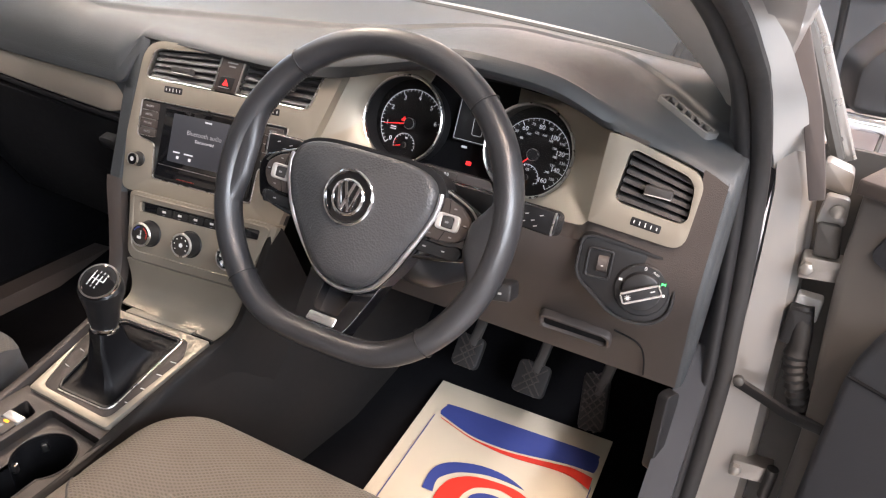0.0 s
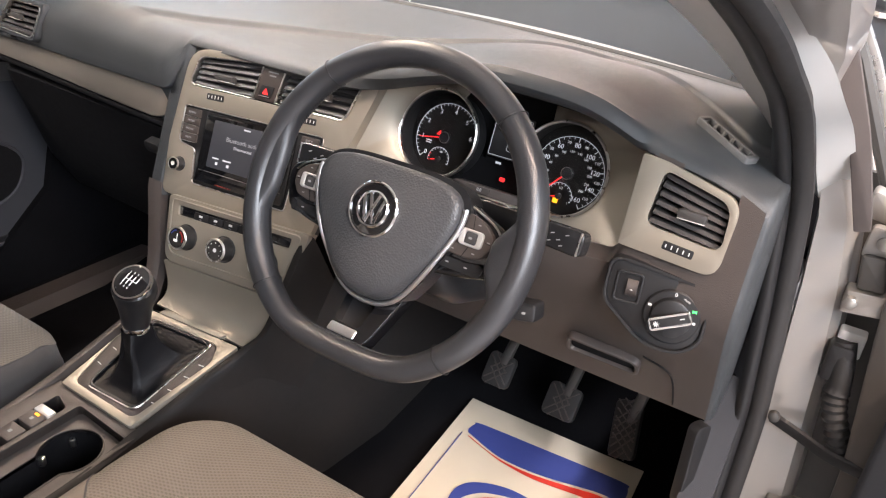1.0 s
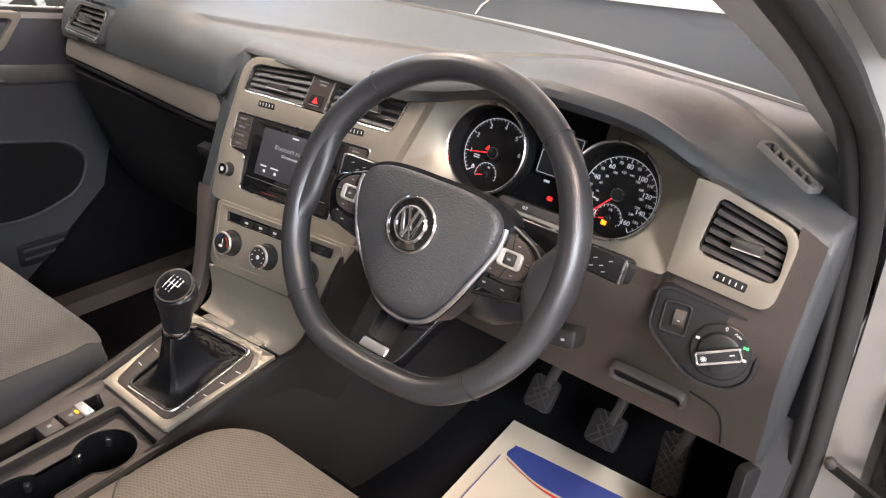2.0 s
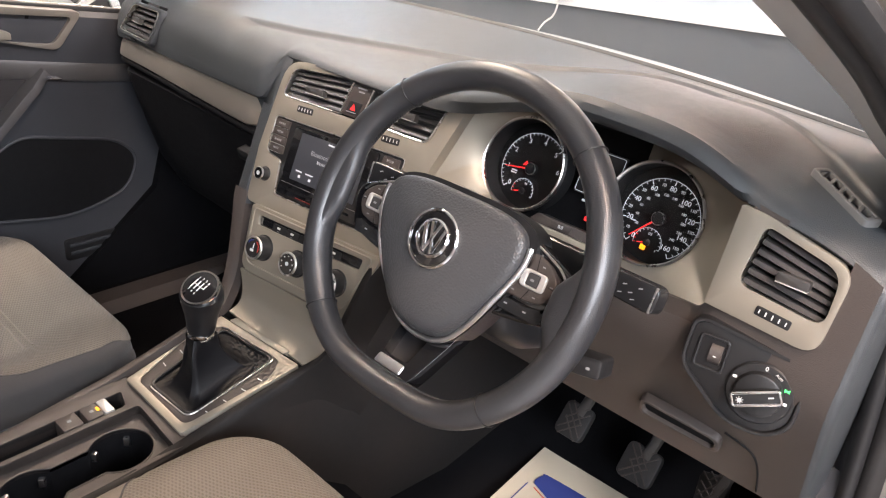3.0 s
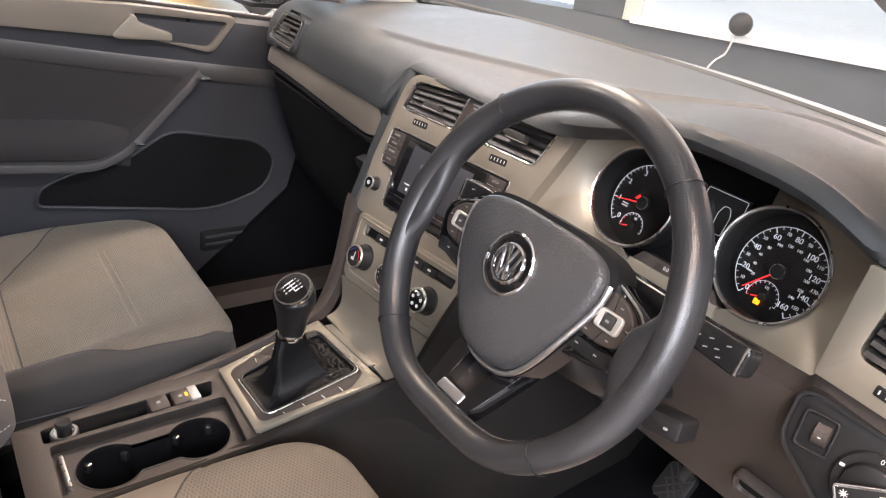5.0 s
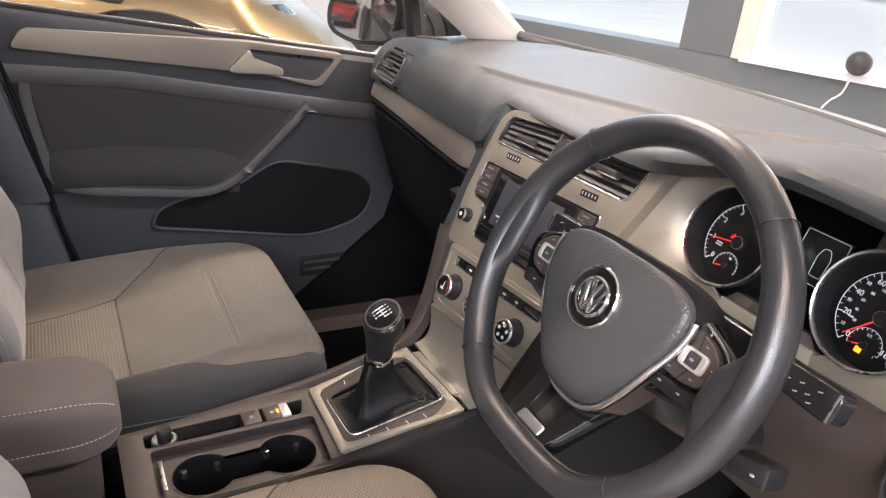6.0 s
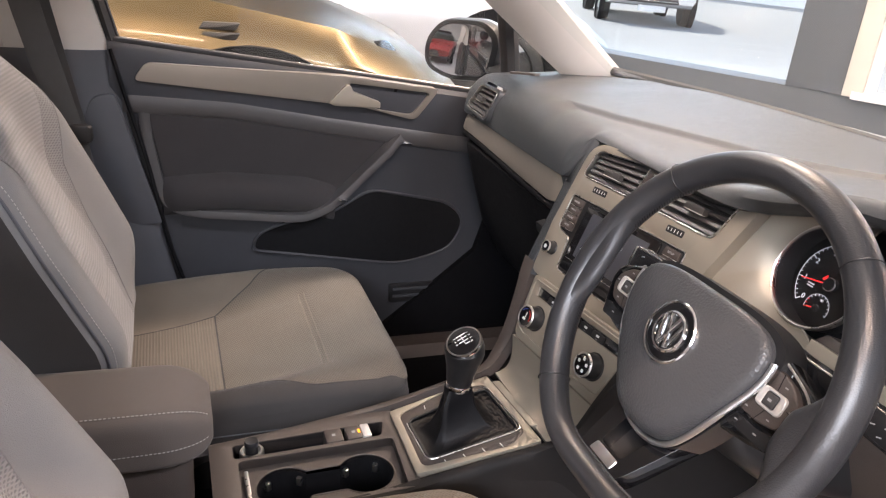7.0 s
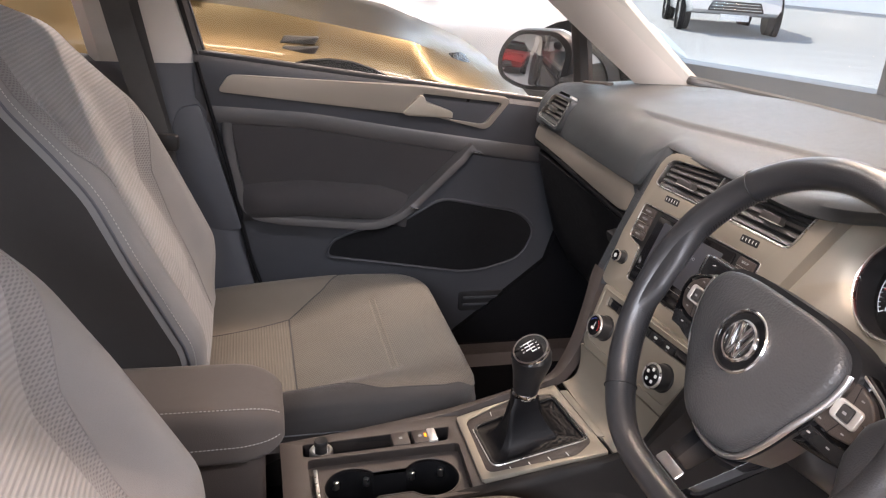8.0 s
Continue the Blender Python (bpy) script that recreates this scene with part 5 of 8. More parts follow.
part("side_ribbon", ribbon([(0.096, -0.43, 0.444), (0.098, -0.22, 0.452), (0.094, -0.13, 0.456), (0.098, -0.03, 0.478), (0.107, 0.04, 0.498), (0.126, 0.072, 0.532), (0.140, 0.10, 0.60), (0.146, 0.14, 0.67)],
                           [(0.085, -0.43, 0.452), (0.086, -0.22, 0.4575), (0.078, -0.13, 0.463), (0.086, -0.03, 0.4865), (0.095, 0.045, 0.5055), (0.112, 0.072, 0.53), (0.124, 0.095, 0.59), (0.132, 0.13, 0.66)], 1), M_CONSIDE, con, "dark band rising to the dashboard")
part("side_ribbon", ribbon([(-0.078, -0.43, 0.438), (-0.088, -0.30, 0.446), (-0.100, -0.19, 0.455), (-0.104, -0.12, 0.465), (-0.107, -0.03, 0.486), (-0.117, 0.035, 0.501), (-0.131, 0.062, 0.527), (-0.146, 0.084, 0.564), (-0.157, 0.100, 0.612), (-0.164, 0.109, 0.656), (-0.167, 0.116, 0.675)],
                           [(-0.066, -0.43, 0.447), (-0.076, -0.30, 0.453), (-0.086, -0.19, 0.458), (-0.089, -0.12, 0.468), (-0.092, -0.03, 0.492), (-0.101, 0.039, 0.5045), (-0.112, 0.068, 0.524), (-0.1205, 0.088, 0.558), (-0.128, 0.0985, 0.600), (-0.137, 0.1135, 0.650), (-0.139, 0.119, 0.672)], -1), M_LOWER, con, "grey band sweeping from the tray up beside the radio")

SUR = rounded([(-0.0745, -0.0865), (0.0715, -0.0885), (0.0905, 0.0885), (-0.0860, 0.0775)], [0.004, 0.004, 0.004, 0.004])
MID = rounded([(-0.0605, -0.0760), (0.0625, -0.0775), (0.0790, 0.047), (0.0620, 0.0760), (-0.0660, 0.0660), (-0.0830, 0.014)], [0.012, 0.012, 0.008, 0.010, 0.010, 0.008])
INN = rounded([(-0.0420, -0.0680), (0.0520, -0.0640), (0.0525, 0.0720), (-0.0590, 0.0640)], [0.014, 0.014, 0.012, 0.012])
part("gear_surround", slab(CO, SUR, -0.012, 0.004, 0.0015, holes=[MID]), M_SILVER, con, "satin silver frame round the gear lever")
ing = part("inner_frame", slab(CO, MID, -0.012, 0.0025, 0.001, holes=[INN]), M_LOWER, con, "grey frame with blank buttons")
for sgn, vs in ((1, (-0.045, -0.018, 0.010, 0.036)), (-1, (-0.035, -0.005, 0.020))):
    for v in vs:
        cx = (0.0665 + 0.05 * (v + 0.04)) if sgn > 0 else (-0.058 - 0.14 * (v + 0.05))
        part("button_line", slab(at(CO, cx, v, 0, 8 if sgn > 0 else -8), box2(0.009, 0.0012, 0.0003), 0.002, 0.0032, 0), M_WHITEP, ing)
part("boot_ring", sweep([CO @ Vector((p.x, p.y, 0.003)) for p in INN], 0.0024, 0.0018, n=8, closed=True), M_BLACKP, con, "black ring holding the gaiter")
part("bright_edge", sweep([CO @ Vector((p.x * 1.06 - 0.001, p.y * 1.05, 0.0034)) for p in INN[4:22]], 0.0010, n=6), M_SATIN, con)
part("silver_tab", slab(CO, rounded([(-0.066, 0.0785), (0.056, 0.0865), (0.060, 0.097), (-0.062, 0.090)], 0.003), -0.004, 0.0060, 0.0012), M_SILVER, con, "satin silver tab")
part("cross_gap", slab(CO, rounded([(-0.0855, 0.0785), (0.0895, 0.0893), (0.0895, 0.0906), (-0.0855, 0.0798)], 0), -0.01, 0.0044, 0), M_DARK, con)

# rear tray with cup holders
TRAY = rounded([(-0.068, -0.214), (0.092, -0.214), (0.088, 0.052), (-0.090, 0.056), (-0.088, -0.02)], 0.004)
SLOT = rounded([(-0.059, -0.183), (-0.030, -0.183), (-0.030, 0.026), (-0.062, 0.036)], 0.006)
CUPS = rounded([(-0.023, -0.178), (0.084, -0.180), (0.082, 0.034), (-0.021, 0.040)], 0.008)
part("tray", slab(RC, TRAY, -0.016, 0.004, 0.002, holes=[SLOT, CUPS]), M_LOWER, con, "grey tray between the seats")
part("slot_floor", slab(RC, SLOT, -0.05, -0.035, 0), M_BLACKP, con)
bm = bmesh.new()
loft([[RC @ Vector((p.x, p.y, z)) for p in SLOT] for z in (-0.036, 0.002)], around=True, bm=bm)
part("slot_wall", bm, M_BLACKP, con)
bm = bmesh.new()
loft([[RC @ Vector((p.x, p.y, z)) for p in CUPS] for z in (-0.012, 0.002)], around=True, bm=bm)
part("cup_recess_wall", bm, M_LOWER, con)
cup_a, cup_b = (0.029, -0.120), (0.029, -0.012)
HOLE = []
for i in range(24):
    a = radians(40 + 280 * i / 23)
    HOLE.append(Vector((cup_a[0] + 0.040 * math.cos(a + math.pi / 2), cup_a[1] + 0.040 * math.sin(a + math.pi / 2))))
for i in range(24):
    a = radians(220 + 280 * i / 23)
    HOLE.append(Vector((cup_b[0] + 0.040 * math.cos(a + math.pi / 2), cup_b[1] + 0.040 * math.sin(a + math.pi / 2))))
ch = part("cup_holder", slab(RC, CUPS, -0.016, -0.010, 0, holes=[HOLE]), M_LOWER, con, "double cup holder")
bm = bmesh.new()
loft([[RC @ Vector((p.x, p.y, z)) for p in HOLE] for z in (-0.085, -0.0095)], around=True, bm=bm)
slab(RC, HOLE, -0.09, -0.083, 0, bm=bm)
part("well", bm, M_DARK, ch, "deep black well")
part("well_edge", sweep([RC @ Vector((p.x, p.y, -0.0095)) for p in HOLE], 0.0012, n=6, closed=True), M_LOWER, ch, "thin edge")
for cx, cy in (cup_a, cup_b):
    for a in (35, 145, 215, 325):
        p = Vector((cx + 0.037 * math.cos(radians(a)), cy + 0.037 * math.sin(radians(a)), -0.028))
        part("spring_tab", slab(RC @ Matrix.Translation(p) @ Matrix.Rotation(radians(a), 4, "Z"), box2(0.007, 0.008, 0.002), -0.006, 0.006, 0.002), M_SATIN, ch, "pale spring tab")
part("clip", slab(at(RC, 0.020, -0.169), box2(0.058, 0.006, 0.002), -0.02, -0.002, 0.0015), M_SATIN, con, "bright metal clip")
lt = at(RC, -0.045, -0.157)
lighter = part("power_socket", lathe(lt, [(0.0170, -0.030), (0.0170, 0.001), (0.0155, 0.003), (0.0125, 0.003), (0.0120, -0.01)], 32), M_SATIN, con, "cigarette lighter in a chrome collar")
part("lighter_knob", lathe(lt, [(0.0085, -0.01), (0.0085, 0.010), (0.0100, 0.012), (0.0100, 0.017), (0.0088, 0.019), (0.0060, 0.0185)], 28), M_BLACKP, lighter, "black lighter knob")
for u, mat, w in ((-0.049, M_LOWER, 0.026), (-0.020, M_LOWER, 0.022)):
    k = at(RC, -0.047, u + 0.008, 0.0)
    b = part("switch", slab(k, box2(0.030, w, 0.003), -0.03, 0.0045, 0.002), mat, con, "grey parking brake switch")
    part("icon", slab(k, box2(0.005, 0.005, 0.001), 0.004, 0.0049, 0), M_GREYP, b)
part("switch_end", slab(at(RC, -0.046, 0.006, 0.0), box2(0.031, 0.014, 0.004), -0.03, 0.0065, 0.003), M_BRIGHT, con, "pale silver end of the brake switch")
part("lamp", slab(at(RC, -0.047, -0.004, 0.0), box2(0.008, 0.0035, 0.001), 0.004, 0.0052, 0), G_ORANGE, con, "lit amber lamp")
part("tray_mark", slab(at(RC, -0.047, -0.098, -0.034), box2(0.003, 0.012, 0.0004), 0, 0.001, 0), M_WHITEP, con)

# ---- gear lever ----
gear = thing("gear_lever", (0, -0.045, 0.47), "black leather gear lever with a chrome-ringed ball knob", "gear lever")
rows = []
top = Vector((-0.004, -0.048, 0.548))
for k in range(11):
    f = k / 10
    row = []
    for j in range(40):
        a = 2 * math.pi * j / 40
        base = INN[int(j / 40 * len(INN))]
        ba = CO @ Vector((base.x * 0.99, base.y * 0.99, 0.001))
        ang = math.atan2((ba - Vector((0, -0.04, 0))).y, ba.x)
        tp = top + Vector((0.0205 * math.cos(ang), 0.0205 * math.sin(ang), 0))
        e = f ** 0.72
        rc = 0.052 * Vector((math.cos(ang), math.sin(ang), 0))
        soft = 0.75 * step(0.05, 0.5, f)
        ba = Vector((lerp(ba.x, rc.x, soft), lerp(ba.y, rc.y - 0.04, soft), ba.z))
        p = Vector((lerp(ba.x, tp.x, e), lerp(ba.y, tp.y, e), lerp(ba.z, tp.z, f ** 1.15)))
        fold = math.sin(ang * 4 + 0.6) * 0.0085 * math.sin(math.pi * f) + 0.003 * math.sin(ang * 9 + 5 * f) * math.sin(math.pi * f)
        p += Vector((math.cos(ang), math.sin(ang), 0.3)) * fold
        p.z -= 0.010 * math.sin(math.pi * min(1, f * 2.2)) * (1 if f < 0.45 else 0)
        row.append(p)
    rows.append(row)
part("gaiter", loft(rows, around=True), M_BOOT, gear, "creased black leather gaiter")
ax = axes(top, (1, 0, 0), (0, 1, 0))
gk = at(ax, 0, 0, 0) @ Matrix.Rotation(radians(-4), 4, "X")
part("collar", lathe(gk, [(0.0150, -0.006), (0.0178, -0.004), (0.0186, 0.0), (0.0180, 0.004), (0.0150, 0.005)], 36), M_CHROME, gear, "chrome collar")
capm = gk @ Matrix.Translation((0.002, -0.004, 0.0725)) @ Matrix.Rotation(radians(34), 4, "X") @ Matrix.Rotation(radians(12), 4, "Y") @ Matrix.Translation((0, -0.001, 0.0))
rows = [[gk @ Vector((r * math.cos(2 * math.pi * q / 40), r * math.sin(2 * math.pi * q / 40), z)) for q in range(40)] for r, z in ((0.0170, 0.003), (0.0190, 0.010), (0.0203, 0.020), (0.0222, 0.031), (0.0250, 0.041), (0.0274, 0.049))]
crown = [capm @ Vector((0.0258 * math.cos(2 * math.pi * q / 40), 0.0258 * math.sin(2 * math.pi * q / 40), -0.003)) for q in range(40)]
belly = [gk @ Vector((0.0286 * math.cos(2 * math.pi * q / 40), 0.0286 * math.sin(2 * math.pi * q / 40), 0.056)) for q in range(40)]
mid_ring = [p.lerp(q, 0.5) + (p.lerp(q, 0.5) - gk @ Vector((0, 0, 0.062))).normalized() * 0.0022 for p, q in zip(belly, crown)]
part("knob", loft(rows + [belly, mid_ring, crown], around=True, caps=True), M_KNOB, gear, "black leather knob")
part("knob_ring", lathe(capm, [(0.0210, -0.008), (0.0262, -0.005), (0.0268, -0.0010), (0.0258, 0.0014), (0.0238, 0.0016)], 36), M_CHROME, gear, "chrome ring round the cap")
gcap = part("knob_cap", lathe(capm, [(0.0246, -0.002), (0.0240, 0.0014), (0.0180, 0.0034), (0.0090, 0.0042), (0.001, 0.0043)], 36), M_GLOSS, gear, "piano black cap with a shift pattern")
bm = bmesh.new()
for x0, y0, x1, y1 in ((-0.009, -0.0065, -0.009, 0.0065), (-0.003, -0.0065, -0.003, 0.0065), (0.003, -0.0065, 0.003, 0.0065), (-0.009, 0, 0.009, 0), (0.009, 0.0, 0.009, 0.0065)):
    slab(at(capm, (x0 + x1) / 2, (y0 + y1) / 2), box2(abs(x1 - x0) + 0.001, abs(y1 - y0) + 0.001, 0.0002), 0.003, 0.0053, 0, bm=bm)
part("shift_pattern", bm, M_WHITEP, gcap, "white shift pattern")
for tx, x, y in (("1", -0.009, 0.0098), ("2", -0.009, -0.0098), ("3", -0.003, 0.0108), ("4", -0.003, -0.0108), ("5", 0.003, 0.0108), ("6", 0.003, -0.0108), ("R", 0.009, 0.0098)):
    words(tx, 0.0045, at(capm, x, y, 0.0046 if abs(y) < 0.0095 else 0.0042), gcap, M_WHITEP, "figure")

# ---- armrest ----
arm = thing("armrest", (-0.045, -0.5, 0.45), "grey cloth centre armrest with pale stitching between the seats", "armrest")
rows = []
for i in range(28):
    f = 1 - (1 - i / 27) ** 1.7
    y = lerp(-0.72, -0.384, f)
    tip = math.sqrt(max(0.0, 1 - max(0.0, (f - 0.80) / 0.205) ** 2))
    w, z0, z1 = lerp(0.052, 0.072, min(1, f * 3)) * (0.55 + 0.45 * tip), 0.487 + 0.028 * (1 - tip) ** 1.3, 0.572 - 0.036 * (1 - tip) ** 1.2 - 0.008 * f
    rows.append([Vector((-0.052 + p.x, y, (z0 + z1) / 2 + p.y)) for p in rounded([(-w, -(z1 - z0) / 2), (w, -(z1 - z0) / 2), (w, (z1 - z0) / 2), (-w, (z1 - z0) / 2)], [0.012, 0.012, 0.026, 0.026], 5)])
part("pad", loft(rows, around=True, caps=True), M_ARM, arm, "padded grey cloth lid")


def stitch_line(path, parent, r=0.0008, gap=0.6, length=0.006, name="stitching", mat=None):
    """A row of short raised threads along a path."""
    P = resample(path, max(3, int(sum((Vector(b) - Vector(a)).length for a, b in zip(path, path[1:])) / length)))
    bm = bmesh.new()
    for a, b in zip(P, P[1:]):
        sweep([a, a.lerp(b, gap)], r, n=4, bm=bm)
    return part(name, bm, mat or M_STITCH, parent)


for up, out, zz in ((0, 1.004, 0.516), (1, 0.80, 0.0)):
    run = []
    for k in range(40):
        f = k / 39 * 0.985
        tip = math.sqrt(max(0.0, 1 - max(0.0, (f - 0.80) / 0.205) ** 2))
        w = lerp(0.052, 0.072, min(1, f * 3)) * (0.55 + 0.45 * tip)
        z1 = 0.572 - 0.036 * (1 - tip) ** 1.2 - 0.008 * f
        run.append((-0.052 + w * out, lerp(-0.72, -0.384, f), z1 - 0.0012 if up else zz + 0.006 * (1 - tip)))
    stitch_line(run, arm, 0.0007, 0.6, 0.005)
part("arm_base", slab(axes((-0.045, -0.56, 0.45), (1, 0, 0), (0, 1, 0)), box2(0.10, 0.30, 0.02), -0.20, 0.04, 0.006), M_LOWER, arm)


# ---- seats ----
SW, SR = 0.245, 0.082


def inside(x, y):
    """Distance inwards from the cushion's rounded outline; y from 0 (front) to the rear."""
    qx, qy = abs(x) - (SW - SR), y + SR
    return SR - math.hypot(max(qx, 0.0), max(qy, 0.0)) - min(max(qx, qy), 0.0)


def cushion_height(x, y):
    """Seat cushion's upper skin: a sunk middle, raised sides, a full front roll."""
    a = abs(x) / SW
    mid_h = curve_at([(-0.52, -0.050), (-0.40, -0.046), (-0.294, -0.040), (-0.20, -0.016), (-0.13, 0.002), (-0.07, 0.017), (0.0, 0.022)], y)
    side_h = curve_at([(-0.52, -0.010), (-0.40, 0.006), (-0.294, 0.016), (-0.20, 0.022), (-0.13, 0.022), (-0.07, 0.020), (0.0, 0.020)], y)
    z = lerp(mid_h, side_h, step(0.48, 0.86, a))
    z -= 0.006 * math.exp(-((y + 0.130) / 0.008) ** 2) * (1 - step(0.50, 0.60, a))
    d, R = max(0.0, inside(x, y)), 0.034
    if d < R:
        z -= 0.85 * (R - math.sqrt(max(0.0, R * R - (R - d) ** 2)))
    return z


def seat(name, cx, z, y0, label, base, back_off=0.437, lean_deg=24.0, wide=0.0):
    s = thing(name, base, label, "car seat", "front seats")
    def mid(yy):
        return curve_at([(-0.52, 0.10), (-0.434, 0.107), (-0.294, 0.136), (-0.225, 0.178), (-0.178, 0.232), (-0.15, 0.25)], yy)
    def reach(yy):
        return SW - SR + math.sqrt(max(0.0, SR * SR - max(0.0, yy + SR) ** 2))
    def skin(f0, f1, ya, yb, nx, ny):
        rows = []
        for i in range(nx + 1):
            row = []
            for j in range(ny + 1):
                g = j / ny
                yy = lerp(ya, yb, g if ya < -0.01 else g ** 1.7)
                x = lerp(f0(yy), f1(yy), i / nx)
                row.append((cx + x, y0 + yy, z + cushion_height(x, yy)))
            rows.append(row)
        return loft(rows)
    inner = lambda yy: min(mid(yy), reach(yy))
    inner_r = lambda yy: min(lerp(wide, 0.222, step(-0.26, -0.16, yy)), reach(yy) - 0.022 * (1 - step(-0.05, 0.0, yy))) if wide else inner(yy)
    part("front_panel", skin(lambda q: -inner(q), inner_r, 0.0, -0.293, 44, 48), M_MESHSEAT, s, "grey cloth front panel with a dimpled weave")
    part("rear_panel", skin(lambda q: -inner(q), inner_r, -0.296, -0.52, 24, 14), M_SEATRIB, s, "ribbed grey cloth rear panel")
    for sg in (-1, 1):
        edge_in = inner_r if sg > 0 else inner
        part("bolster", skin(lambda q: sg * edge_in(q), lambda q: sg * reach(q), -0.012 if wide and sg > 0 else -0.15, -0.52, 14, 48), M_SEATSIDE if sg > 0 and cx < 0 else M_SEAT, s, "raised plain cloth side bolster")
    # seams and the short double tuck
    part("cross_seam", sweep([(cx + x, y0 - 0.2945, z + cushion_height(x, -0.2945) - 0.0006) for x in [lerp(-0.136, max(0.136, wide), i / 24) for i in range(25)]], 0.0022, 0.0012, n=6), M_SEATSIDE, s)
    for sg in (-1, 1):
        part("long_seam", sweep([(cx + sg * (inner_r(yy) if sg > 0 else inner(yy)), y0 + yy, z + cushion_height(inner_r(yy) if sg > 0 else inner(yy), yy) - 0.0004) for yy in [lerp(-0.03 if wide and sg > 0 else -0.158, -0.48, i / 40) for i in range(41)]], 0.0014, 0.0012, n=6), M_SEATSIDE, s)
        part("tuck", sweep([(cx + x, y0 - 0.130 + sg * 0.0055, z + cushion_height(x, -0.130 + sg * 0.0055) + 0.0002) for x in [lerp(-0.135, 0.135, i / 24) for i in range(25)]], 0.0016, 0.0012, n=6), M_SEAT, s)
    # side wall under the cushion
    outline = [(-SW, -0.52), (-SW, -0.36), (-SW, -0.2)] + [(-SW + SR - SR * math.cos(t), -SR + SR * math.sin(t)) for t in [math.pi / 2 * k / 8 for k in range(9)]]
    outline += [(-x, y) for x, y in reversed(outline)]
    rows = []
    for grow, dz in ((-0.001, None), (0.003, -0.035), (0.004, -0.060), (0.000, -0.095), (-0.012, -0.14), (-0.03, -0.19)):
        row = []
        for x, y in outline:
            zz = cushion_height(x * 0.9995, min(y, -0.0004)) if dz is None else dz
            row.append((cx + x * (1 + grow / SW), y0 + y + grow * step(-0.2, 0.0, y), z + zz))
        rows.append(row)
    part("cushion_side", loft(rows), M_SEATSIDE, s, "dark grey cloth side of the cushion")
    part("side_seam", sweep([(cx + x * 1.012, y0 + y + 0.0025 * step(-0.2, 0, y), z - 0.036) for x, y in outline], 0.0016, 0.0012, n=6), M_VINYL, s)
    part("seat_base", slab(axes((cx, y0 - 0.25, z - 0.19), (1, 0, 0), (0, 1, 0)), box2(0.40, 0.40, 0.03), -0.04, 0.02, 0.01), M_BLACKP, s)
    # backrest
    lean = radians(lean_deg)
    by, bz = y0 - back_off, z + 0.005
    def back_pt(x, h, d):
        """x across, h up along the backrest, d forward of its plane."""
        return Vector((cx + x, by - h * math.sin(lean) + d * math.cos(lean), bz + h * math.cos(lean) + d * math.sin(lean)))
    def half_w(h):
        return curve_at([(0.0, 0.205), (0.10, 0.235), (0.26, 0.242), (0.40, 0.232), (0.50, 0.208), (0.58, 0.165), (0.615, 0.10), (0.63, 0.04)], h)
    def back_mid(h):
        return curve_at([(0.0, 0.55), (0.18, 0.57), (0.28, 0.64), (0.36, 0.80), (0.42, 0.93), (0.63, 0.96)], h)
    def back_depth(x, h):
        a = abs(x) / max(0.02, half_w(h))
        side = step(0.50, 0.84, a) * (0.050 * step(-0.02, 0.12, h) * (1 - step(0.34, 0.56, h)))
        lump = 0.016 * math.exp(-((h - 0.16) / 0.12) ** 2) * (1 - a)
        tuck = 0.004 * (math.exp(-((h - 0.355) / 0.010) ** 2) + math.exp(-((h - 0.10) / 0.010) ** 2)) * (1 - step(0.40, 0.55, a))
        edge = max(0.0, (a - 0.84) / 0.16)
        return side + lump - tuck - 0.034 * (1 - math.sqrt(max(0.0, 1 - edge * edge))) - 0.04 * step(0.54, 0.63, h)
    def back_skin(f0, f1, h0, h1, na, nh):
        rows = []
        for i in range(nh + 1):
            h = lerp(h0, h1, i / nh)
            row = []
            for j in range(na + 1):
                x = lerp(f0(h), f1(h), j / na) * half_w(h)
                row.append(back_pt(x, h, back_depth(x, h)))
            rows.append(row)
        return loft(rows)
    strip = lambda h: back_mid(h) - 0.12
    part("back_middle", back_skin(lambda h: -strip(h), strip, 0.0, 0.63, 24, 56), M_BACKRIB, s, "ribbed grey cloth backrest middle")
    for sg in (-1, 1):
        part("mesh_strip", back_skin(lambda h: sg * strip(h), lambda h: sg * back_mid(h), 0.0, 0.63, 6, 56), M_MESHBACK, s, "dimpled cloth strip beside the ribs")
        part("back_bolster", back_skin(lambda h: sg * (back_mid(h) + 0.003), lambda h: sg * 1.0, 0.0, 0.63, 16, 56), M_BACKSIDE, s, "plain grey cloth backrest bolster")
        part("back_seam", sweep([back_pt(sg * back_mid(h) * half_w(h), h, back_depth(back_mid(h) * half_w(h), h) + 0.0003) for h in [0.01 + 0.57 * i / 40 for i in range(41)]], 0.0011, 0.0008, n=6, up=(1, 0, 0)), M_BACKSIDE, s)
        part("edge_seam", sweep([back_pt(sg * 0.992 * half_w(h), h, back_depth(0.992 * half_w(h), h)) for h in [0.005 + 0.56 * i / 40 for i in range(41)]], 0.0022, 0.0016, n=6, up=(1, 0, 0)), M_VINYL, s)
        stitch_line([back_pt(sg * 0.972 * half_w(h), h, back_depth(0.972 * half_w(h), h) + 0.0008) for h in [0.01 + 0.55 * i / 40 for i in range(41)]], s, 0.0007)
    # sides and back
    rows = []
    for i in range(28):
        h = 0.63 * i / 27
        hw = half_w(h)
        rows.append([back_pt(sx * hw, h, d) for sx, d in ((-1.0, back_depth(hw, h)), (-1.02, -0.06), (-1.01, -0.11), (-0.94, -0.15), (-0.8, -0.165), (0.8, -0.165), (0.94, -0.15), (1.01, -0.11), (1.02, -0.06), (1.0, back_depth(hw, h)))])
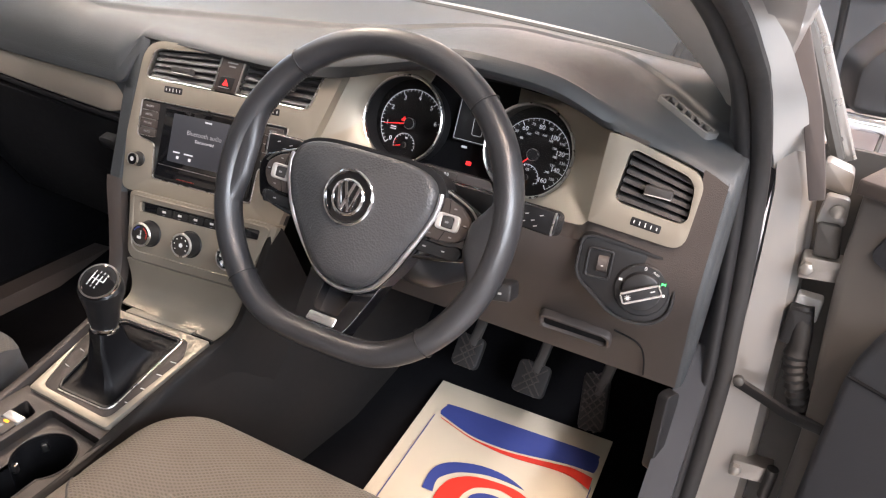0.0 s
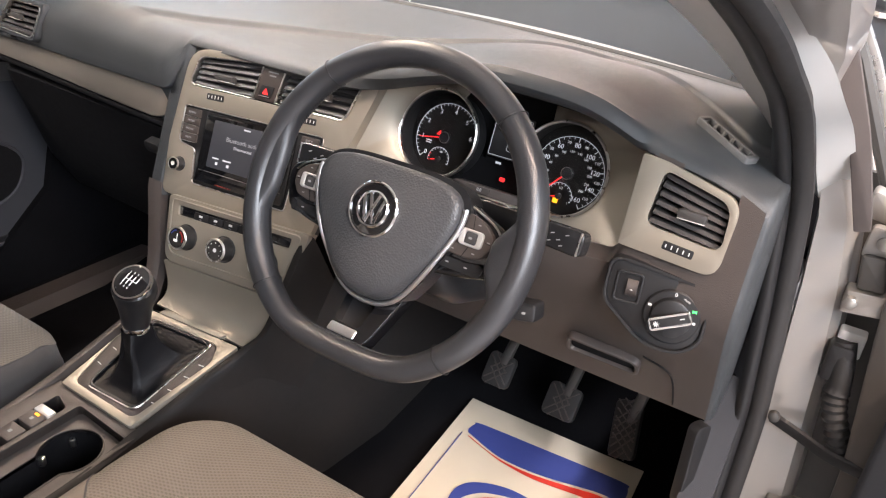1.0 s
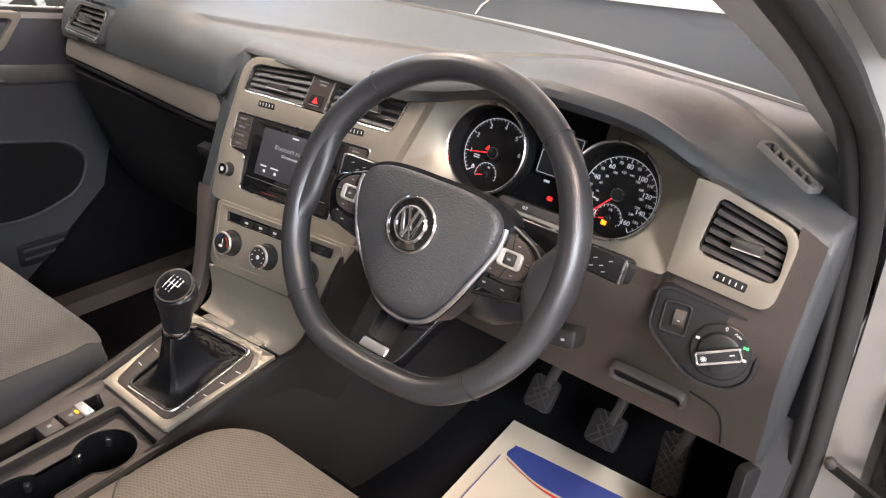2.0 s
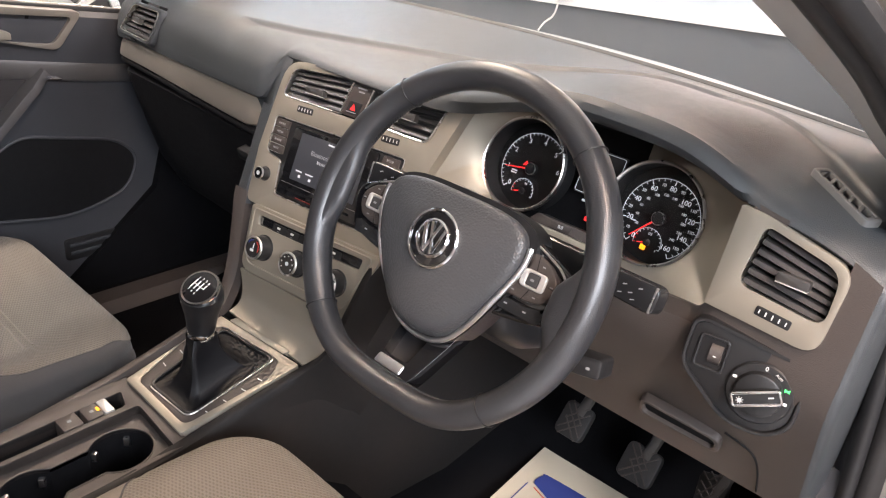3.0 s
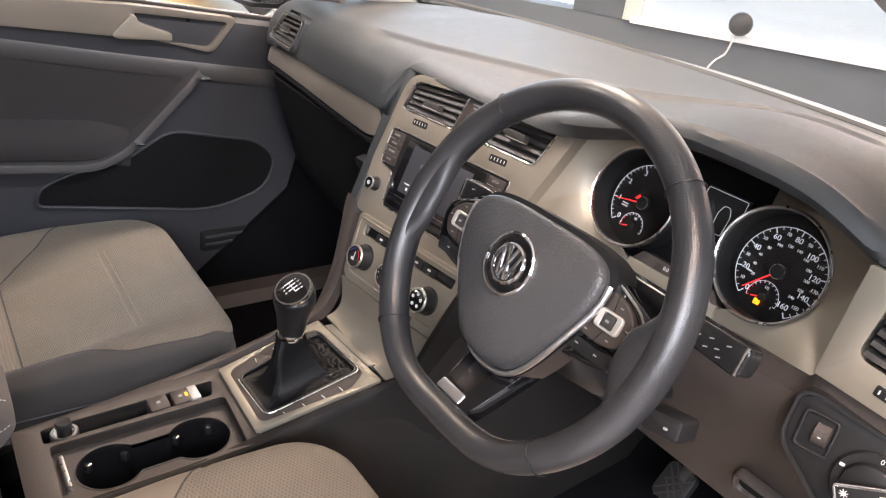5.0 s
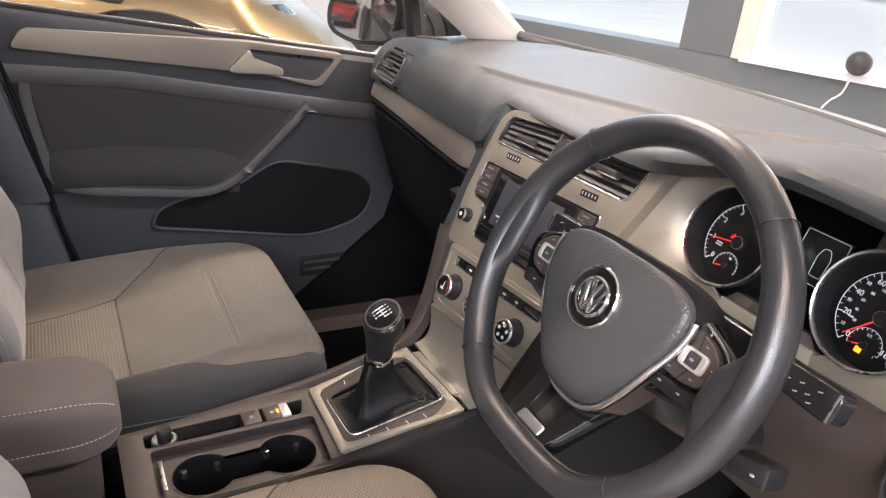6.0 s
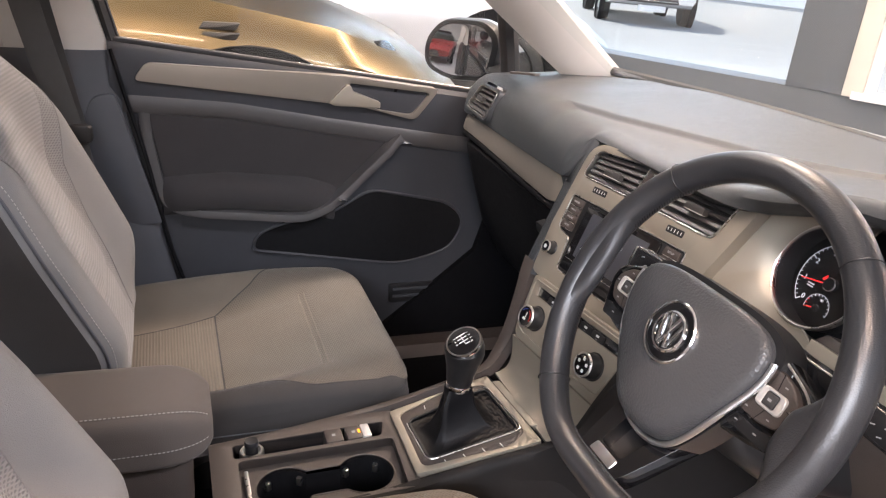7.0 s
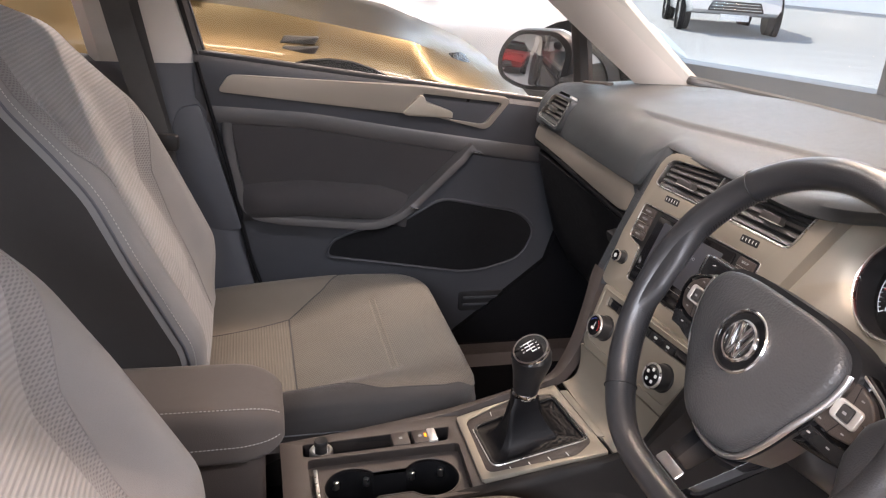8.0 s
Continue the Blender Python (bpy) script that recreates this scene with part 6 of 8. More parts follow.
    part("back_shell", loft(rows), M_SEATSIDE, s, "dark sides and back of the backrest")
    # head restraint on two bars
    for sx in (-0.07, 0.07):
        part("restraint_bar", sweep([back_pt(sx, 0.58, -0.06), back_pt(sx, 0.70, -0.06)], 0.006, n=10), M_CHROME, s)
    rows = []
    for k in range(9):
        f = k / 8
        sc = math.sin(math.pi * (0.08 + 0.84 * f)) ** 0.5
        rows.append([back_pt(p.x * sc, 0.645 + 0.18 * f, p.y * sc - 0.06) for p in rounded([(-0.13, -0.045), (0.13, -0.045), (0.13, 0.045), (-0.13, 0.045)], 0.04, 5)])
    part("head_restraint", loft(rows, around=True, caps=True), M_BACKSIDE, s, "grey cloth head restraint")
    return s, back_pt, half_w, back_depth


pseat, pback, phalf, pdepth = seat("passenger_seat", -0.375, 0.457, -0.058, "empty grey cloth passenger seat with ribbed middle and dark sides", (-0.372, -0.3, 0.24), wide=0.180)
dseat, dback, dhalf, ddepth = seat("driver_seat", 0.363, 0.474, -0.048, "empty grey cloth driver's seat with ribbed middle and bolsters", (0.363, -0.3, 0.24), 0.425, 29.0)
tm = axes(pback(-0.245, 0.40, -0.01), (0.25, 0.97, -0.2), (0.0, 0.35, 0.94))
tag = part("airbag_tag", slab(tm, box2(0.045, 0.013, 0.002), -0.001, 0.001, 0.0005), M_WHITEP, pseat, "pale sewn label")
words("AIRBAG", 0.009, at(tm, 0, 0, 0.0012), tag, M_BLACKP)

# ---- passenger door ----
door = thing("passenger_door", (-0.72, -0.1, 0.22), "closed passenger door with a dark card, silver trim and pull handle", "car door")


def DX(y, z, d=0.0):
    return Vector((-0.715 + d, y, z))


DM = axes((-0.715, 0, 0), (0, 1, 0), (0, 0, 1))   # local x runs forward, y up, z into the cabin


def card():
    rows = []
    for i in range(31):
        y = lerp(-0.52, 0.46, i / 30)
        sill = 0.905 - 0.067 * (y + 0.51) / 0.6
        lo = 0.19
        row = []
        for zf, d in ((1.0, -0.035), (1.0, -0.005), (0.985, 0.006), (0.95, 0.010), (0.90, 0.010), (0.82, 0.004), (0.80, 0.002), (0.5, 0.0), (0.42, 0.0), (0.20, 0.004), (0.0, 0.004)):
            row.append(DX(y, lerp(lo, sill, zf), d))
        rows.append(row)
    return loft(rows)


part("door_card", card(), M_DOOR, door, "dark plastic door card")
part("upper_trim", slab(DM, rounded([(-0.478, 0.838), (-0.455, 0.872), (-0.06, 0.857), (0.138, 0.835), (0.086, 0.766), (-0.03, 0.793)], [0.012, 0.014, 0.02, 0.016, 0.016, 0.01]), -0.012, 0.018, 0.0085, seg=4,
                        holes=[rounded([(-0.062, 0.843), (0.118, 0.826), (0.078, 0.778), (0.004, 0.788), (-0.052, 0.808)], [0.004, 0.012, 0.012, 0.004, 0.01])]), M_SILVERD, door, "long satin silver trim bar")
hn = part("handle_recess", slab(DM, rounded([(-0.060, 0.842), (0.116, 0.825), (0.077, 0.779), (0.004, 0.789), (-0.050, 0.809)], 0.006), -0.02, 0.004, 0), M_DOOR, door, "dark handle recess")
part("recess_joint", slab(DM, rounded([(0.026, 0.788), (0.040, 0.836), (0.046, 0.834), (0.032, 0.786)], 0.001), 0.0, 0.0075, 0), M_DARK, hn)
part("door_release", slab(DM, rounded([(-0.106, 0.803), (-0.069, 0.842), (-0.060, 0.838), (-0.056, 0.827), (0.004, 0.806), (0.004, 0.793), (-0.095, 0.797)], [0.006, 0.004, 0.004, 0.010, 0.004, 0.003, 0.006]), 0.012, 0.027, 0.0022, seg=2), M_SILVER, door, "satin chrome door release lever")
rows = []
for i in range(25):
    y = lerp(-0.50, 0.235, i / 24)
    zt = curve_at([(-0.50, 0.806), (-0.298, 0.795), (-0.091, 0.762), (0.16, 0.728), (0.235, 0.720)], y)
    rows.append([DX(y, zt + dz, d) for dz, d in ((0.006, 0.0), (0.004, 0.007), (0.0, 0.0095), (-0.015, 0.0105), (-0.029, 0.0085), (-0.032, 0.006), (-0.034, 0.0))])
part("waist_strip", loft(rows), M_DOORLIP, door, "grey moulded strip under the trim bar")
part("insert", slab(DM, rounded([(-0.458, 0.775), (-0.18, 0.757), (0.035, 0.722), (-0.085, 0.600), (-0.16, 0.568), (-0.38, 0.578), (-0.425, 0.60)], [0.012, 0.0, 0.012, 0.01, 0.03, 0.02, 0.02]), -0.01, 0.006, 0.003), M_DOORCLOTH, door, "dark cloth insert")
rows = []
for i in range(24):
    y = lerp(-0.436, -0.082, i / 23)
    e = math.sqrt(math.sin(math.pi * min(1, (i + 0.3) / 6) / 2) * math.sin(math.pi * min(1, (23.3 - i) / 6) / 2))
    zt = curve_at([(-0.437, 0.640), (-0.308, 0.648), (-0.149, 0.635), (-0.080, 0.615)], y)
    rows.append([DX(y, zt + dz, 0.002 + d * e) for dz, d in ((0.006, 0.0), (0.0, 0.016), (-0.012, 0.032), (-0.030, 0.040), (-0.050, 0.038), (-0.066, 0.030), (-0.080, 0.004))])
part("elbow_pad", loft(rows), M_DOORCLOTH, door, "padded dark elbow rest")
rim = smooth_path([(-0.463, 0.79), (-0.459, 0.722), (-0.444, 0.640), (-0.432, 0.598), (-0.410, 0.578), (-0.36, 0.570), (-0.26, 0.562), (-0.165, 0.556), (-0.112, 0.572), (-0.075, 0.598), (-0.02, 0.652), (0.02, 0.692), (0.060, 0.728)], 5)
rows = []
for k, p in enumerate(rim):
    q, o = rim[min(k + 1, len(rim) - 1)], rim[max(k - 1, 0)]
    t = (q - o).normalized()
    side = Vector((-t.y, t.x))
    d = curve_at([(-0.47, 0.007), (-0.43, 0.014), (-0.36, 0.036), (-0.12, 0.044), (0.03, 0.038), (0.06, 0.020)], p.x)
    w = 0.0095
    rows.append([DX(p.x + side.x * o_ * w, p.y + side.y * o_ * w, h) for o_, h in ((-1.15, 0.0), (-1.05, d * 0.75), (-0.8, d * 0.97), (0.0, d), (0.8, d * 0.95), (1.02, d * 0.75), (1.12, 0.0))])
part("pull_strap", loft(rows), M_DOORLIP, door, "grey moulding that frames the elbow rest and rises as a pull")
for (y, z) in ((0.060, 0.724), (-0.074, 0.600)):
    m = axes(DX(y, z, 0.046), (0, 0.80, -0.12), (0, 0.1, 0.9))
    part("chrome_joint", slab(m, box2(0.020, 0.0026, 0.0008), -0.012, 0.010, 0.0006), M_CHROME, door, "chrome joint line")
pk = rounded([(-0.262, 0.474), (-0.094, 0.448), (0.085, 0.419), (0.205, 0.458), (0.230, 0.530), (0.186, 0.572), (-0.003, 0.608), (-0.093, 0.552), (-0.197, 0.534), (-0.250, 0.510)], [0.02, 0.05, 0.06, 0.05, 0.04, 0.03, 0.03, 0.03, 0.03, 0.02])
# no hollow here: the pocket's shade is a flat black plate
part("pocket_shade", slab(DM, pk, -0.02, 0.006, 0), M_DARK, door, "flat black plate for the shade inside the door pocket")
part("pocket_lip", sweep([DX(p.x, p.y, 0.006) for p in pk], 0.0034, 0.004, n=8, closed=True, up=(1, 0, 0)), M_DOOR, door, "raised pocket lip")
part("speaker_grille", slab(DM, box2(0.13, 0.05, 0.01, 0.12, 0.345), -0.005, 0.008, 0.003), M_BLACKP, door)
for k in range(2):
    part("grille_bar", slab(DM, box2(0.11, 0.007, 0.002, 0.12, 0.338 + 0.018 * k), 0.004, 0.012, 0.002), M_DOOR, door)
part("door_seal", sweep(smooth_path([DX(-0.514, 0.894, 0.012), DX(-0.496, 0.815, 0.014), DX(-0.463, 0.682, 0.015), DX(-0.429, 0.503, 0.014), DX(-0.395, 0.39, 0.012), DX(-0.37, 0.30, 0.010)], 5), 0.0042, 0.006, n=8, up=(1, 0, 0)), M_DARK, door, "black seal along the door's rear edge")
# window frame and pane
part("waist_seal", sweep([DX(y, 0.907 - 0.067 * (y + 0.51) / 0.6, -0.012) for y in (-0.52, -0.2, 0.1, 0.30)], 0.006, 0.008, n=8), M_RUBBER, door, "black window seal")
part("waist_chrome", sweep([DX(y, 0.910 - 0.067 * (y + 0.51) / 0.6, -0.022) for y in (-0.52, -0.2, 0.1, 0.30)], 0.003, 0.004, n=8), M_SATIN, door)
part("frame_rear", sweep([DX(-0.505, 0.88, -0.02), DX(-0.54, 1.02, -0.035), DX(-0.59, 1.22, -0.09), DX(-0.63, 1.32, -0.13)], 0.012, 0.018, n=8, up=(1, 0, 0)), M_RUBBER, door, "black rear window frame")
part("frame_rear_line", sweep([DX(-0.495, 0.89, -0.012), DX(-0.53, 1.02, -0.027), DX(-0.58, 1.22, -0.08)], 0.0035, n=6, up=(1, 0, 0)), M_BLACKP, door)
part("frame_front", sweep([DX(0.316, 0.84, -0.010), DX(0.306, 0.93, -0.022), DX(0.290, 1.06, -0.05)], 0.020, 0.030, n=8, up=(1, 0, 0)), M_BLACKP, door, "black upright beside the mirror")
wp = part("window_pane", loft([[DX(y, 0.90 - 0.067 * (y + 0.51) / 0.6, -0.03), DX(y * 0.98 - 0.01, 1.30, -0.13)] for y in (-0.52, -0.2, 0.30)]), M_GLASS, door, "raised clear window pane")
wp.visible_shadow = False
# door gap
part("door_edge", sweep([DX(-0.512, 0.89, 0.0), DX(-0.495, 0.80, 0.004), DX(-0.46, 0.65, 0.004), DX(-0.42, 0.45, 0.004), DX(-0.39, 0.30, 0.004)], 0.006, 0.005, n=8, up=(1, 0, 0)), M_RUBBER, door, "black rubber edge of the door")

# outside mirror
mir = thing("door_mirror", (-0.90, 0.27, 0.82), "dark door mirror outside the passenger window", "mirror")
MM = axes((-0.895, 0.255, 0.893), (0.78, 0.62, 0), (0, 0, 1))
MO = rounded([(-0.100, -0.052), (-0.03, -0.074), (0.088, -0.062), (0.104, 0.040), (0.06, 0.074), (-0.06, 0.066), (-0.104, 0.01)], [0.03, 0.03, 0.03, 0.04, 0.04, 0.04, 0.03], 6)
rows = []
for sc, z in ((0.94, 0.006), (1.0, 0.004), (1.04, -0.010), (1.04, -0.035), (0.95, -0.065), (0.75, -0.085), (0.4, -0.095)):
    rows.append([MM @ Vector((p.x * sc, p.y * sc, z)) for p in MO])
part("housing", loft(rows, around=True, caps=True), M_BLACKP, mir, "black mirror housing")
part("mirror_glass", slab(MM, [p * 0.86 for p in MO], 0.0, 0.0075, 0.001), M_MIRROR, mir, "mirror glass")
part("painted_cap", loft([[MM @ Vector((p.x * sc, p.y * sc, z)) for p in MO] for sc, z in ((1.045, -0.022), (1.046, -0.036), (0.96, -0.067), (0.76, -0.087), (0.4, -0.097))], around=True, caps=True), M_PAINT, mir, "silver painted back of the mirror")
part("stalk_foot", sweep([(-0.83, 0.33, 0.855), (-0.76, 0.33, 0.855), (-0.72, 0.32, 0.855)], 0.035, 0.018, n=10), M_BLACKP, mir)

# ---- pillars, belt, glass ----
def pillar(name, front, rear, label, mat):
    """Trim between its windscreen edge and its door edge, bulging towards the cabin."""
    F, R = resample(smooth_path(front, 5), 24), resample(smooth_path(rear, 5), 24)
    rows = []
    for a, b in zip(F, R):
        side = 1 if a.x > 0 else -1
        mid = (a + b) / 2 + Vector((-side * 0.014, -0.016, -0.006))
        out = Vector((side * 0.035, 0.02, 0.01))
        rows.append([a + out, a, a.lerp(mid, 0.35) + Vector((-side * 0.004, -0.004, 0)), mid, mid.lerp(b, 0.65) + Vector((0, -0.003, 0)), b, b + out])
    return solid(name, loft(rows), mat, label, "pillar trim", "structure")


pillar("pillar_trim_passenger_side", [(-0.67, 0.585, 0.868), (-0.655, 0.545, 0.89), (-0.62, 0.43, 0.97), (-0.57, 0.30, 1.06), (-0.52, 0.18, 1.15)], [(-0.68, 0.44, 0.858), (-0.665, 0.405, 0.882), (-0.655, 0.30, 0.955), (-0.64, 0.165, 1.05), (-0.62, 0.03, 1.14)], "cream windscreen pillar trim on the passenger's side", M_CREAM)
pillar("pillar_trim_driver_side", [(0.665, 0.575, 0.855), (0.63, 0.515, 0.895), (0.602, 0.465, 0.932), (0.578, 0.418, 0.965), (0.543, 0.355, 1.01), (0.46, 0.22, 1.10)], [(0.735, 0.32, 0.85), (0.715, 0.25, 0.93), (0.70, 0.18, 0.975), (0.683, 0.13, 1.015), (0.66, 0.08, 1.05), (0.60, -0.05, 1.14)], "grey windscreen pillar trim beside the open door", M_PILLAR)

ws = []
for i in range(25):
    x = -0.74 + 1.48 * i / 24
    y0 = screen_y(x) + 0.02
    ws.append([(x * (1 - 0.12 * f), y0 - 0.78 * f - 0.02 * x * x * f, 0.885 + 0.47 * f) for f in (0, 0.2, 0.4, 0.6, 0.8, 1.0)])
wsg = solid("windscreen", loft(ws), M_GLASS, "clear raked windscreen above the dashboard", "windscreen", "structure")
wsg.visible_shadow = False
wsb = bmesh.new()
sweep([(x, screen_y(x) + 0.028, 0.893) for x in [-0.72 + 1.44 * i / 30 for i in range(31)]], 0.012, 0.010, n=8, bm=wsb)
solid("windscreen_seal", wsb, M_RUBBER, "black strip along the foot of the windscreen", "seal", "structure")
qb = bmesh.new()
slab(DM, rounded([(0.33, 0.845), (0.47, 0.845), (0.335, 0.985)], 0.006), -0.04, -0.036, 0, bm=qb)
qg = solid("quarter_window", qb, M_GLASS, "small three-cornered side window", "window", "structure")
qg.visible_shadow = False

bp = thing("door_pillar", (-0.74, -0.60, 0.22), "door pillar with cream upper and dark lower trim", "pillar trim", kind="structure")
rows = []
for z, yf, yr, x in ((0.885, -0.518, -0.715, -0.725), (1.0, -0.553, -0.74, -0.735), (1.15, -0.60, -0.77, -0.76), (1.33, -0.66, -0.80, -0.80)):
    rows.append([(x - 0.03, yf + 0.01, z), (x, yf, z), (x + 0.012, yf - 0.03, z), (x + 0.015, (yf + yr) / 2, z), (x + 0.010, yr + 0.03, z), (x - 0.05, yr, z)])
part("upper_trim", thicken(loft(rows), -0.004), M_CREAM, bp, "cream plastic upper pillar trim")
rows = []
for z, yf, yr, x in ((0.889, -0.518, -0.74, -0.720), (0.80, -0.505, -0.74, -0.712), (0.60, -0.46, -0.78, -0.710), (0.42, -0.42, -0.82, -0.712), (0.25, -0.39, -0.9, -0.70)):
    rows.append([(x - 0.03, yf + 0.006, z), (x, yf, z), (x + 0.010, yf - 0.03, z), (x + 0.013, (yf + yr) / 2, z), (x + 0.010, yr + 0.03, z), (x - 0.05, yr, z)])
part("lower_trim", thicken(loft(rows), -0.004), M_VINYL, bp, "dark grey lower pillar trim")
BPM = axes((-0.699, 0, 0), (0, 1, 0), (0, 0, 1))
part("recess_lip", slab(BPM, rounded([(-0.512, 0.812), (-0.438, 0.548), (-0.50, 0.545), (-0.548, 0.60), (-0.570, 0.765), (-0.552, 0.808)], [0.01, 0.01, 0.03, 0.03, 0.03, 0.02]), -0.02, 0.004, 0.003), M_VINYL, bp, "moulded step in the pillar trim")

belt = thing("seat_belt", (-0.66, -0.6, 0.3), "grey webbing seat belt hanging on the door pillar", "seat belt")
rows = []
for x, y, z in ((-0.69, -0.71, 1.28), (-0.665, -0.668, 1.10), (-0.655, -0.635, 0.95), (-0.65, -0.60, 0.80), (-0.645, -0.58, 0.70), (-0.645, -0.56, 0.55), (-0.645, -0.55, 0.35)):
    rows.append([(x, y - 0.024, z), (x + 0.002, y, z), (x, y + 0.024, z)])
part("webbing", thicken(loft(rows), 0.0014), M_BELT, belt, "grey woven webbing")
part("second_strand", thicken(loft([[(x - 0.02, y + 0.006 - 0.022, z), (x - 0.018, y + 0.006 + 0.022, z)] for x, y, z in ((-0.68, -0.69, 1.28), (-0.66, -0.59, 0.75), (-0.65, -0.57, 0.3))]), 0.0014), M_BELT, belt)
part("tongue", slab(axes((-0.632, -0.572, 0.752), (0.2, 0.98, 0), (0, 0, 1)), box2(0.045, 0.032, 0.008), -0.006, 0.008, 0.003), M_BLACKP, belt, "black belt tongue")

# ---- floor, walls of the footwells ----
fl = bmesh.new()
xs = [-0.72, -0.60, -0.30, -0.16, -0.12, 0.0, 0.12, 0.16, 0.30, 0.62, 0.735]
rows = []
for y, zo in ((-1.6, 0.0), (-0.6, 0.0), (0.30, 0.0), (0.52, 0.03), (0.62, 0.12), (0.72, 0.30), (0.76, 0.50)):
    rows.append([(x, y, 0.225 + zo + (0.14 if abs(x) < 0.14 else 0.0) * (1 if abs(x) < 0.13 else 0.6) + (0.02 if abs(x) > 0.70 else 0)) for x in xs])
fl = loft(rows)
solid("cabin_floor", fl, M_CARPET, "black carpet of the footwells", "carpet", "structure")
for side, nm, mt in ((1, "driver", M_DOOR), (-1, "passenger", M_CARPET)):
    ks = bmesh.new()
    loft([[(side * x, y, z) for y, z in ((-0.02, 0.215), (0.27, 0.215), (0.76, 0.215), (0.76, 0.60), (0.30, 0.60), (0.26, 0.45))] for x in (0.695, 0.735)], around=True, caps=True, bm=ks)
    solid("kick_panel_" + nm, ks, mt, "dark kick panel at the side of the %s's footwell" % nm, "trim panel", "structure")
bonnet = thing("bonnet_release", (0.685, 0.20, 0.40), "dark bonnet release lever on the kick panel", "lever")
part("lever", slab(axes((0.700, 0.262, 0.468), (0.5, 0.86, 0), (0, 0.25, 0.97)), rounded([(-0.022, -0.055), (0.012, -0.062), (0.020, 0.062), (-0.006, 0.062)], 0.010), -0.012, 0.004, 0.003), M_BLACKP, bonnet)

# paper floor mat
MT = axes((0.4525, 0.303, 0.2425), (0.995, 0.04, 0.0), (-0.04, 0.995, 0.055))
mat_ = thing("paper_mat", (0.45, 0.32, 0.245), "cream paper floor mat printed with a blue and red swoosh", "floor mat")
W2, L2 = 0.166, 0.150
rows = []
for i in range(13):
    x = lerp(-W2, W2, i / 12)
    rows.append([MT @ Vector((x, y, 0.0015 + 0.0012 * math.sin(5 * x + 9 * y) + (0.006 * max(0, abs(x) / W2 - 0.86)))) for y in [lerp(-L2 - 0.10, L2, j / 14) for j in range(15)]])
part("sheet", thicken(loft(rows), -0.0008), M_PAPER, mat_, "creased cream paper")


def print_shape(pts, mat, z, name):
    part(name, slab(MT, pts, z - 0.0006, z, 0), mat, mat_)


def band(top, bottom, k=6):
    return [Vector((p.x, p.y)) for p in smooth_path([(x, y) for x, y in top], k)] + [Vector((p.x, p.y)) for p in reversed(smooth_path([(x, y) for x, y in bottom], k))]


print_shape(band([(-0.134, 0.073), (-0.130, 0.089), (-0.118, 0.097), (0.002, 0.102), (0.140, 0.106), (0.155, 0.096), (0.158, 0.079), (0.156, 0.064)], [(-0.131, 0.066), (-0.065, 0.044), (-0.01, 0.041), (0.04, 0.047), (0.088, 0.057), (0.12, 0.062), (0.155, 0.062)]), M_BLUE, 0.0042, "blue_swoosh")
print_shape(band([(-0.127, 0.059), (-0.062, 0.039), (-0.008, 0.036), (0.042, 0.042), (0.09, 0.051), (0.121, 0.056), (0.157, 0.051)], [(-0.126, 0.057), (-0.07, 0.039), (-0.042, 0.033), (0.005, 0.029), (0.046, 0.032), (0.094, 0.038), (0.127, 0.036), (0.158, 0.024)]), M_RED, 0.0044, "red_swoosh")
print_shape(band([(-0.085, -0.10), (-0.088, -0.065), (-0.079, -0.042), (-0.058, -0.026), (-0.022, -0.014), (0.012, -0.012), (0.04, -0.017), (0.064, -0.027)], [(-0.066, -0.10), (-0.070, -0.08), (-0.067, -0.066), (-0.049, -0.046), (-0.029, -0.036), (0.001, -0.027), (0.034, -0.025), (0.063, -0.0275)]), M_BLUE, 0.0043, "blue_arc")
print_shape(band([(-0.060, -0.11), (-0.059, -0.084), (-0.049, -0.061), (-0.023, -0.042), (0.014, -0.034), (0.054, -0.034), (0.085, -0.046)], [(-0.02, -0.13), (-0.022, -0.09), (-0.015, -0.069), (-0.003, -0.057), (0.026, -0.047), (0.05, -0.050), (0.084, -0.062)]), M_RED, 0.0042, "red_arc")
print_shape([Vector((0.03 + 0.04 * math.cos(t), -0.085 + 0.024 * math.sin(t))) for t in [2 * math.pi * i / 30 for i in range(30)]], M_BLUE, 0.0042, "blue_disc")
for sx in (-0.140, 0.160):
    print_shape(rounded([(sx - 0.0008, -0.24), (sx + 0.0008, -0.24), (sx + 0.0008, 0.06), (sx - 0.0008, 0.06)], 0), M_BLUE, 0.0040, "blue_border")

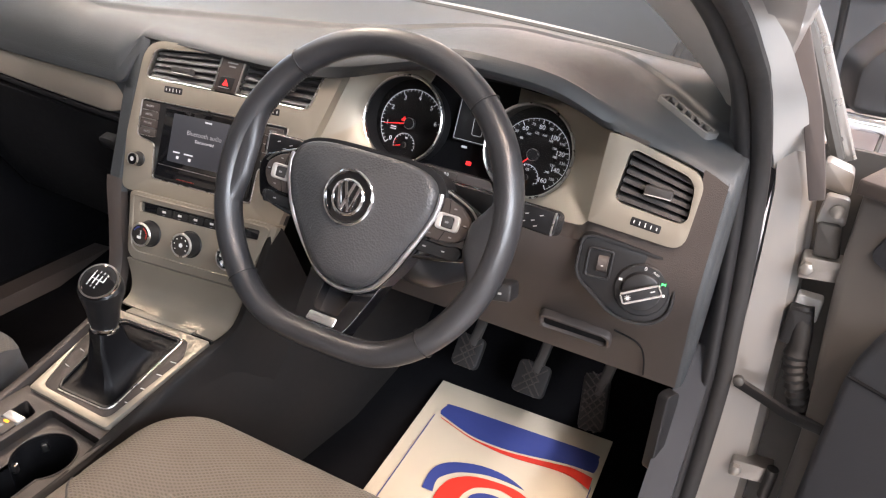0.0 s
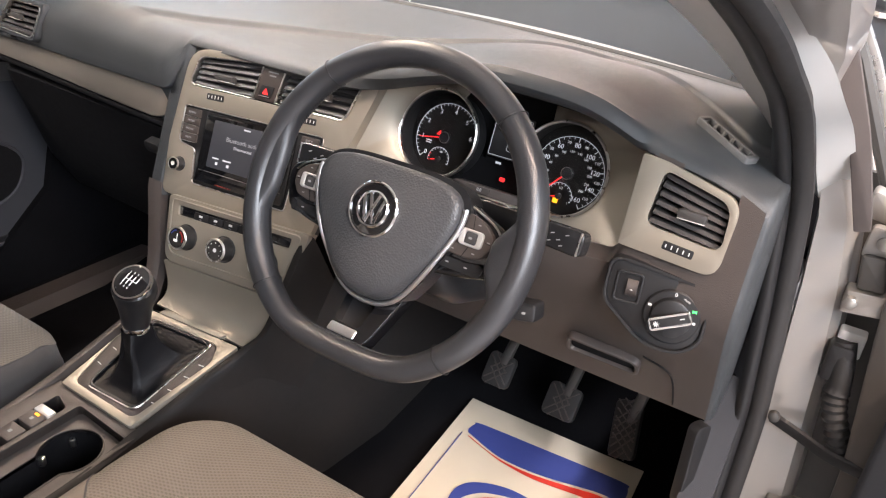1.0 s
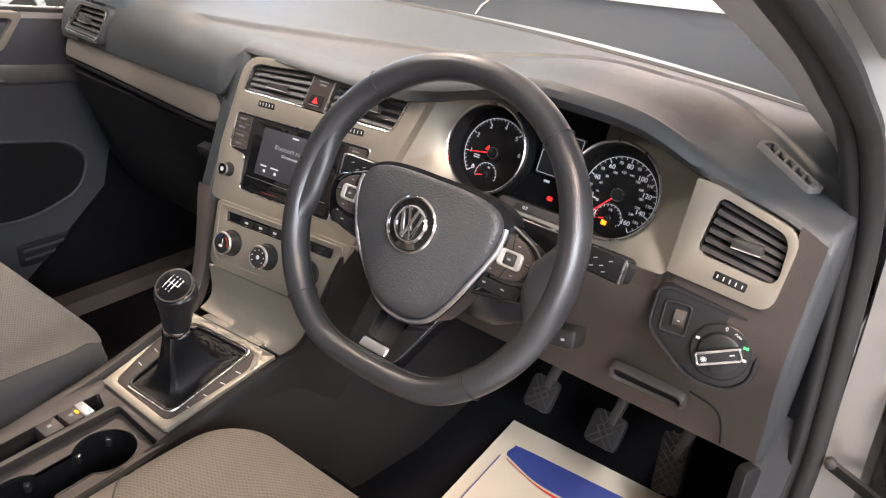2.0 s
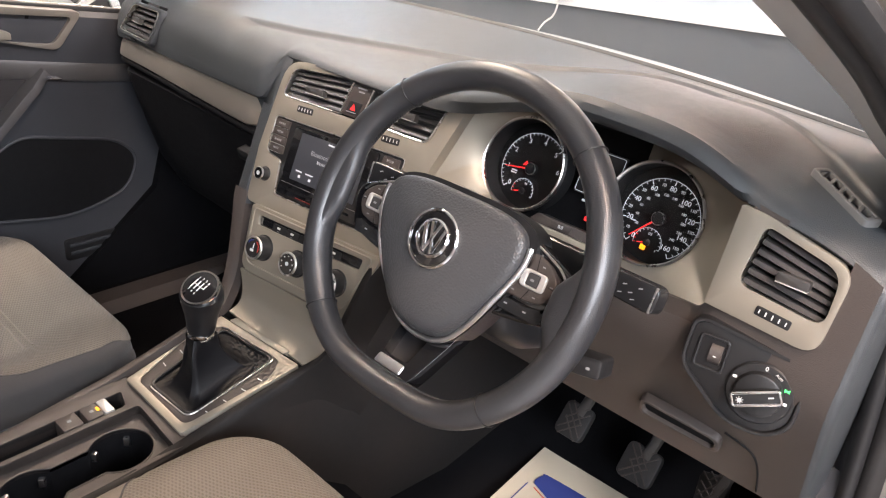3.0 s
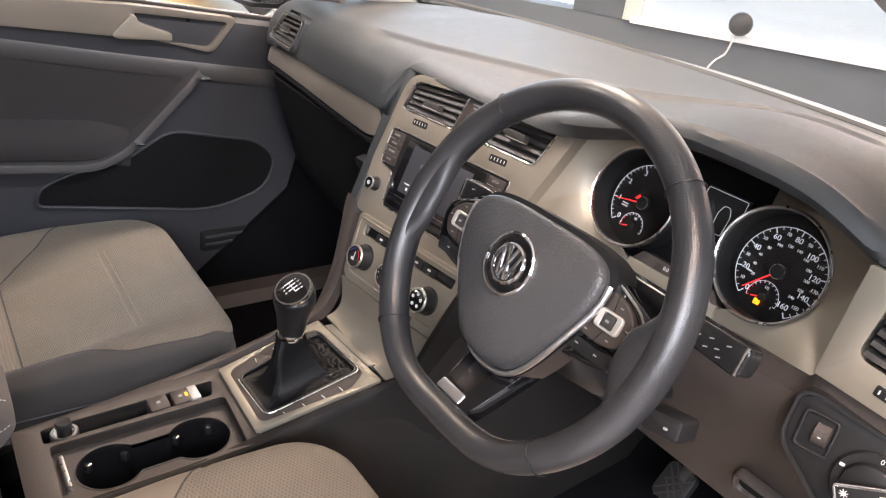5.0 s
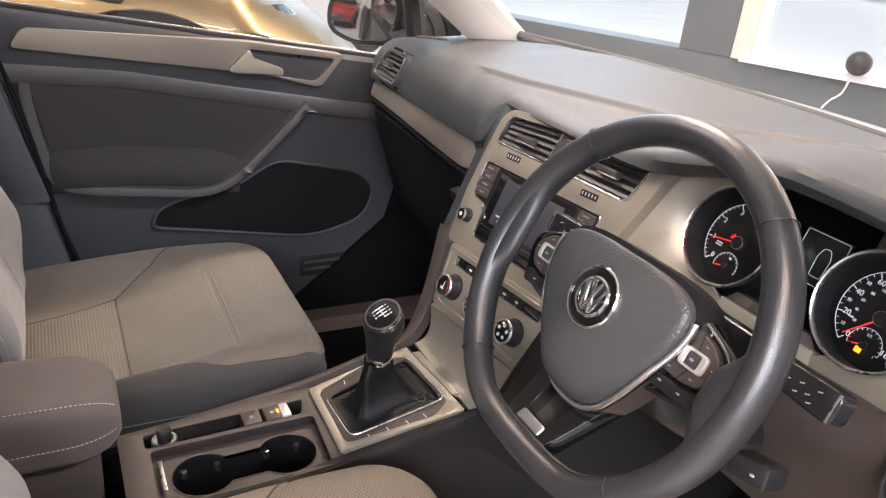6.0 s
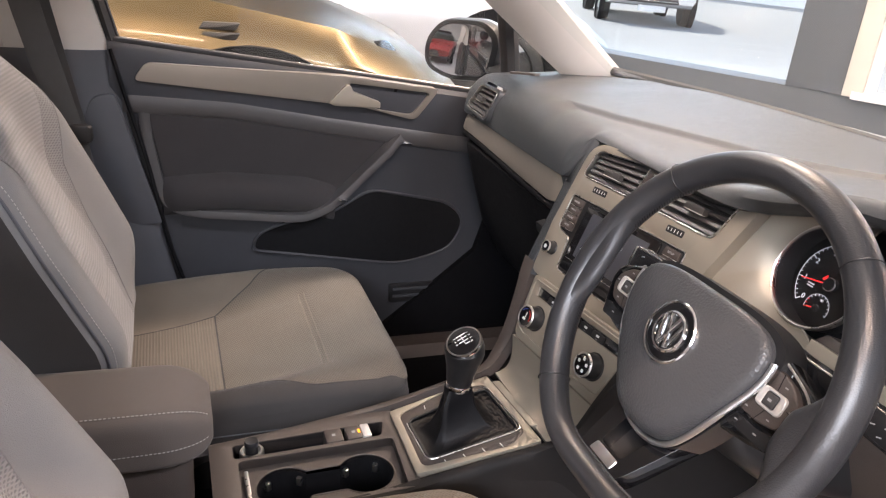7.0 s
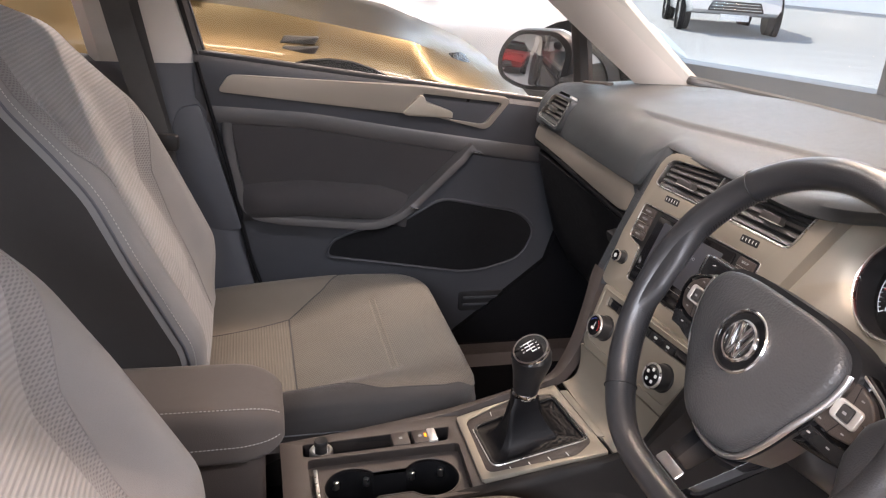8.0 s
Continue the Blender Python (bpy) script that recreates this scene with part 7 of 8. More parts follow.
# pedals
for i, (px, py, pz, w, h) in enumerate(((0.325, 0.445, 0.342, 0.052, 0.060), (0.449, 0.452, 0.328, 0.060, 0.060), (0.566, 0.452, 0.328, 0.046, 0.098))):
    ped = thing("pedal", (px, py, pz - 0.05), ("black rubber clutch pedal", "black rubber brake pedal", "long black rubber accelerator pedal")[i] + " with a lattice tread", "pedal", "pedals")
    m = axes((px, py, pz), (1, 0.0, 0.0 if i < 2 else 0.25), (0, 0.62, 0.78))
    part("pad", slab(m, rounded([(-w / 2, -h / 2), (w / 2, -h / 2), (w / 2, h / 2), (-w / 2, h / 2)], 0.012), -0.010, 0.004, 0.003), M_RUBBER, ped, "worn black rubber pad")
    bm = bmesh.new()
    for k in range(-3, 4):
        for turn in (45, -45):
            y = k * 0.0145
            L = 2 * min(w / 2, h / 2 - abs(y) + 0.004) * 1.15
            if L > 0.012:
                slab(at(m, 0, y, 0, turn), box2(min(L, w * 1.2), 0.0022, 0.0004), 0.002, 0.0056, 0.0005, bm=bm)
    part("tread", bm, M_LOWER, ped)
    part("arm", sweep(smooth_path([(px + 0.004, py + 0.008, pz + 0.01), (px + 0.012, py + 0.06, pz + 0.10), (px + 0.01, py + 0.07, pz + 0.24)], 5), 0.006, 0.010, n=8, up=(1, 0, 0)), M_DULL, ped)

# footwell rest behind
bk = bmesh.new()
slab(axes((0, 0.74, 0.52), (1, 0, 0), (0, 0, 1)), box2(1.44, 0.62, 0.01), -0.02, 0.0, 0, bm=bk)
solid("bulkhead", bk, M_CARPET, "black carpeted bulkhead behind the pedals", "trim panel", "structure")

st = bmesh.new()
loft([[(-0.72, y, 0.20), (-0.66, y, 0.255), (-0.62, y, 0.25), (-0.60, y, 0.22)] for y in (-1.0, 0.2, 0.7)], bm=st)
solid("sill_trim", st, M_LOWER, "grey sill trim under the passenger door", "trim panel", "structure")

# ---- driver's door opening ----
seal = bmesh.new()
SEALP = [(0.640, -0.12, 1.140), (0.674, 0.02, 1.07), (0.689, 0.10, 1.025), (0.702, 0.20, 0.966), (0.721, 0.28, 0.859), (0.734, 0.30, 0.744), (0.746, 0.30, 0.622), (0.752, 0.30, 0.532), (0.754, 0.30, 0.341), (0.752, 0.27, 0.25), (0.75, 0.15, 0.235), (0.75, -0.6, 0.235)]
sweep(smooth_path(SEALP, 6), 0.010, 0.012, n=10, up=(1, 0, 0), bm=seal)
solid("door_seal", seal, M_RUBBER, "ribbed black rubber seal round the door opening", "seal", "structure")
seal = bmesh.new()
sweep(smooth_path([(x - 0.019, y - 0.006, z) for x, y, z in SEALP], 6), 0.008, 0.009, n=10, up=(1, 0, 0), bm=seal)
solid("door_seal_inner", seal, M_BLACKP, "inner black lip of the door seal", "seal", "structure")

lt_ = bmesh.new()
inner = smooth_path([(x - 0.026, y - 0.004, z) for x, y, z in SEALP[3:9]], 6)
outer_ = [Vector((lerp(p.x - 0.034, 0.700, 0.5), p.y + 0.030, p.z)) for p in inner]
loft([[p + Vector((0.01, 0.01, 0)), p, p.lerp(q, 0.5) + Vector((0, -0.004, 0)), q, q + Vector((-0.004, 0.06, 0))] for p, q in zip(inner, outer_)], bm=lt_)
solid("pillar_trim_lower", lt_, M_DOOR, "grey lower pillar trim between dashboard and door seal", "pillar trim", "structure")

post = bmesh.new()
rows = []
for x0, x1, y, z in ((0.66, 0.722, -0.02, 1.12), (0.690, 0.726, 0.07, 1.065), (0.700, 0.722, 0.20, 1.02), (0.705, 0.716, 0.24, 0.985), (0.722, 0.752, 0.31, 0.905), (0.738, 0.782, 0.315, 0.83), (0.745, 0.797, 0.315, 0.745), (0.75, 0.806, 0.315, 0.66), (0.755, 0.811, 0.315, 0.59), (0.755, 0.821, 0.315, 0.45), (0.755, 0.825, 0.31, 0.33), (0.755, 0.83, 0.30, 0.22)):
    rows.append([(x0, y + 0.03, z), (x0 + 0.004, y, z), (x1 - 0.010, y + 0.002, z), (x1, y + 0.012, z), (x1 + 0.004, y + 0.05, z), (x1 + 0.006, y + 0.16, z + 0.0)])
loft(rows, bm=post)
solid("hinge_post", post, M_PAINT, "silver painted body post of the door opening", "body panel", "structure")
wing = bmesh.new()
loft([[(0.80 + 0.06 * f, 0.36 + 1.0 * f, z) for z in (0.25, 0.38, 0.54, 0.62)] + [(0.74 + 0.02 * f, 0.40 + 1.0 * f, 0.68 - 0.06 * f)] for f in (0, 0.3, 0.6, 1.0)], bm=wing)
solid("front_wing", wing, M_PAINT, "silver front wing outside the hinge post", "body panel", "structure")
bon = bmesh.new()
rows = []
for i in range(21):
    x = -0.76 + 1.52 * i / 20
    rows.append([(x, y + (0.12 - 0.20 * x * x) * (1 if y < 0.9 else 0.6), z - 0.05 * x * x) for y, z in ((0.555, 0.82), (0.575, 0.872), (0.61, 0.886), (0.70, 0.873), (0.95, 0.82), (1.2, 0.75), (1.40, 0.66), (1.45, 0.5))])
loft(rows, bm=bon)
solid("bonnet", bon, M_PAINT, "silver bonnet beyond the windscreen", "body panel", "structure")
cowl = bmesh.new()
loft([[(x, screen_y(x) + d, z) for d, z in ((0.035, 0.885), (0.055, 0.893), (0.075, 0.885))] for x in [-0.74 + 1.48 * i / 20 for i in range(21)]], bm=cowl)
solid("cowl_panel", cowl, M_BLACKP, "black cowl between windscreen and bonnet", "body panel", "structure")
sill = bmesh.new()
loft([[(0.745, y, 0.235), (0.80, y, 0.245), (0.84, y, 0.22), (0.85, y, 0.12)] for y in (-1.2, 0.0, 0.36)], bm=sill)
solid("door_sill", sill, M_PAINT, "silver sill under the door opening", "body panel", "structure")

# open driver's door, swung forward
dd = thing("driver_door", (0.90, 0.28, 0.22), "open driver's door with a dark inner card and shaded silver edge", "car door")
hx, hy = 0.832, 0.285
far = Vector((0.93, -0.366, 0)).normalized()


def DD(s, z, d=0.0):
    """s along the door from its hinge edge, d towards the cabin."""
    return Vector((hx, hy, 0)) + far * s + Vector((-far.y, far.x, 0)) * -d + Vector((0, 0, z))


DDM = axes(Vector((hx, hy, 0)), far, (0, 0, 1))
# the shade on this silver edge is in its colour
part("door_frame", slab(DDM, rounded([(0.034, 0.20), (1.0, 0.20), (1.0, 0.875), (-0.004, 0.866), (0.0, 0.75), (0.010, 0.67), (0.026, 0.545)], [0.03, 0.03, 0.02, 0.012, 0.03, 0.03, 0.03]), -0.10, 0.0, 0.006), M_SHADED_EDGE, dd, "silver painted door edge with its shade put into the colour")
part("top_ledge", slab(DDM, rounded([(-0.008, 0.858), (1.0, 0.862), (1.0, 0.882), (-0.008, 0.876)], 0.004), -0.06, 0.012, 0.003), M_LOWER, dd, "brown-grey ledge of the window sill")
part("dark_recess", slab(DDM, rounded([(0.024, 0.792), (0.07, 0.776), (0.16, 0.78), (0.16, 0.85), (0.045, 0.845)], 0.016), -0.01, 0.006, 0.004), M_DOOR, dd, "dark rounded cover")
part("door_card", slab(DDM, rounded([(0.058, 0.22), (0.98, 0.22), (0.98, 0.665), (0.075, 0.735), (0.055, 0.67), (0.054, 0.50)], [0.03, 0.03, 0.03, 0.02, 0.03, 0.03]), -0.01, 0.035, 0.012, seg=3), M_DOOR, dd, "dark plastic inner card")
part("card_pocket", slab(DDM, rounded([(0.070, 0.25), (0.95, 0.25), (0.95, 0.46), (0.075, 0.475)], 0.02), 0.03, 0.046, 0.008), M_LOWER, dd)
part("card_joint", sweep([DDM @ Vector((x, 0.668 - 0.06 * x, 0.036)) for x in (0.06, 0.3, 0.9)], 0.002, n=6), M_DARK, dd)
part("edge_rubber", slab(axes((0.760, 0.295, 0.0), (1, 0.0, 0.0), (0, 0, 1)), rounded([(0.020, 0.832), (0.036, 0.837), (0.030, 0.860), (0.005, 0.935), (-0.034, 1.021), (-0.059, 1.013), (-0.056, 1.000), (-0.033, 0.967), (-0.010, 0.917)], [0.002, 0.002, 0.02, 0.02, 0.003, 0.006, 0.006, 0.02, 0.02]), -0.006, 0.004, 0.0015), M_FLAP, dd, "flat black sealing flap")
part("quarter_edge", sweep([(0.700, 0.38, 1.06), (0.741, 0.38, 0.996), (0.811, 0.38, 0.862)], 0.004, 0.008, n=8), M_SATIN, dd, "bright edge of the window frame")
part("quarter_rubber", sweep([(0.690, 0.375, 1.06), (0.731, 0.375, 0.996), (0.799, 0.375, 0.862)], 0.007, 0.008, n=8), M_DULL, dd)
part("frame_foot", slab(axes((0.805, 0.34, 0.85), (1, 0, 0), (0, 0, 1)), rounded([(-0.022, -0.012), (0.018, -0.018), (0.014, 0.012), (-0.018, 0.020)], 0.006), -0.02, 0.006, 0.004), M_PAINT, dd)
part("bracket", slab(axes((0.811, 0.318, 0.818), (1, 0, 0), (0, 0, 1)), rounded([(-0.016, -0.020), (0.016, -0.016), (0.012, 0.018), (-0.014, 0.018)], 0.006), -0.01, 0.003, 0.002), M_PAINT, dd, "silver bracket with a bolt")
part("bracket_bolt", lathe(axes((0.814, 0.314, 0.820), (1, 0, 0), (0, 0, 1)), [(0.008, -0.002), (0.008, 0.003), (0.004, 0.005)], 16), M_STEEL, dd)
part("rubber_block", slab(axes((0.815, 0.312, 0.783), (1, 0, 0), (0, 0, 1)), rounded([(-0.012, -0.022), (0.018, -0.020), (0.008, 0.022), (-0.018, 0.020)], 0.006), -0.02, 0.004, 0.004), M_DULL, dd)
for z, hm in ((0.748, M_STEEL), (0.425, M_STEEL)):
    hg = part("hinge", slab(axes((0.823, 0.308, z), (1, 0.05, 0), (0, 0, 1)), rounded([(-0.028, -0.017), (0.024, -0.011), (0.026, 0.016), (-0.028, 0.012)], 0.004), -0.02, 0.005, 0.003), hm, dd, "steel door hinge")
    part("hinge_pin", sweep([(0.846, 0.298, z - 0.026), (0.846, 0.298, z + 0.024)], 0.008, n=12), M_DULL, hg)
    part("bolt", lathe(axes((0.802, 0.298, z), (1, 0, 0), (0, 0, 1)), [(0.008, -0.004), (0.008, 0.004), (0.005, 0.006)], 6), M_STEEL, hg)
part("check_strap", sweep(smooth_path([(0.768, 0.305, 0.560), (0.805, 0.295, 0.555), (0.84, 0.280, 0.553), (0.880, 0.268, 0.556)], 5), 0.005, 0.009, n=8), M_BLACKP, dd, "black check strap")
part("strap_bolt", lathe(axes((0.770, 0.292, 0.570), (1, 0, 0), (0, 0, 1)), [(0.007, -0.004), (0.007, 0.003), (0.004, 0.005)], 14), M_DULL, dd)
boot = []
pth = smooth_path([(0.814, 0.315, 0.690), (0.822, 0.305, 0.655), (0.826, 0.30, 0.615), (0.842, 0.295, 0.575), (0.856, 0.295, 0.545)], 8)
part("wiring_boot", sweep(pth, 0.013, n=14, scale=[1.0 if i < 12 else 1.0 + 0.18 * (i % 2) for i in range(len(pth))]), M_RUBBER, dd, "ribbed rubber wiring boot")
part("wiring_plug", slab(axes((0.813, 0.31, 0.665), (1, 0, 0), (0, 0, 1)), box2(0.028, 0.05, 0.006), -0.01, 0.012, 0.004), M_BLACKP, dd)
part("lamp_unit", slab(axes((0.819, 0.325, 0.685), (1, 0, 0), (0, 0, 1)), box2(0.030, 0.034, 0.004), -0.01, 0.006, 0.003), M_WHITEP, dd, "pale plastic block")
# added dark sheet that stands in for the shade of the door gap
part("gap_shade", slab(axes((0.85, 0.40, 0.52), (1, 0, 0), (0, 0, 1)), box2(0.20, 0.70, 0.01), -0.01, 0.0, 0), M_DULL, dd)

# ---- shell of the car: roof, rear, far side ----
rf = bmesh.new()
loft([[(x, y, 1.40 - 0.10 * (x / 0.65) ** 2 - (0.03 if y > -0.3 else 0)) for x in (-0.66, -0.4, 0, 0.4, 0.66)] for y in (-0.15, -0.6, -1.4, -1.9)], bm=rf)
thicken(rf, -0.03)
solid("headlining", rf, M_CREAM, "cream roof lining", "headlining", "structure")
rr = bmesh.new()
slab(axes((0, -1.62, 0.62), (1, 0, 0), (0, 0.25, 0.97)), box2(1.34, 0.80, 0.06), -0.12, 0.0, 0.03, bm=rr)
bench = thing("rear_bench", (0, -1.4, 0.25), "grey cloth rear bench behind the front seats", "car seat")
part("backrest", rr, M_SEAT, bench)
rs = bmesh.new()
slab(axes((0, -1.33, 0.40), (1, 0, 0), (0, 1, 0)), box2(1.30, 0.52, 0.06), -0.16, 0.06, 0.03, bm=rs)
part("cushion", rs, M_SEAT, bench)
rd = bmesh.new()
slab(axes((-0.735, -1.2, 0.55), (0, 1, 0), (0, 0, 1)), rounded([(-0.55, -0.35), (0.62, -0.35), (0.50, 0.34), (-0.55, 0.40)], 0.03), -0.05, 0.0, 0.01, bm=rd)
solid("rear_door_card", rd, M_DOOR, "dark inner card of the rear door", "door card", "structure")
cp = bmesh.new()
slab(axes((-0.75, -1.62, 1.15), (0.25, 0.97, 0), (0.12, 0, 1)), rounded([(-0.25, -0.3), (0.20, -0.3), (0.05, 0.24), (-0.25, 0.24)], 0.03), -0.03, 0.0, 0.01, bm=cp)
solid("rear_pillar_trim", cp, M_CREAM, "cream trim of the rear pillar", "pillar trim", "structure")

# ---- the hall ----
M_FLOORT = material("grey_hall_floor", (0.42, 0.43, 0.45), 0.35, 0.0, 0.08, 0.05, 60.0, cloud=2.0)
M_WALL = material("white_hall_wall", (0.62, 0.60, 0.57), 0.8, 0.0, 0.05, 0.1, 80.0, cloud=1.0)
M_DARKWALL = material("dark_grey_wall", (0.085, 0.095, 0.105), 0.7, 0.0, 0.08, 0.1, 80.0, cloud=1.5)
M_CREAMW = material("cream_window_frame", (0.62, 0.58, 0.50), 0.5, 0.0, 0.05)
M_WHITEF = material("white_window_frame", (0.80, 0.80, 0.79), 0.45, 0.0, 0.03)
M_CONC = material("pale_forecourt", (0.50, 0.495, 0.485), 0.85, 0.0, 0.1, 0.2, 30.0, cloud=0.8)

g = bmesh.new()
slab(axes((0, 0, 0), (1, 0, 0), (0, 1, 0)), [(-40, -12), (40, -12), (40, 60), (-40, 60)], -0.3, -0.004, 0, bm=g)
solid("ground", g, M_CONC, "pale concrete forecourt outside the hall", "ground", "structure")
WMX = plane_at((-2.1, 3.1, 0), 30, 0)
fl = bmesh.new()
hall = [WMX @ Vector((-5.0, 0, -0.02)), WMX @ Vector((7.0, 0, -0.02)), Vector((6.2, -6, 0)), Vector((-6.4, -6, 0))]
slab(axes((0, 0, 0), (1, 0, 0), (0, 1, 0)), [(p.x, p.y) for p in reversed(hall)], -0.2, 0.0, 0, bm=fl)
solid("floor", fl, M_FLOORT, "smooth pale grey hall floor", "floor", "structure")


def wall_piece(name, m, u0, u1, v0, v1, mat, label, d0=-0.22, d1=0.0, cat="wall", bev=0.004):
    return solid(name, slab(m, [(u0, v0), (u1, v0), (u1, v1), (u0, v1)], d0, d1, bev), mat, label, cat, "structure")


H = 3.4
wall_piece("wall_front_low", WMX, -5.0, 7.0, 0.0, 0.555, M_DARKWALL, "dark grey low wall under the windows")
wall_piece("wall_front_high", WMX, -5.0, 7.0, 2.7, H, M_WALL, "white wall above the windows")
wall_piece("wall_front_post", WMX, -0.495, -0.195, 0.555, 2.7, M_DARKWALL, "dark grey post between the windows", d1=0.01)
wall_piece("wall_front_post_right", WMX, 2.6, 3.0, 0.555, 2.7, M_DARKWALL, "dark grey post between the windows")
wall_piece("wall_front_end_left", WMX, -5.0, -3.9, 0.555, 2.7, M_DARKWALL, "dark grey end of the front wall")
wall_piece("wall_front_end_right", WMX, 5.2, 7.0, 0.555, 2.7, M_DARKWALL, "dark grey end of the front wall")
for i, (u0, u1) in enumerate(((-3.9, -0.495), (-0.195, 2.6), (3.0, 5.2))):
    w = tagged(new("window_%d" % (i + 1)), "tall shop window with a cream frame and low white sill", "window", kind="structure")
    PLACE[w.name] = Matrix.Identity(4)
    if i:
        part("window_frame", slab(WMX, [(u0, 0.555), (u0 + 0.10, 0.555), (u0 + 0.10, 2.7), (u0, 2.7)], -0.10, 0.03, 0.006), M_CREAMW, w, "cream frame")
        part("window_sill", slab(WMX, [(u0 + 0.05, 0.545), (u1, 0.545), (u1, 0.585), (u0 + 0.05, 0.585)], -0.10, 0.05, 0.006), M_WHITEF, w, "white sill")
        part("inner_frame", slab(WMX, [(u0 + 0.10, 0.58), (u0 + 0.14, 0.58), (u0 + 0.14, 2.7), (u0 + 0.10, 2.7)], -0.10, 0.0, 0.004), M_WHITEF, w)
    p = part("pane", slab(WMX, [(u0, 0.56), (u1, 0.56), (u1, 2.7), (u0, 2.7)], -0.14, -0.134, 0), M_GLASS, w)
    p.visible_shadow = False
bl = thing("round_speaker", WMX @ Vector((0.445, 0.60, 0.08)), "round black ball on the window sill with a pale cable", "speaker")
part("ball", lathe(WMX @ Matrix.Translation((0.445, 0.645, 0.08)), [(0.004, -0.062)] + [(0.062 * math.sin(a), -0.062 * math.cos(a)) for a in [0.2 * k for k in range(1, 15)]] + [(0.004, 0.062)], 24), M_BLACKP, bl)
part("cable", sweep(smooth_path([WMX @ Vector(p) for p in ((0.425, 0.60, 0.10), (0.42, 0.53, 0.06), (0.40, 0.47, 0.02), (0.36, 0.43, 0.01), (0.33, 0.38, 0.01))], 5), 0.006, n=6), M_WHITEP, bl)

back = axes((0, -6, 0), (-1, 0, 0), (0, 0, 1))
wall_piece("wall_back", back, -6.4, 6.6, 0, H, M_WALL, "plain white back wall", d0=-0.2)
pr = WMX @ Vector((7.0, 0, 0))
wr = bmesh.new()
slab(axes((6.3, 0, 0), (0, 1, 0), (0, 0, 1)), [(-6, 0), (pr.y + 0.3, 0), (pr.y + 0.3, H), (-6, H)], -0.2, 0.0, 0, bm=wr)
solid("wall_right", wr, M_WALL, "plain white side wall", "wall", "structure")
pl = WMX @ Vector((-5.0, 0, 0))
wl = bmesh.new()
slab(axes((-6.5, 0, 0), (0, 1, 0), (0, 0, 1)), [(-6, 0), (pl.y + 0.1, 0), (pl.y + 0.1, H), (-6, H)], -0.2, 0.0, 0, bm=wl)
solid("wall_left", wl, M_WALL, "plain white side wall", "wall", "structure")
ce = bmesh.new()
slab(axes((0, 0, H), (1, 0, 0), (0, 1, 0)), [(p.x * 1.03, p.y + (0.25 if p.y > 0 else -0.2)) for p in reversed(hall)], 0.0, 0.2, 0, bm=ce)
solid("ceiling", ce, M_WALL, "white hall ceiling", "ceiling", "structure")
for lx, ly in ((-1.7, -1.4), (2.0, -0.9), (2.0, 1.5), (-1.7, 1.4)):
    tl = thing("ceiling_light", (lx, ly, 3.38), "long white tube light on the ceiling", "ceiling light", "tube lights")
    part("housing", slab(axes((lx, ly, 3.36), (1, 0, 0), (0, 1, 0)), box2(0.24, 1.6, 0.02), -0.01, 0.04, 0.004), M_WHITEF, tl)
    part("diffuser", slab(axes((lx, ly, 3.33), (1, 0, 0), (0, 1, 0)), box2(0.16, 1.5, 0.02), 0.0, 0.018, 0.004), glow("tube_glow", (1.0, 0.85, 0.65), 6.0), tl)

# bright distance
bd = bmesh.new()
slab(plane_at((-14, 26, 0), 30, 0), [(-40, -1), (40, -1), (40, 16), (-40, 16)], -0.1, 0.0, 0, bm=bd)
solid("backdrop", bd, glow("bright_overcast_distance", (0.97, 0.98, 1.0), 0.27), "bright white distance outside the windows", "backdrop", "structure")


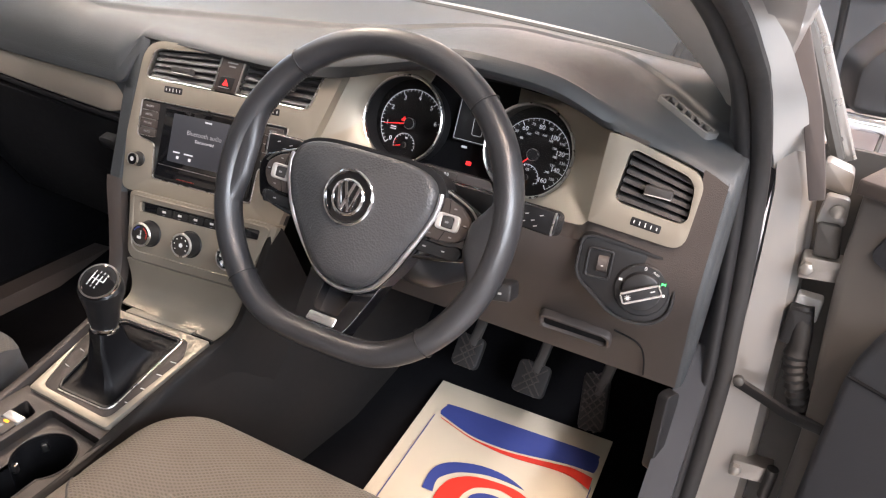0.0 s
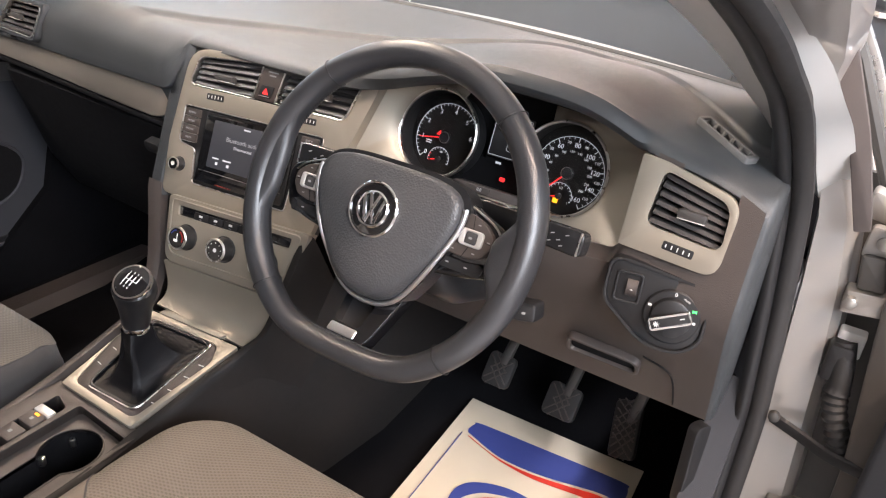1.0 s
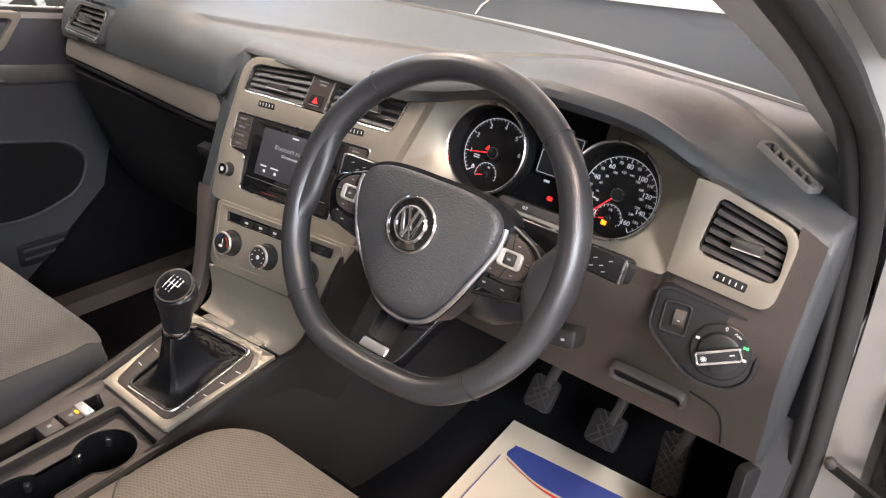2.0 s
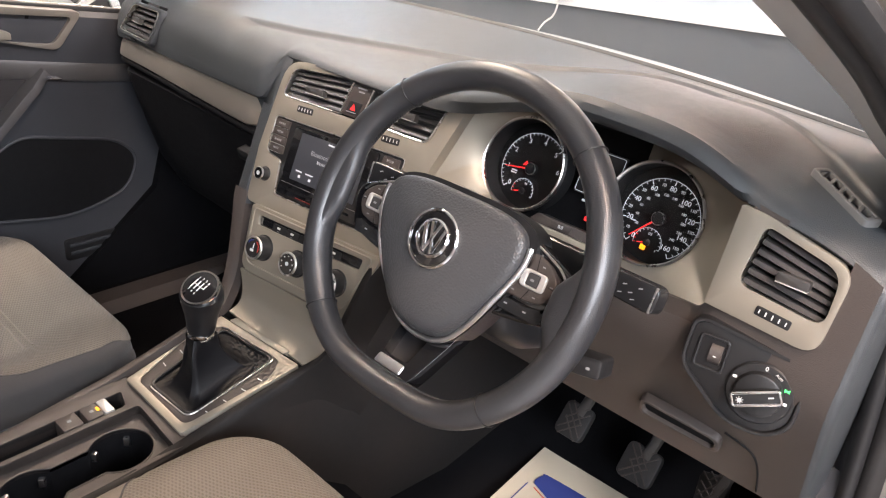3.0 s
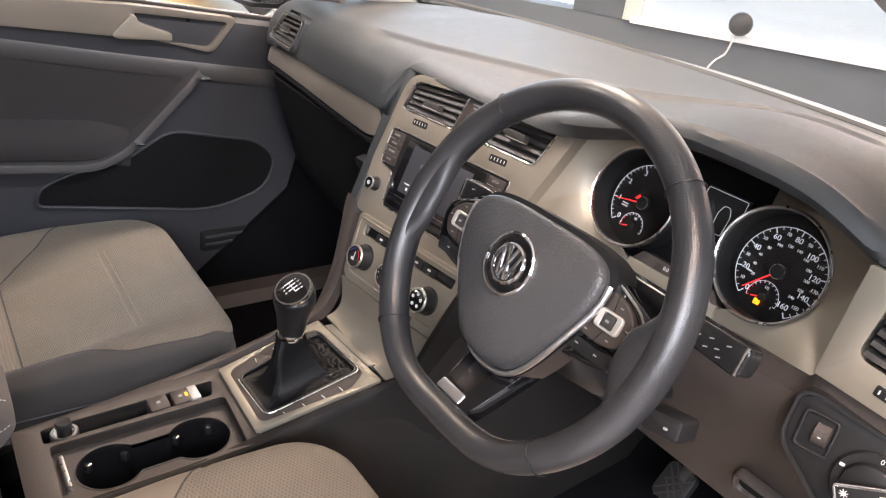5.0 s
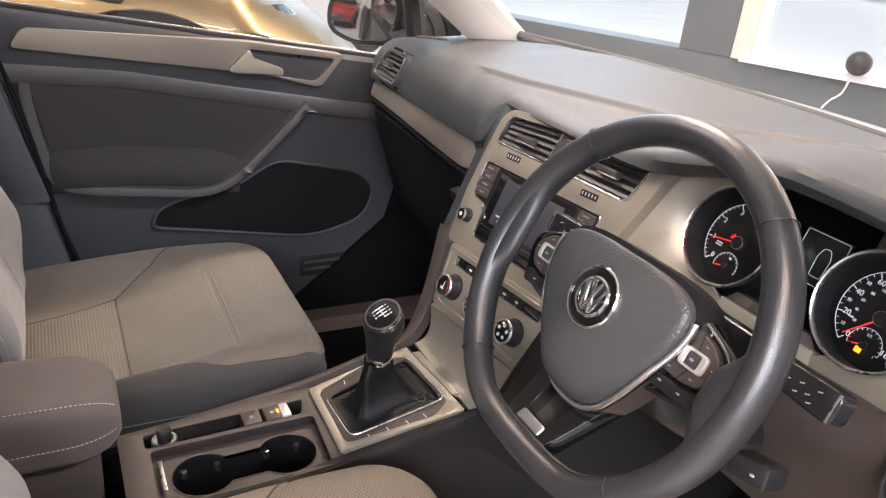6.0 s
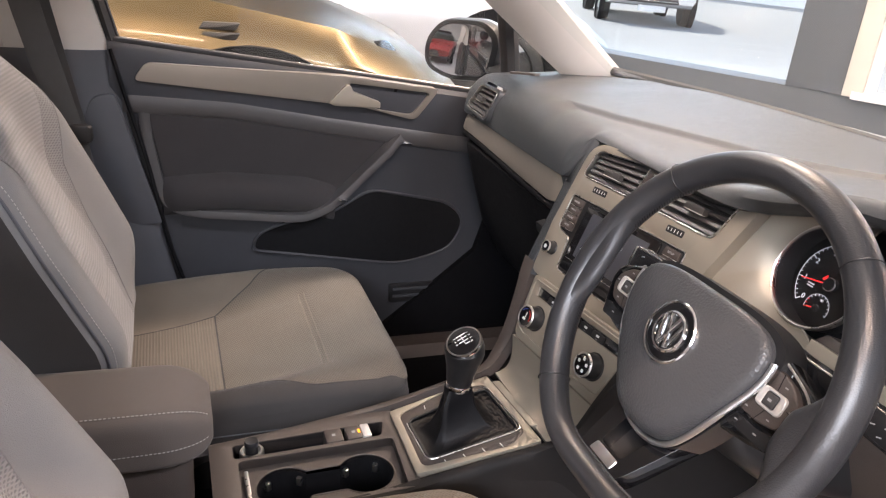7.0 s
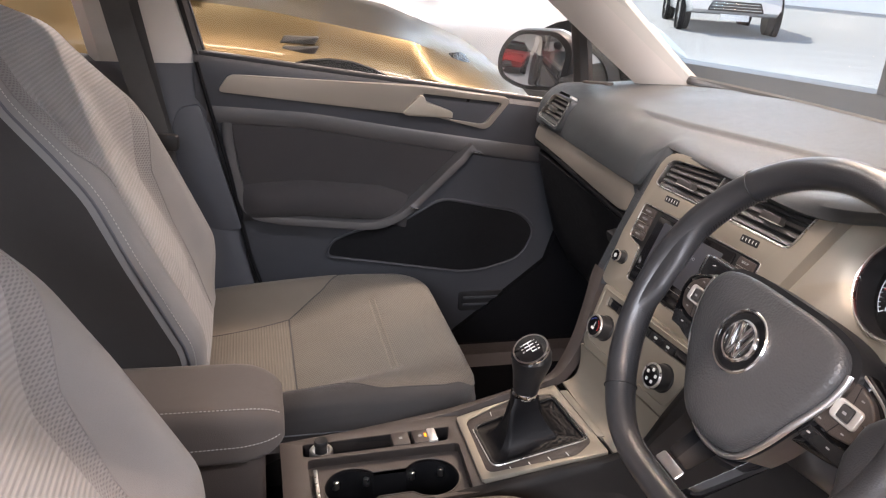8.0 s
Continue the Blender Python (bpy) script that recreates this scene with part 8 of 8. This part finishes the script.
# ---- other vehicles ----
def parked_car(name, m, paint, label, group="parked cars"):
    """A saloon in m's axes: x along its length (front at +), y across, z up."""
    car = thing(name, m.translation, label, "car", group)
    L, W = 4.3, 1.78
    prof = [(-2.1, 0.35, 0.80), (-1.95, 0.30, 0.95), (-1.5, 0.30, 0.98), (-0.9, 0.30, 0.97), (0.0, 0.30, 0.95), (0.7, 0.30, 0.93), (1.1, 0.30, 0.90), (1.6, 0.32, 0.82), (1.95, 0.36, 0.70), (2.12, 0.42, 0.58)]
    rows = []
    for x, zb, zt in prof:
        w = W / 2 * (1 - 0.16 * max(0, abs(x) - 1.3) ** 1.5)
        rows.append([m @ Vector((x, sy * w * k, z)) for sy, k, z in ((-1, 0.94, zb), (-1, 1.0, lerp(zb, zt, 0.45)), (-1, 0.985, lerp(zb, zt, 0.8)), (-1, 0.88, zt), (-1, 0.5, zt + 0.035), (1, 0.0, zt + 0.045), (1, 0.5, zt + 0.035), (1, 0.88, zt), (1, 0.985, lerp(zb, zt, 0.8)), (1, 1.0, lerp(zb, zt, 0.45)), (1, 0.94, zb))])
    R = []
    for a, b in zip(rows, rows[1:]):
        for k in range(4):
            R.append([p.lerp(q, k / 4) for p, q in zip(a, b)])
    R.append(rows[-1])
    part("body", loft(R, around=True, caps=True), paint, car)
    rows = []
    for x, z, w in ((-1.75, 0.97, 0.72), (-1.1, 1.34, 0.62), (-0.5, 1.44, 0.60), (0.1, 1.42, 0.60), (0.9, 0.95, 0.70)):
        rows.append([m @ Vector((x, -w, z - 0.02)), m @ Vector((x, -w * 0.6, z + 0.02)), m @ Vector((x, w * 0.6, z + 0.02)), m @ Vector((x, w, z - 0.02))])
    part("roof_glass", loft([[m @ Vector((x, sy * (0.80 if z < 1 else w), z)) for sy, z in ((-1, 0.93), (-1, zt), (1, zt), (1, 0.93))] for x, zt, w in ((-1.75, 0.98, 0.72), (-1.1, 1.34, 0.60), (-0.5, 1.44, 0.58), (0.1, 1.42, 0.58), (0.9, 0.96, 0.70))]), M_GLOSS, car, "dark glass")
    part("roof", loft([[m @ Vector((x, y, z + 0.012)) for y in (-0.57, 0.0, 0.57)] for x, z in ((-1.05, 1.36), (-0.5, 1.455), (0.1, 1.435))]), paint, car)
    for wx in (-1.28, 1.32):
        for sy in (-1, 1):
            k = m @ Matrix.Translation((wx, sy * 0.80, 0.34)) @ Matrix.Rotation(radians(-90 * sy), 4, "X")
            wh = part("wheel", lathe(k, [(0.33, -0.10), (0.34, -0.06), (0.34, 0.06), (0.325, 0.09), (0.25, 0.095), (0.245, 0.06), (0.02, 0.06)], 36), M_RUBBER, car)
            part("arch", lathe(k, [(0.42, 0.02), (0.425, 0.112), (0.33, 0.113), (0.33, 0.02)], 36), M_DARK, wh)
            for s in range(5):
                a = radians(72 * s)
                part("spoke", slab(k @ Matrix.Rotation(a, 4, "Z"), rounded([(0.03, -0.03), (0.22, -0.018), (0.22, 0.018), (0.03, 0.03)], 0.005), 0.06, 0.092, 0.006), M_SATIN, wh)
    for sy in (-1, 1):
        part("headlamp", lathe(m @ Matrix.Translation((1.80, sy * 0.70, 0.67)) @ Matrix.Rotation(radians(35 * sy), 4, "Z") @ Matrix.Rotation(radians(72), 4, "Y"), [(0.12, -0.06), (0.11, 0.02), (0.08, 0.04), (0.02, 0.05)], 24), M_GLOSSY, car, "dark glossy headlamp")
    for sy in (-1, 1):
        part("side_mirror", sweep([m @ Vector((0.45, sy * 0.86, 0.98)), m @ Vector((0.43, sy * 0.98, 1.01)), m @ Vector((0.42, sy * 1.06, 1.02))], 0.05, 0.06, n=10, scale=[0.4, 1.0, 0.8]), M_BLACKP, car, "black side mirror")
        for k in range(2 if paint == M_GOLD else 0):
            vm = m @ Matrix.Translation((1.22, sy * (0.846 + 0.012 * k), 0.815 - 0.030 * k)) @ Matrix.Rotation(radians(90), 4, "X")
            part("wing_vent", slab(vm, rounded([(-0.065, -0.011), (0.050, -0.011), (0.065, 0.011), (-0.050, 0.011)], 0.004), -0.03, 0.004, 0.003), M_DULL, car, "dark slotted vent behind the wheel")
    gm = m @ Matrix.Translation((2.08, 0, 0.5)) @ Matrix.Rotation(radians(90), 4, "Z") @ Matrix.Rotation(radians(90), 4, "X")
    part("grille", slab(gm, rounded([(-0.50, -0.09), (0.50, -0.09), (0.42, 0.09), (-0.42, 0.09)], 0.04), -0.1, 0.045, 0.01), M_BLACKP, car, "black grille")
    for k in range(3):
        part("grille_bar", slab(gm, box2(0.9 - 0.05 * k, 0.014, 0.004, 0, -0.05 + 0.05 * k), 0.03, 0.055, 0.004), M_CHROME, car)
    part("plate", slab(gm, box2(0.50, 0.11, 0.01, 0, -0.19), 0.0, 0.08, 0.003), M_WHITEF, car, "blank white plate")
    return car


M_GOLD = material("bronze_car_paint", (0.120, 0.084, 0.038), 0.34, 0.7, 0.06, coat=0.15, cloud=1.5, rough_vary=0.03)
M_REDC = material("dark_red_car_paint", (0.28, 0.012, 0.012), 0.28, 0.3, 0.05, coat=0.3, cloud=1.5)
# pale tone of the bonnet's white reflection, on an added car
M_PALEC = material("pale_reflection_paint", (0.48, 0.49, 0.51), 0.30, 0.4, 0.05, coat=0.3)
M_WHITEC = material("white_car_paint", (0.78, 0.78, 0.78), 0.25, 0.0, 0.03, coat=0.6)
parked_car("bronze_car", pose(-2.72, -1.39, 0, 0, 0, 85), M_GOLD, "bronze car parked beside the passenger door")
parked_car("red_car", pose(-1.75, -4.1, 0, 0, 0, 92), M_REDC, "dark red car parked behind, seen in the door mirror")
# added car body that imitates the white reflection on the bronze bonnet
parked_car("reflection_car", pose(-4.9, 0.5, 0, 0, 0, 80), M_PALEC, "pale car added to stand in for the reflection on the bronze bonnet")
parked_car("white_car", pose(-13.6, 9.0, 0, 0, 0, -24), M_WHITEC, "white car standing on the forecourt outside")


def motorcycle(m):
    bike = thing("motorcycle", m.translation, "black and chrome motorcycle on the hall floor", "motorcycle")
    for x in (-0.72, 0.72):
        k = m @ Matrix.Translation((x, 0, 0.31)) @ Matrix.Rotation(radians(90), 4, "X")
        wh = part("wheel", lathe(k, [(0.24, -0.05), (0.29, -0.06), (0.315, -0.03), (0.315, 0.03), (0.29, 0.06), (0.24, 0.05)], 36), M_RUBBER, bike)
        part("rim", lathe(k, [(0.235, -0.04), (0.245, 0.0), (0.235, 0.04), (0.22, 0.03), (0.22, -0.03)], 36), M_SATIN, wh)
        part("hub", lathe(k, [(0.05, -0.06), (0.05, 0.06), (0.02, 0.07)], 16), M_DULL, wh)
        for s in range(12):
            a = 2 * math.pi * s / 12
            part("spoke", sweep([k @ Vector((0.04 * math.cos(a), 0.04 * math.sin(a), 0)), k @ Vector((0.23 * math.cos(a + 0.15), 0.23 * math.sin(a + 0.15), 0))], 0.004, n=5), M_CHROME, wh)
    for y in (-0.09, 0.09):
        part("fork", sweep([m @ Vector((0.72, y, 0.31)), m @ Vector((0.50, y, 0.95))], 0.024, n=12), M_CHROME, bike, "chrome fork leg")
    part("engine", slab(m @ pose(0.02, -0.14, 0.36, 90, 0, 0), rounded([(-0.24, -0.13), (0.22, -0.15), (0.26, 0.08), (0.10, 0.26), (-0.12, 0.26), (-0.26, 0.08)], 0.05), -0.28, 0.0, 0.03), M_BLACKP, bike, "dark engine block")
    part("engine_cover", lathe(m @ pose(0.02, -0.14, 0.34, 90, 0, 0), [(0.12, 0.0), (0.115, 0.035), (0.09, 0.05), (0.02, 0.055)], 32), M_CHROME, bike, "polished round engine cover")
    for k in range(6):
        part("cooling_fin", slab(m @ pose(0.0, 0.0, 0.52 + 0.025 * k, 0, 0, 0), box2(0.24, 0.28, 0.03), -0.003, 0.004, 0.001), M_DULL, bike)
    part("tank", sweep([m @ Vector((x, 0, z)) for x, z in ((-0.12, 0.80), (0.0, 0.84), (0.18, 0.88), (0.34, 0.86), (0.42, 0.82))], 0.14, 0.10, n=16, scale=[0.5, 0.95, 1.05, 0.95, 0.5]), M_GLOSS, bike, "gloss black tank")
    part("saddle", sweep([m @ Vector((x, 0, z)) for x, z in ((-0.75, 0.82), (-0.5, 0.78), (-0.28, 0.77), (-0.1, 0.81))], 0.12, 0.055, n=12, scale=[0.6, 1, 1.05, 0.7]), M_LEATHER, bike)
    part("exhaust", sweep(smooth_path([m @ Vector(p) for p in ((0.22, -0.15, 0.50), (0.34, -0.17, 0.32), (0.18, -0.19, 0.20), (-0.3, -0.20, 0.22), (-0.85, -0.21, 0.30))], 6), 0.035, n=14), M_CHROME, bike, "chrome exhaust")
    part("bars", sweep(smooth_path([m @ Vector(p) for p in ((0.36, -0.38, 1.03), (0.46, -0.2, 1.04), (0.48, 0, 1.0), (0.46, 0.2, 1.04), (0.36, 0.38, 1.03))], 5), 0.013, n=10), M_CHROME, bike)
    part("headlamp", lathe(m @ pose(0.60, 0, 0.86, 0, 90, 0), [(0.06, -0.10), (0.10, -0.02), (0.10, 0.02), (0.09, 0.04), (0.02, 0.05)], 28), M_CHROME, bike)
    part("frame_tube", sweep([m @ Vector(p) for p in ((0.48, 0, 0.85), (0.36, 0, 0.30), (-0.3, 0, 0.22), (-0.35, 0, 0.72))], 0.02, n=10), M_BLACKP, bike)
    part("side_stand", sweep([m @ Vector((-0.05, -0.13, 0.24)), m @ Vector((-0.12, -0.30, 0.01))], 0.010, n=8), M_DULL, bike)
    return bike


motorcycle(pose(1.10, 3.40, 0.0, 0, 0, 16))
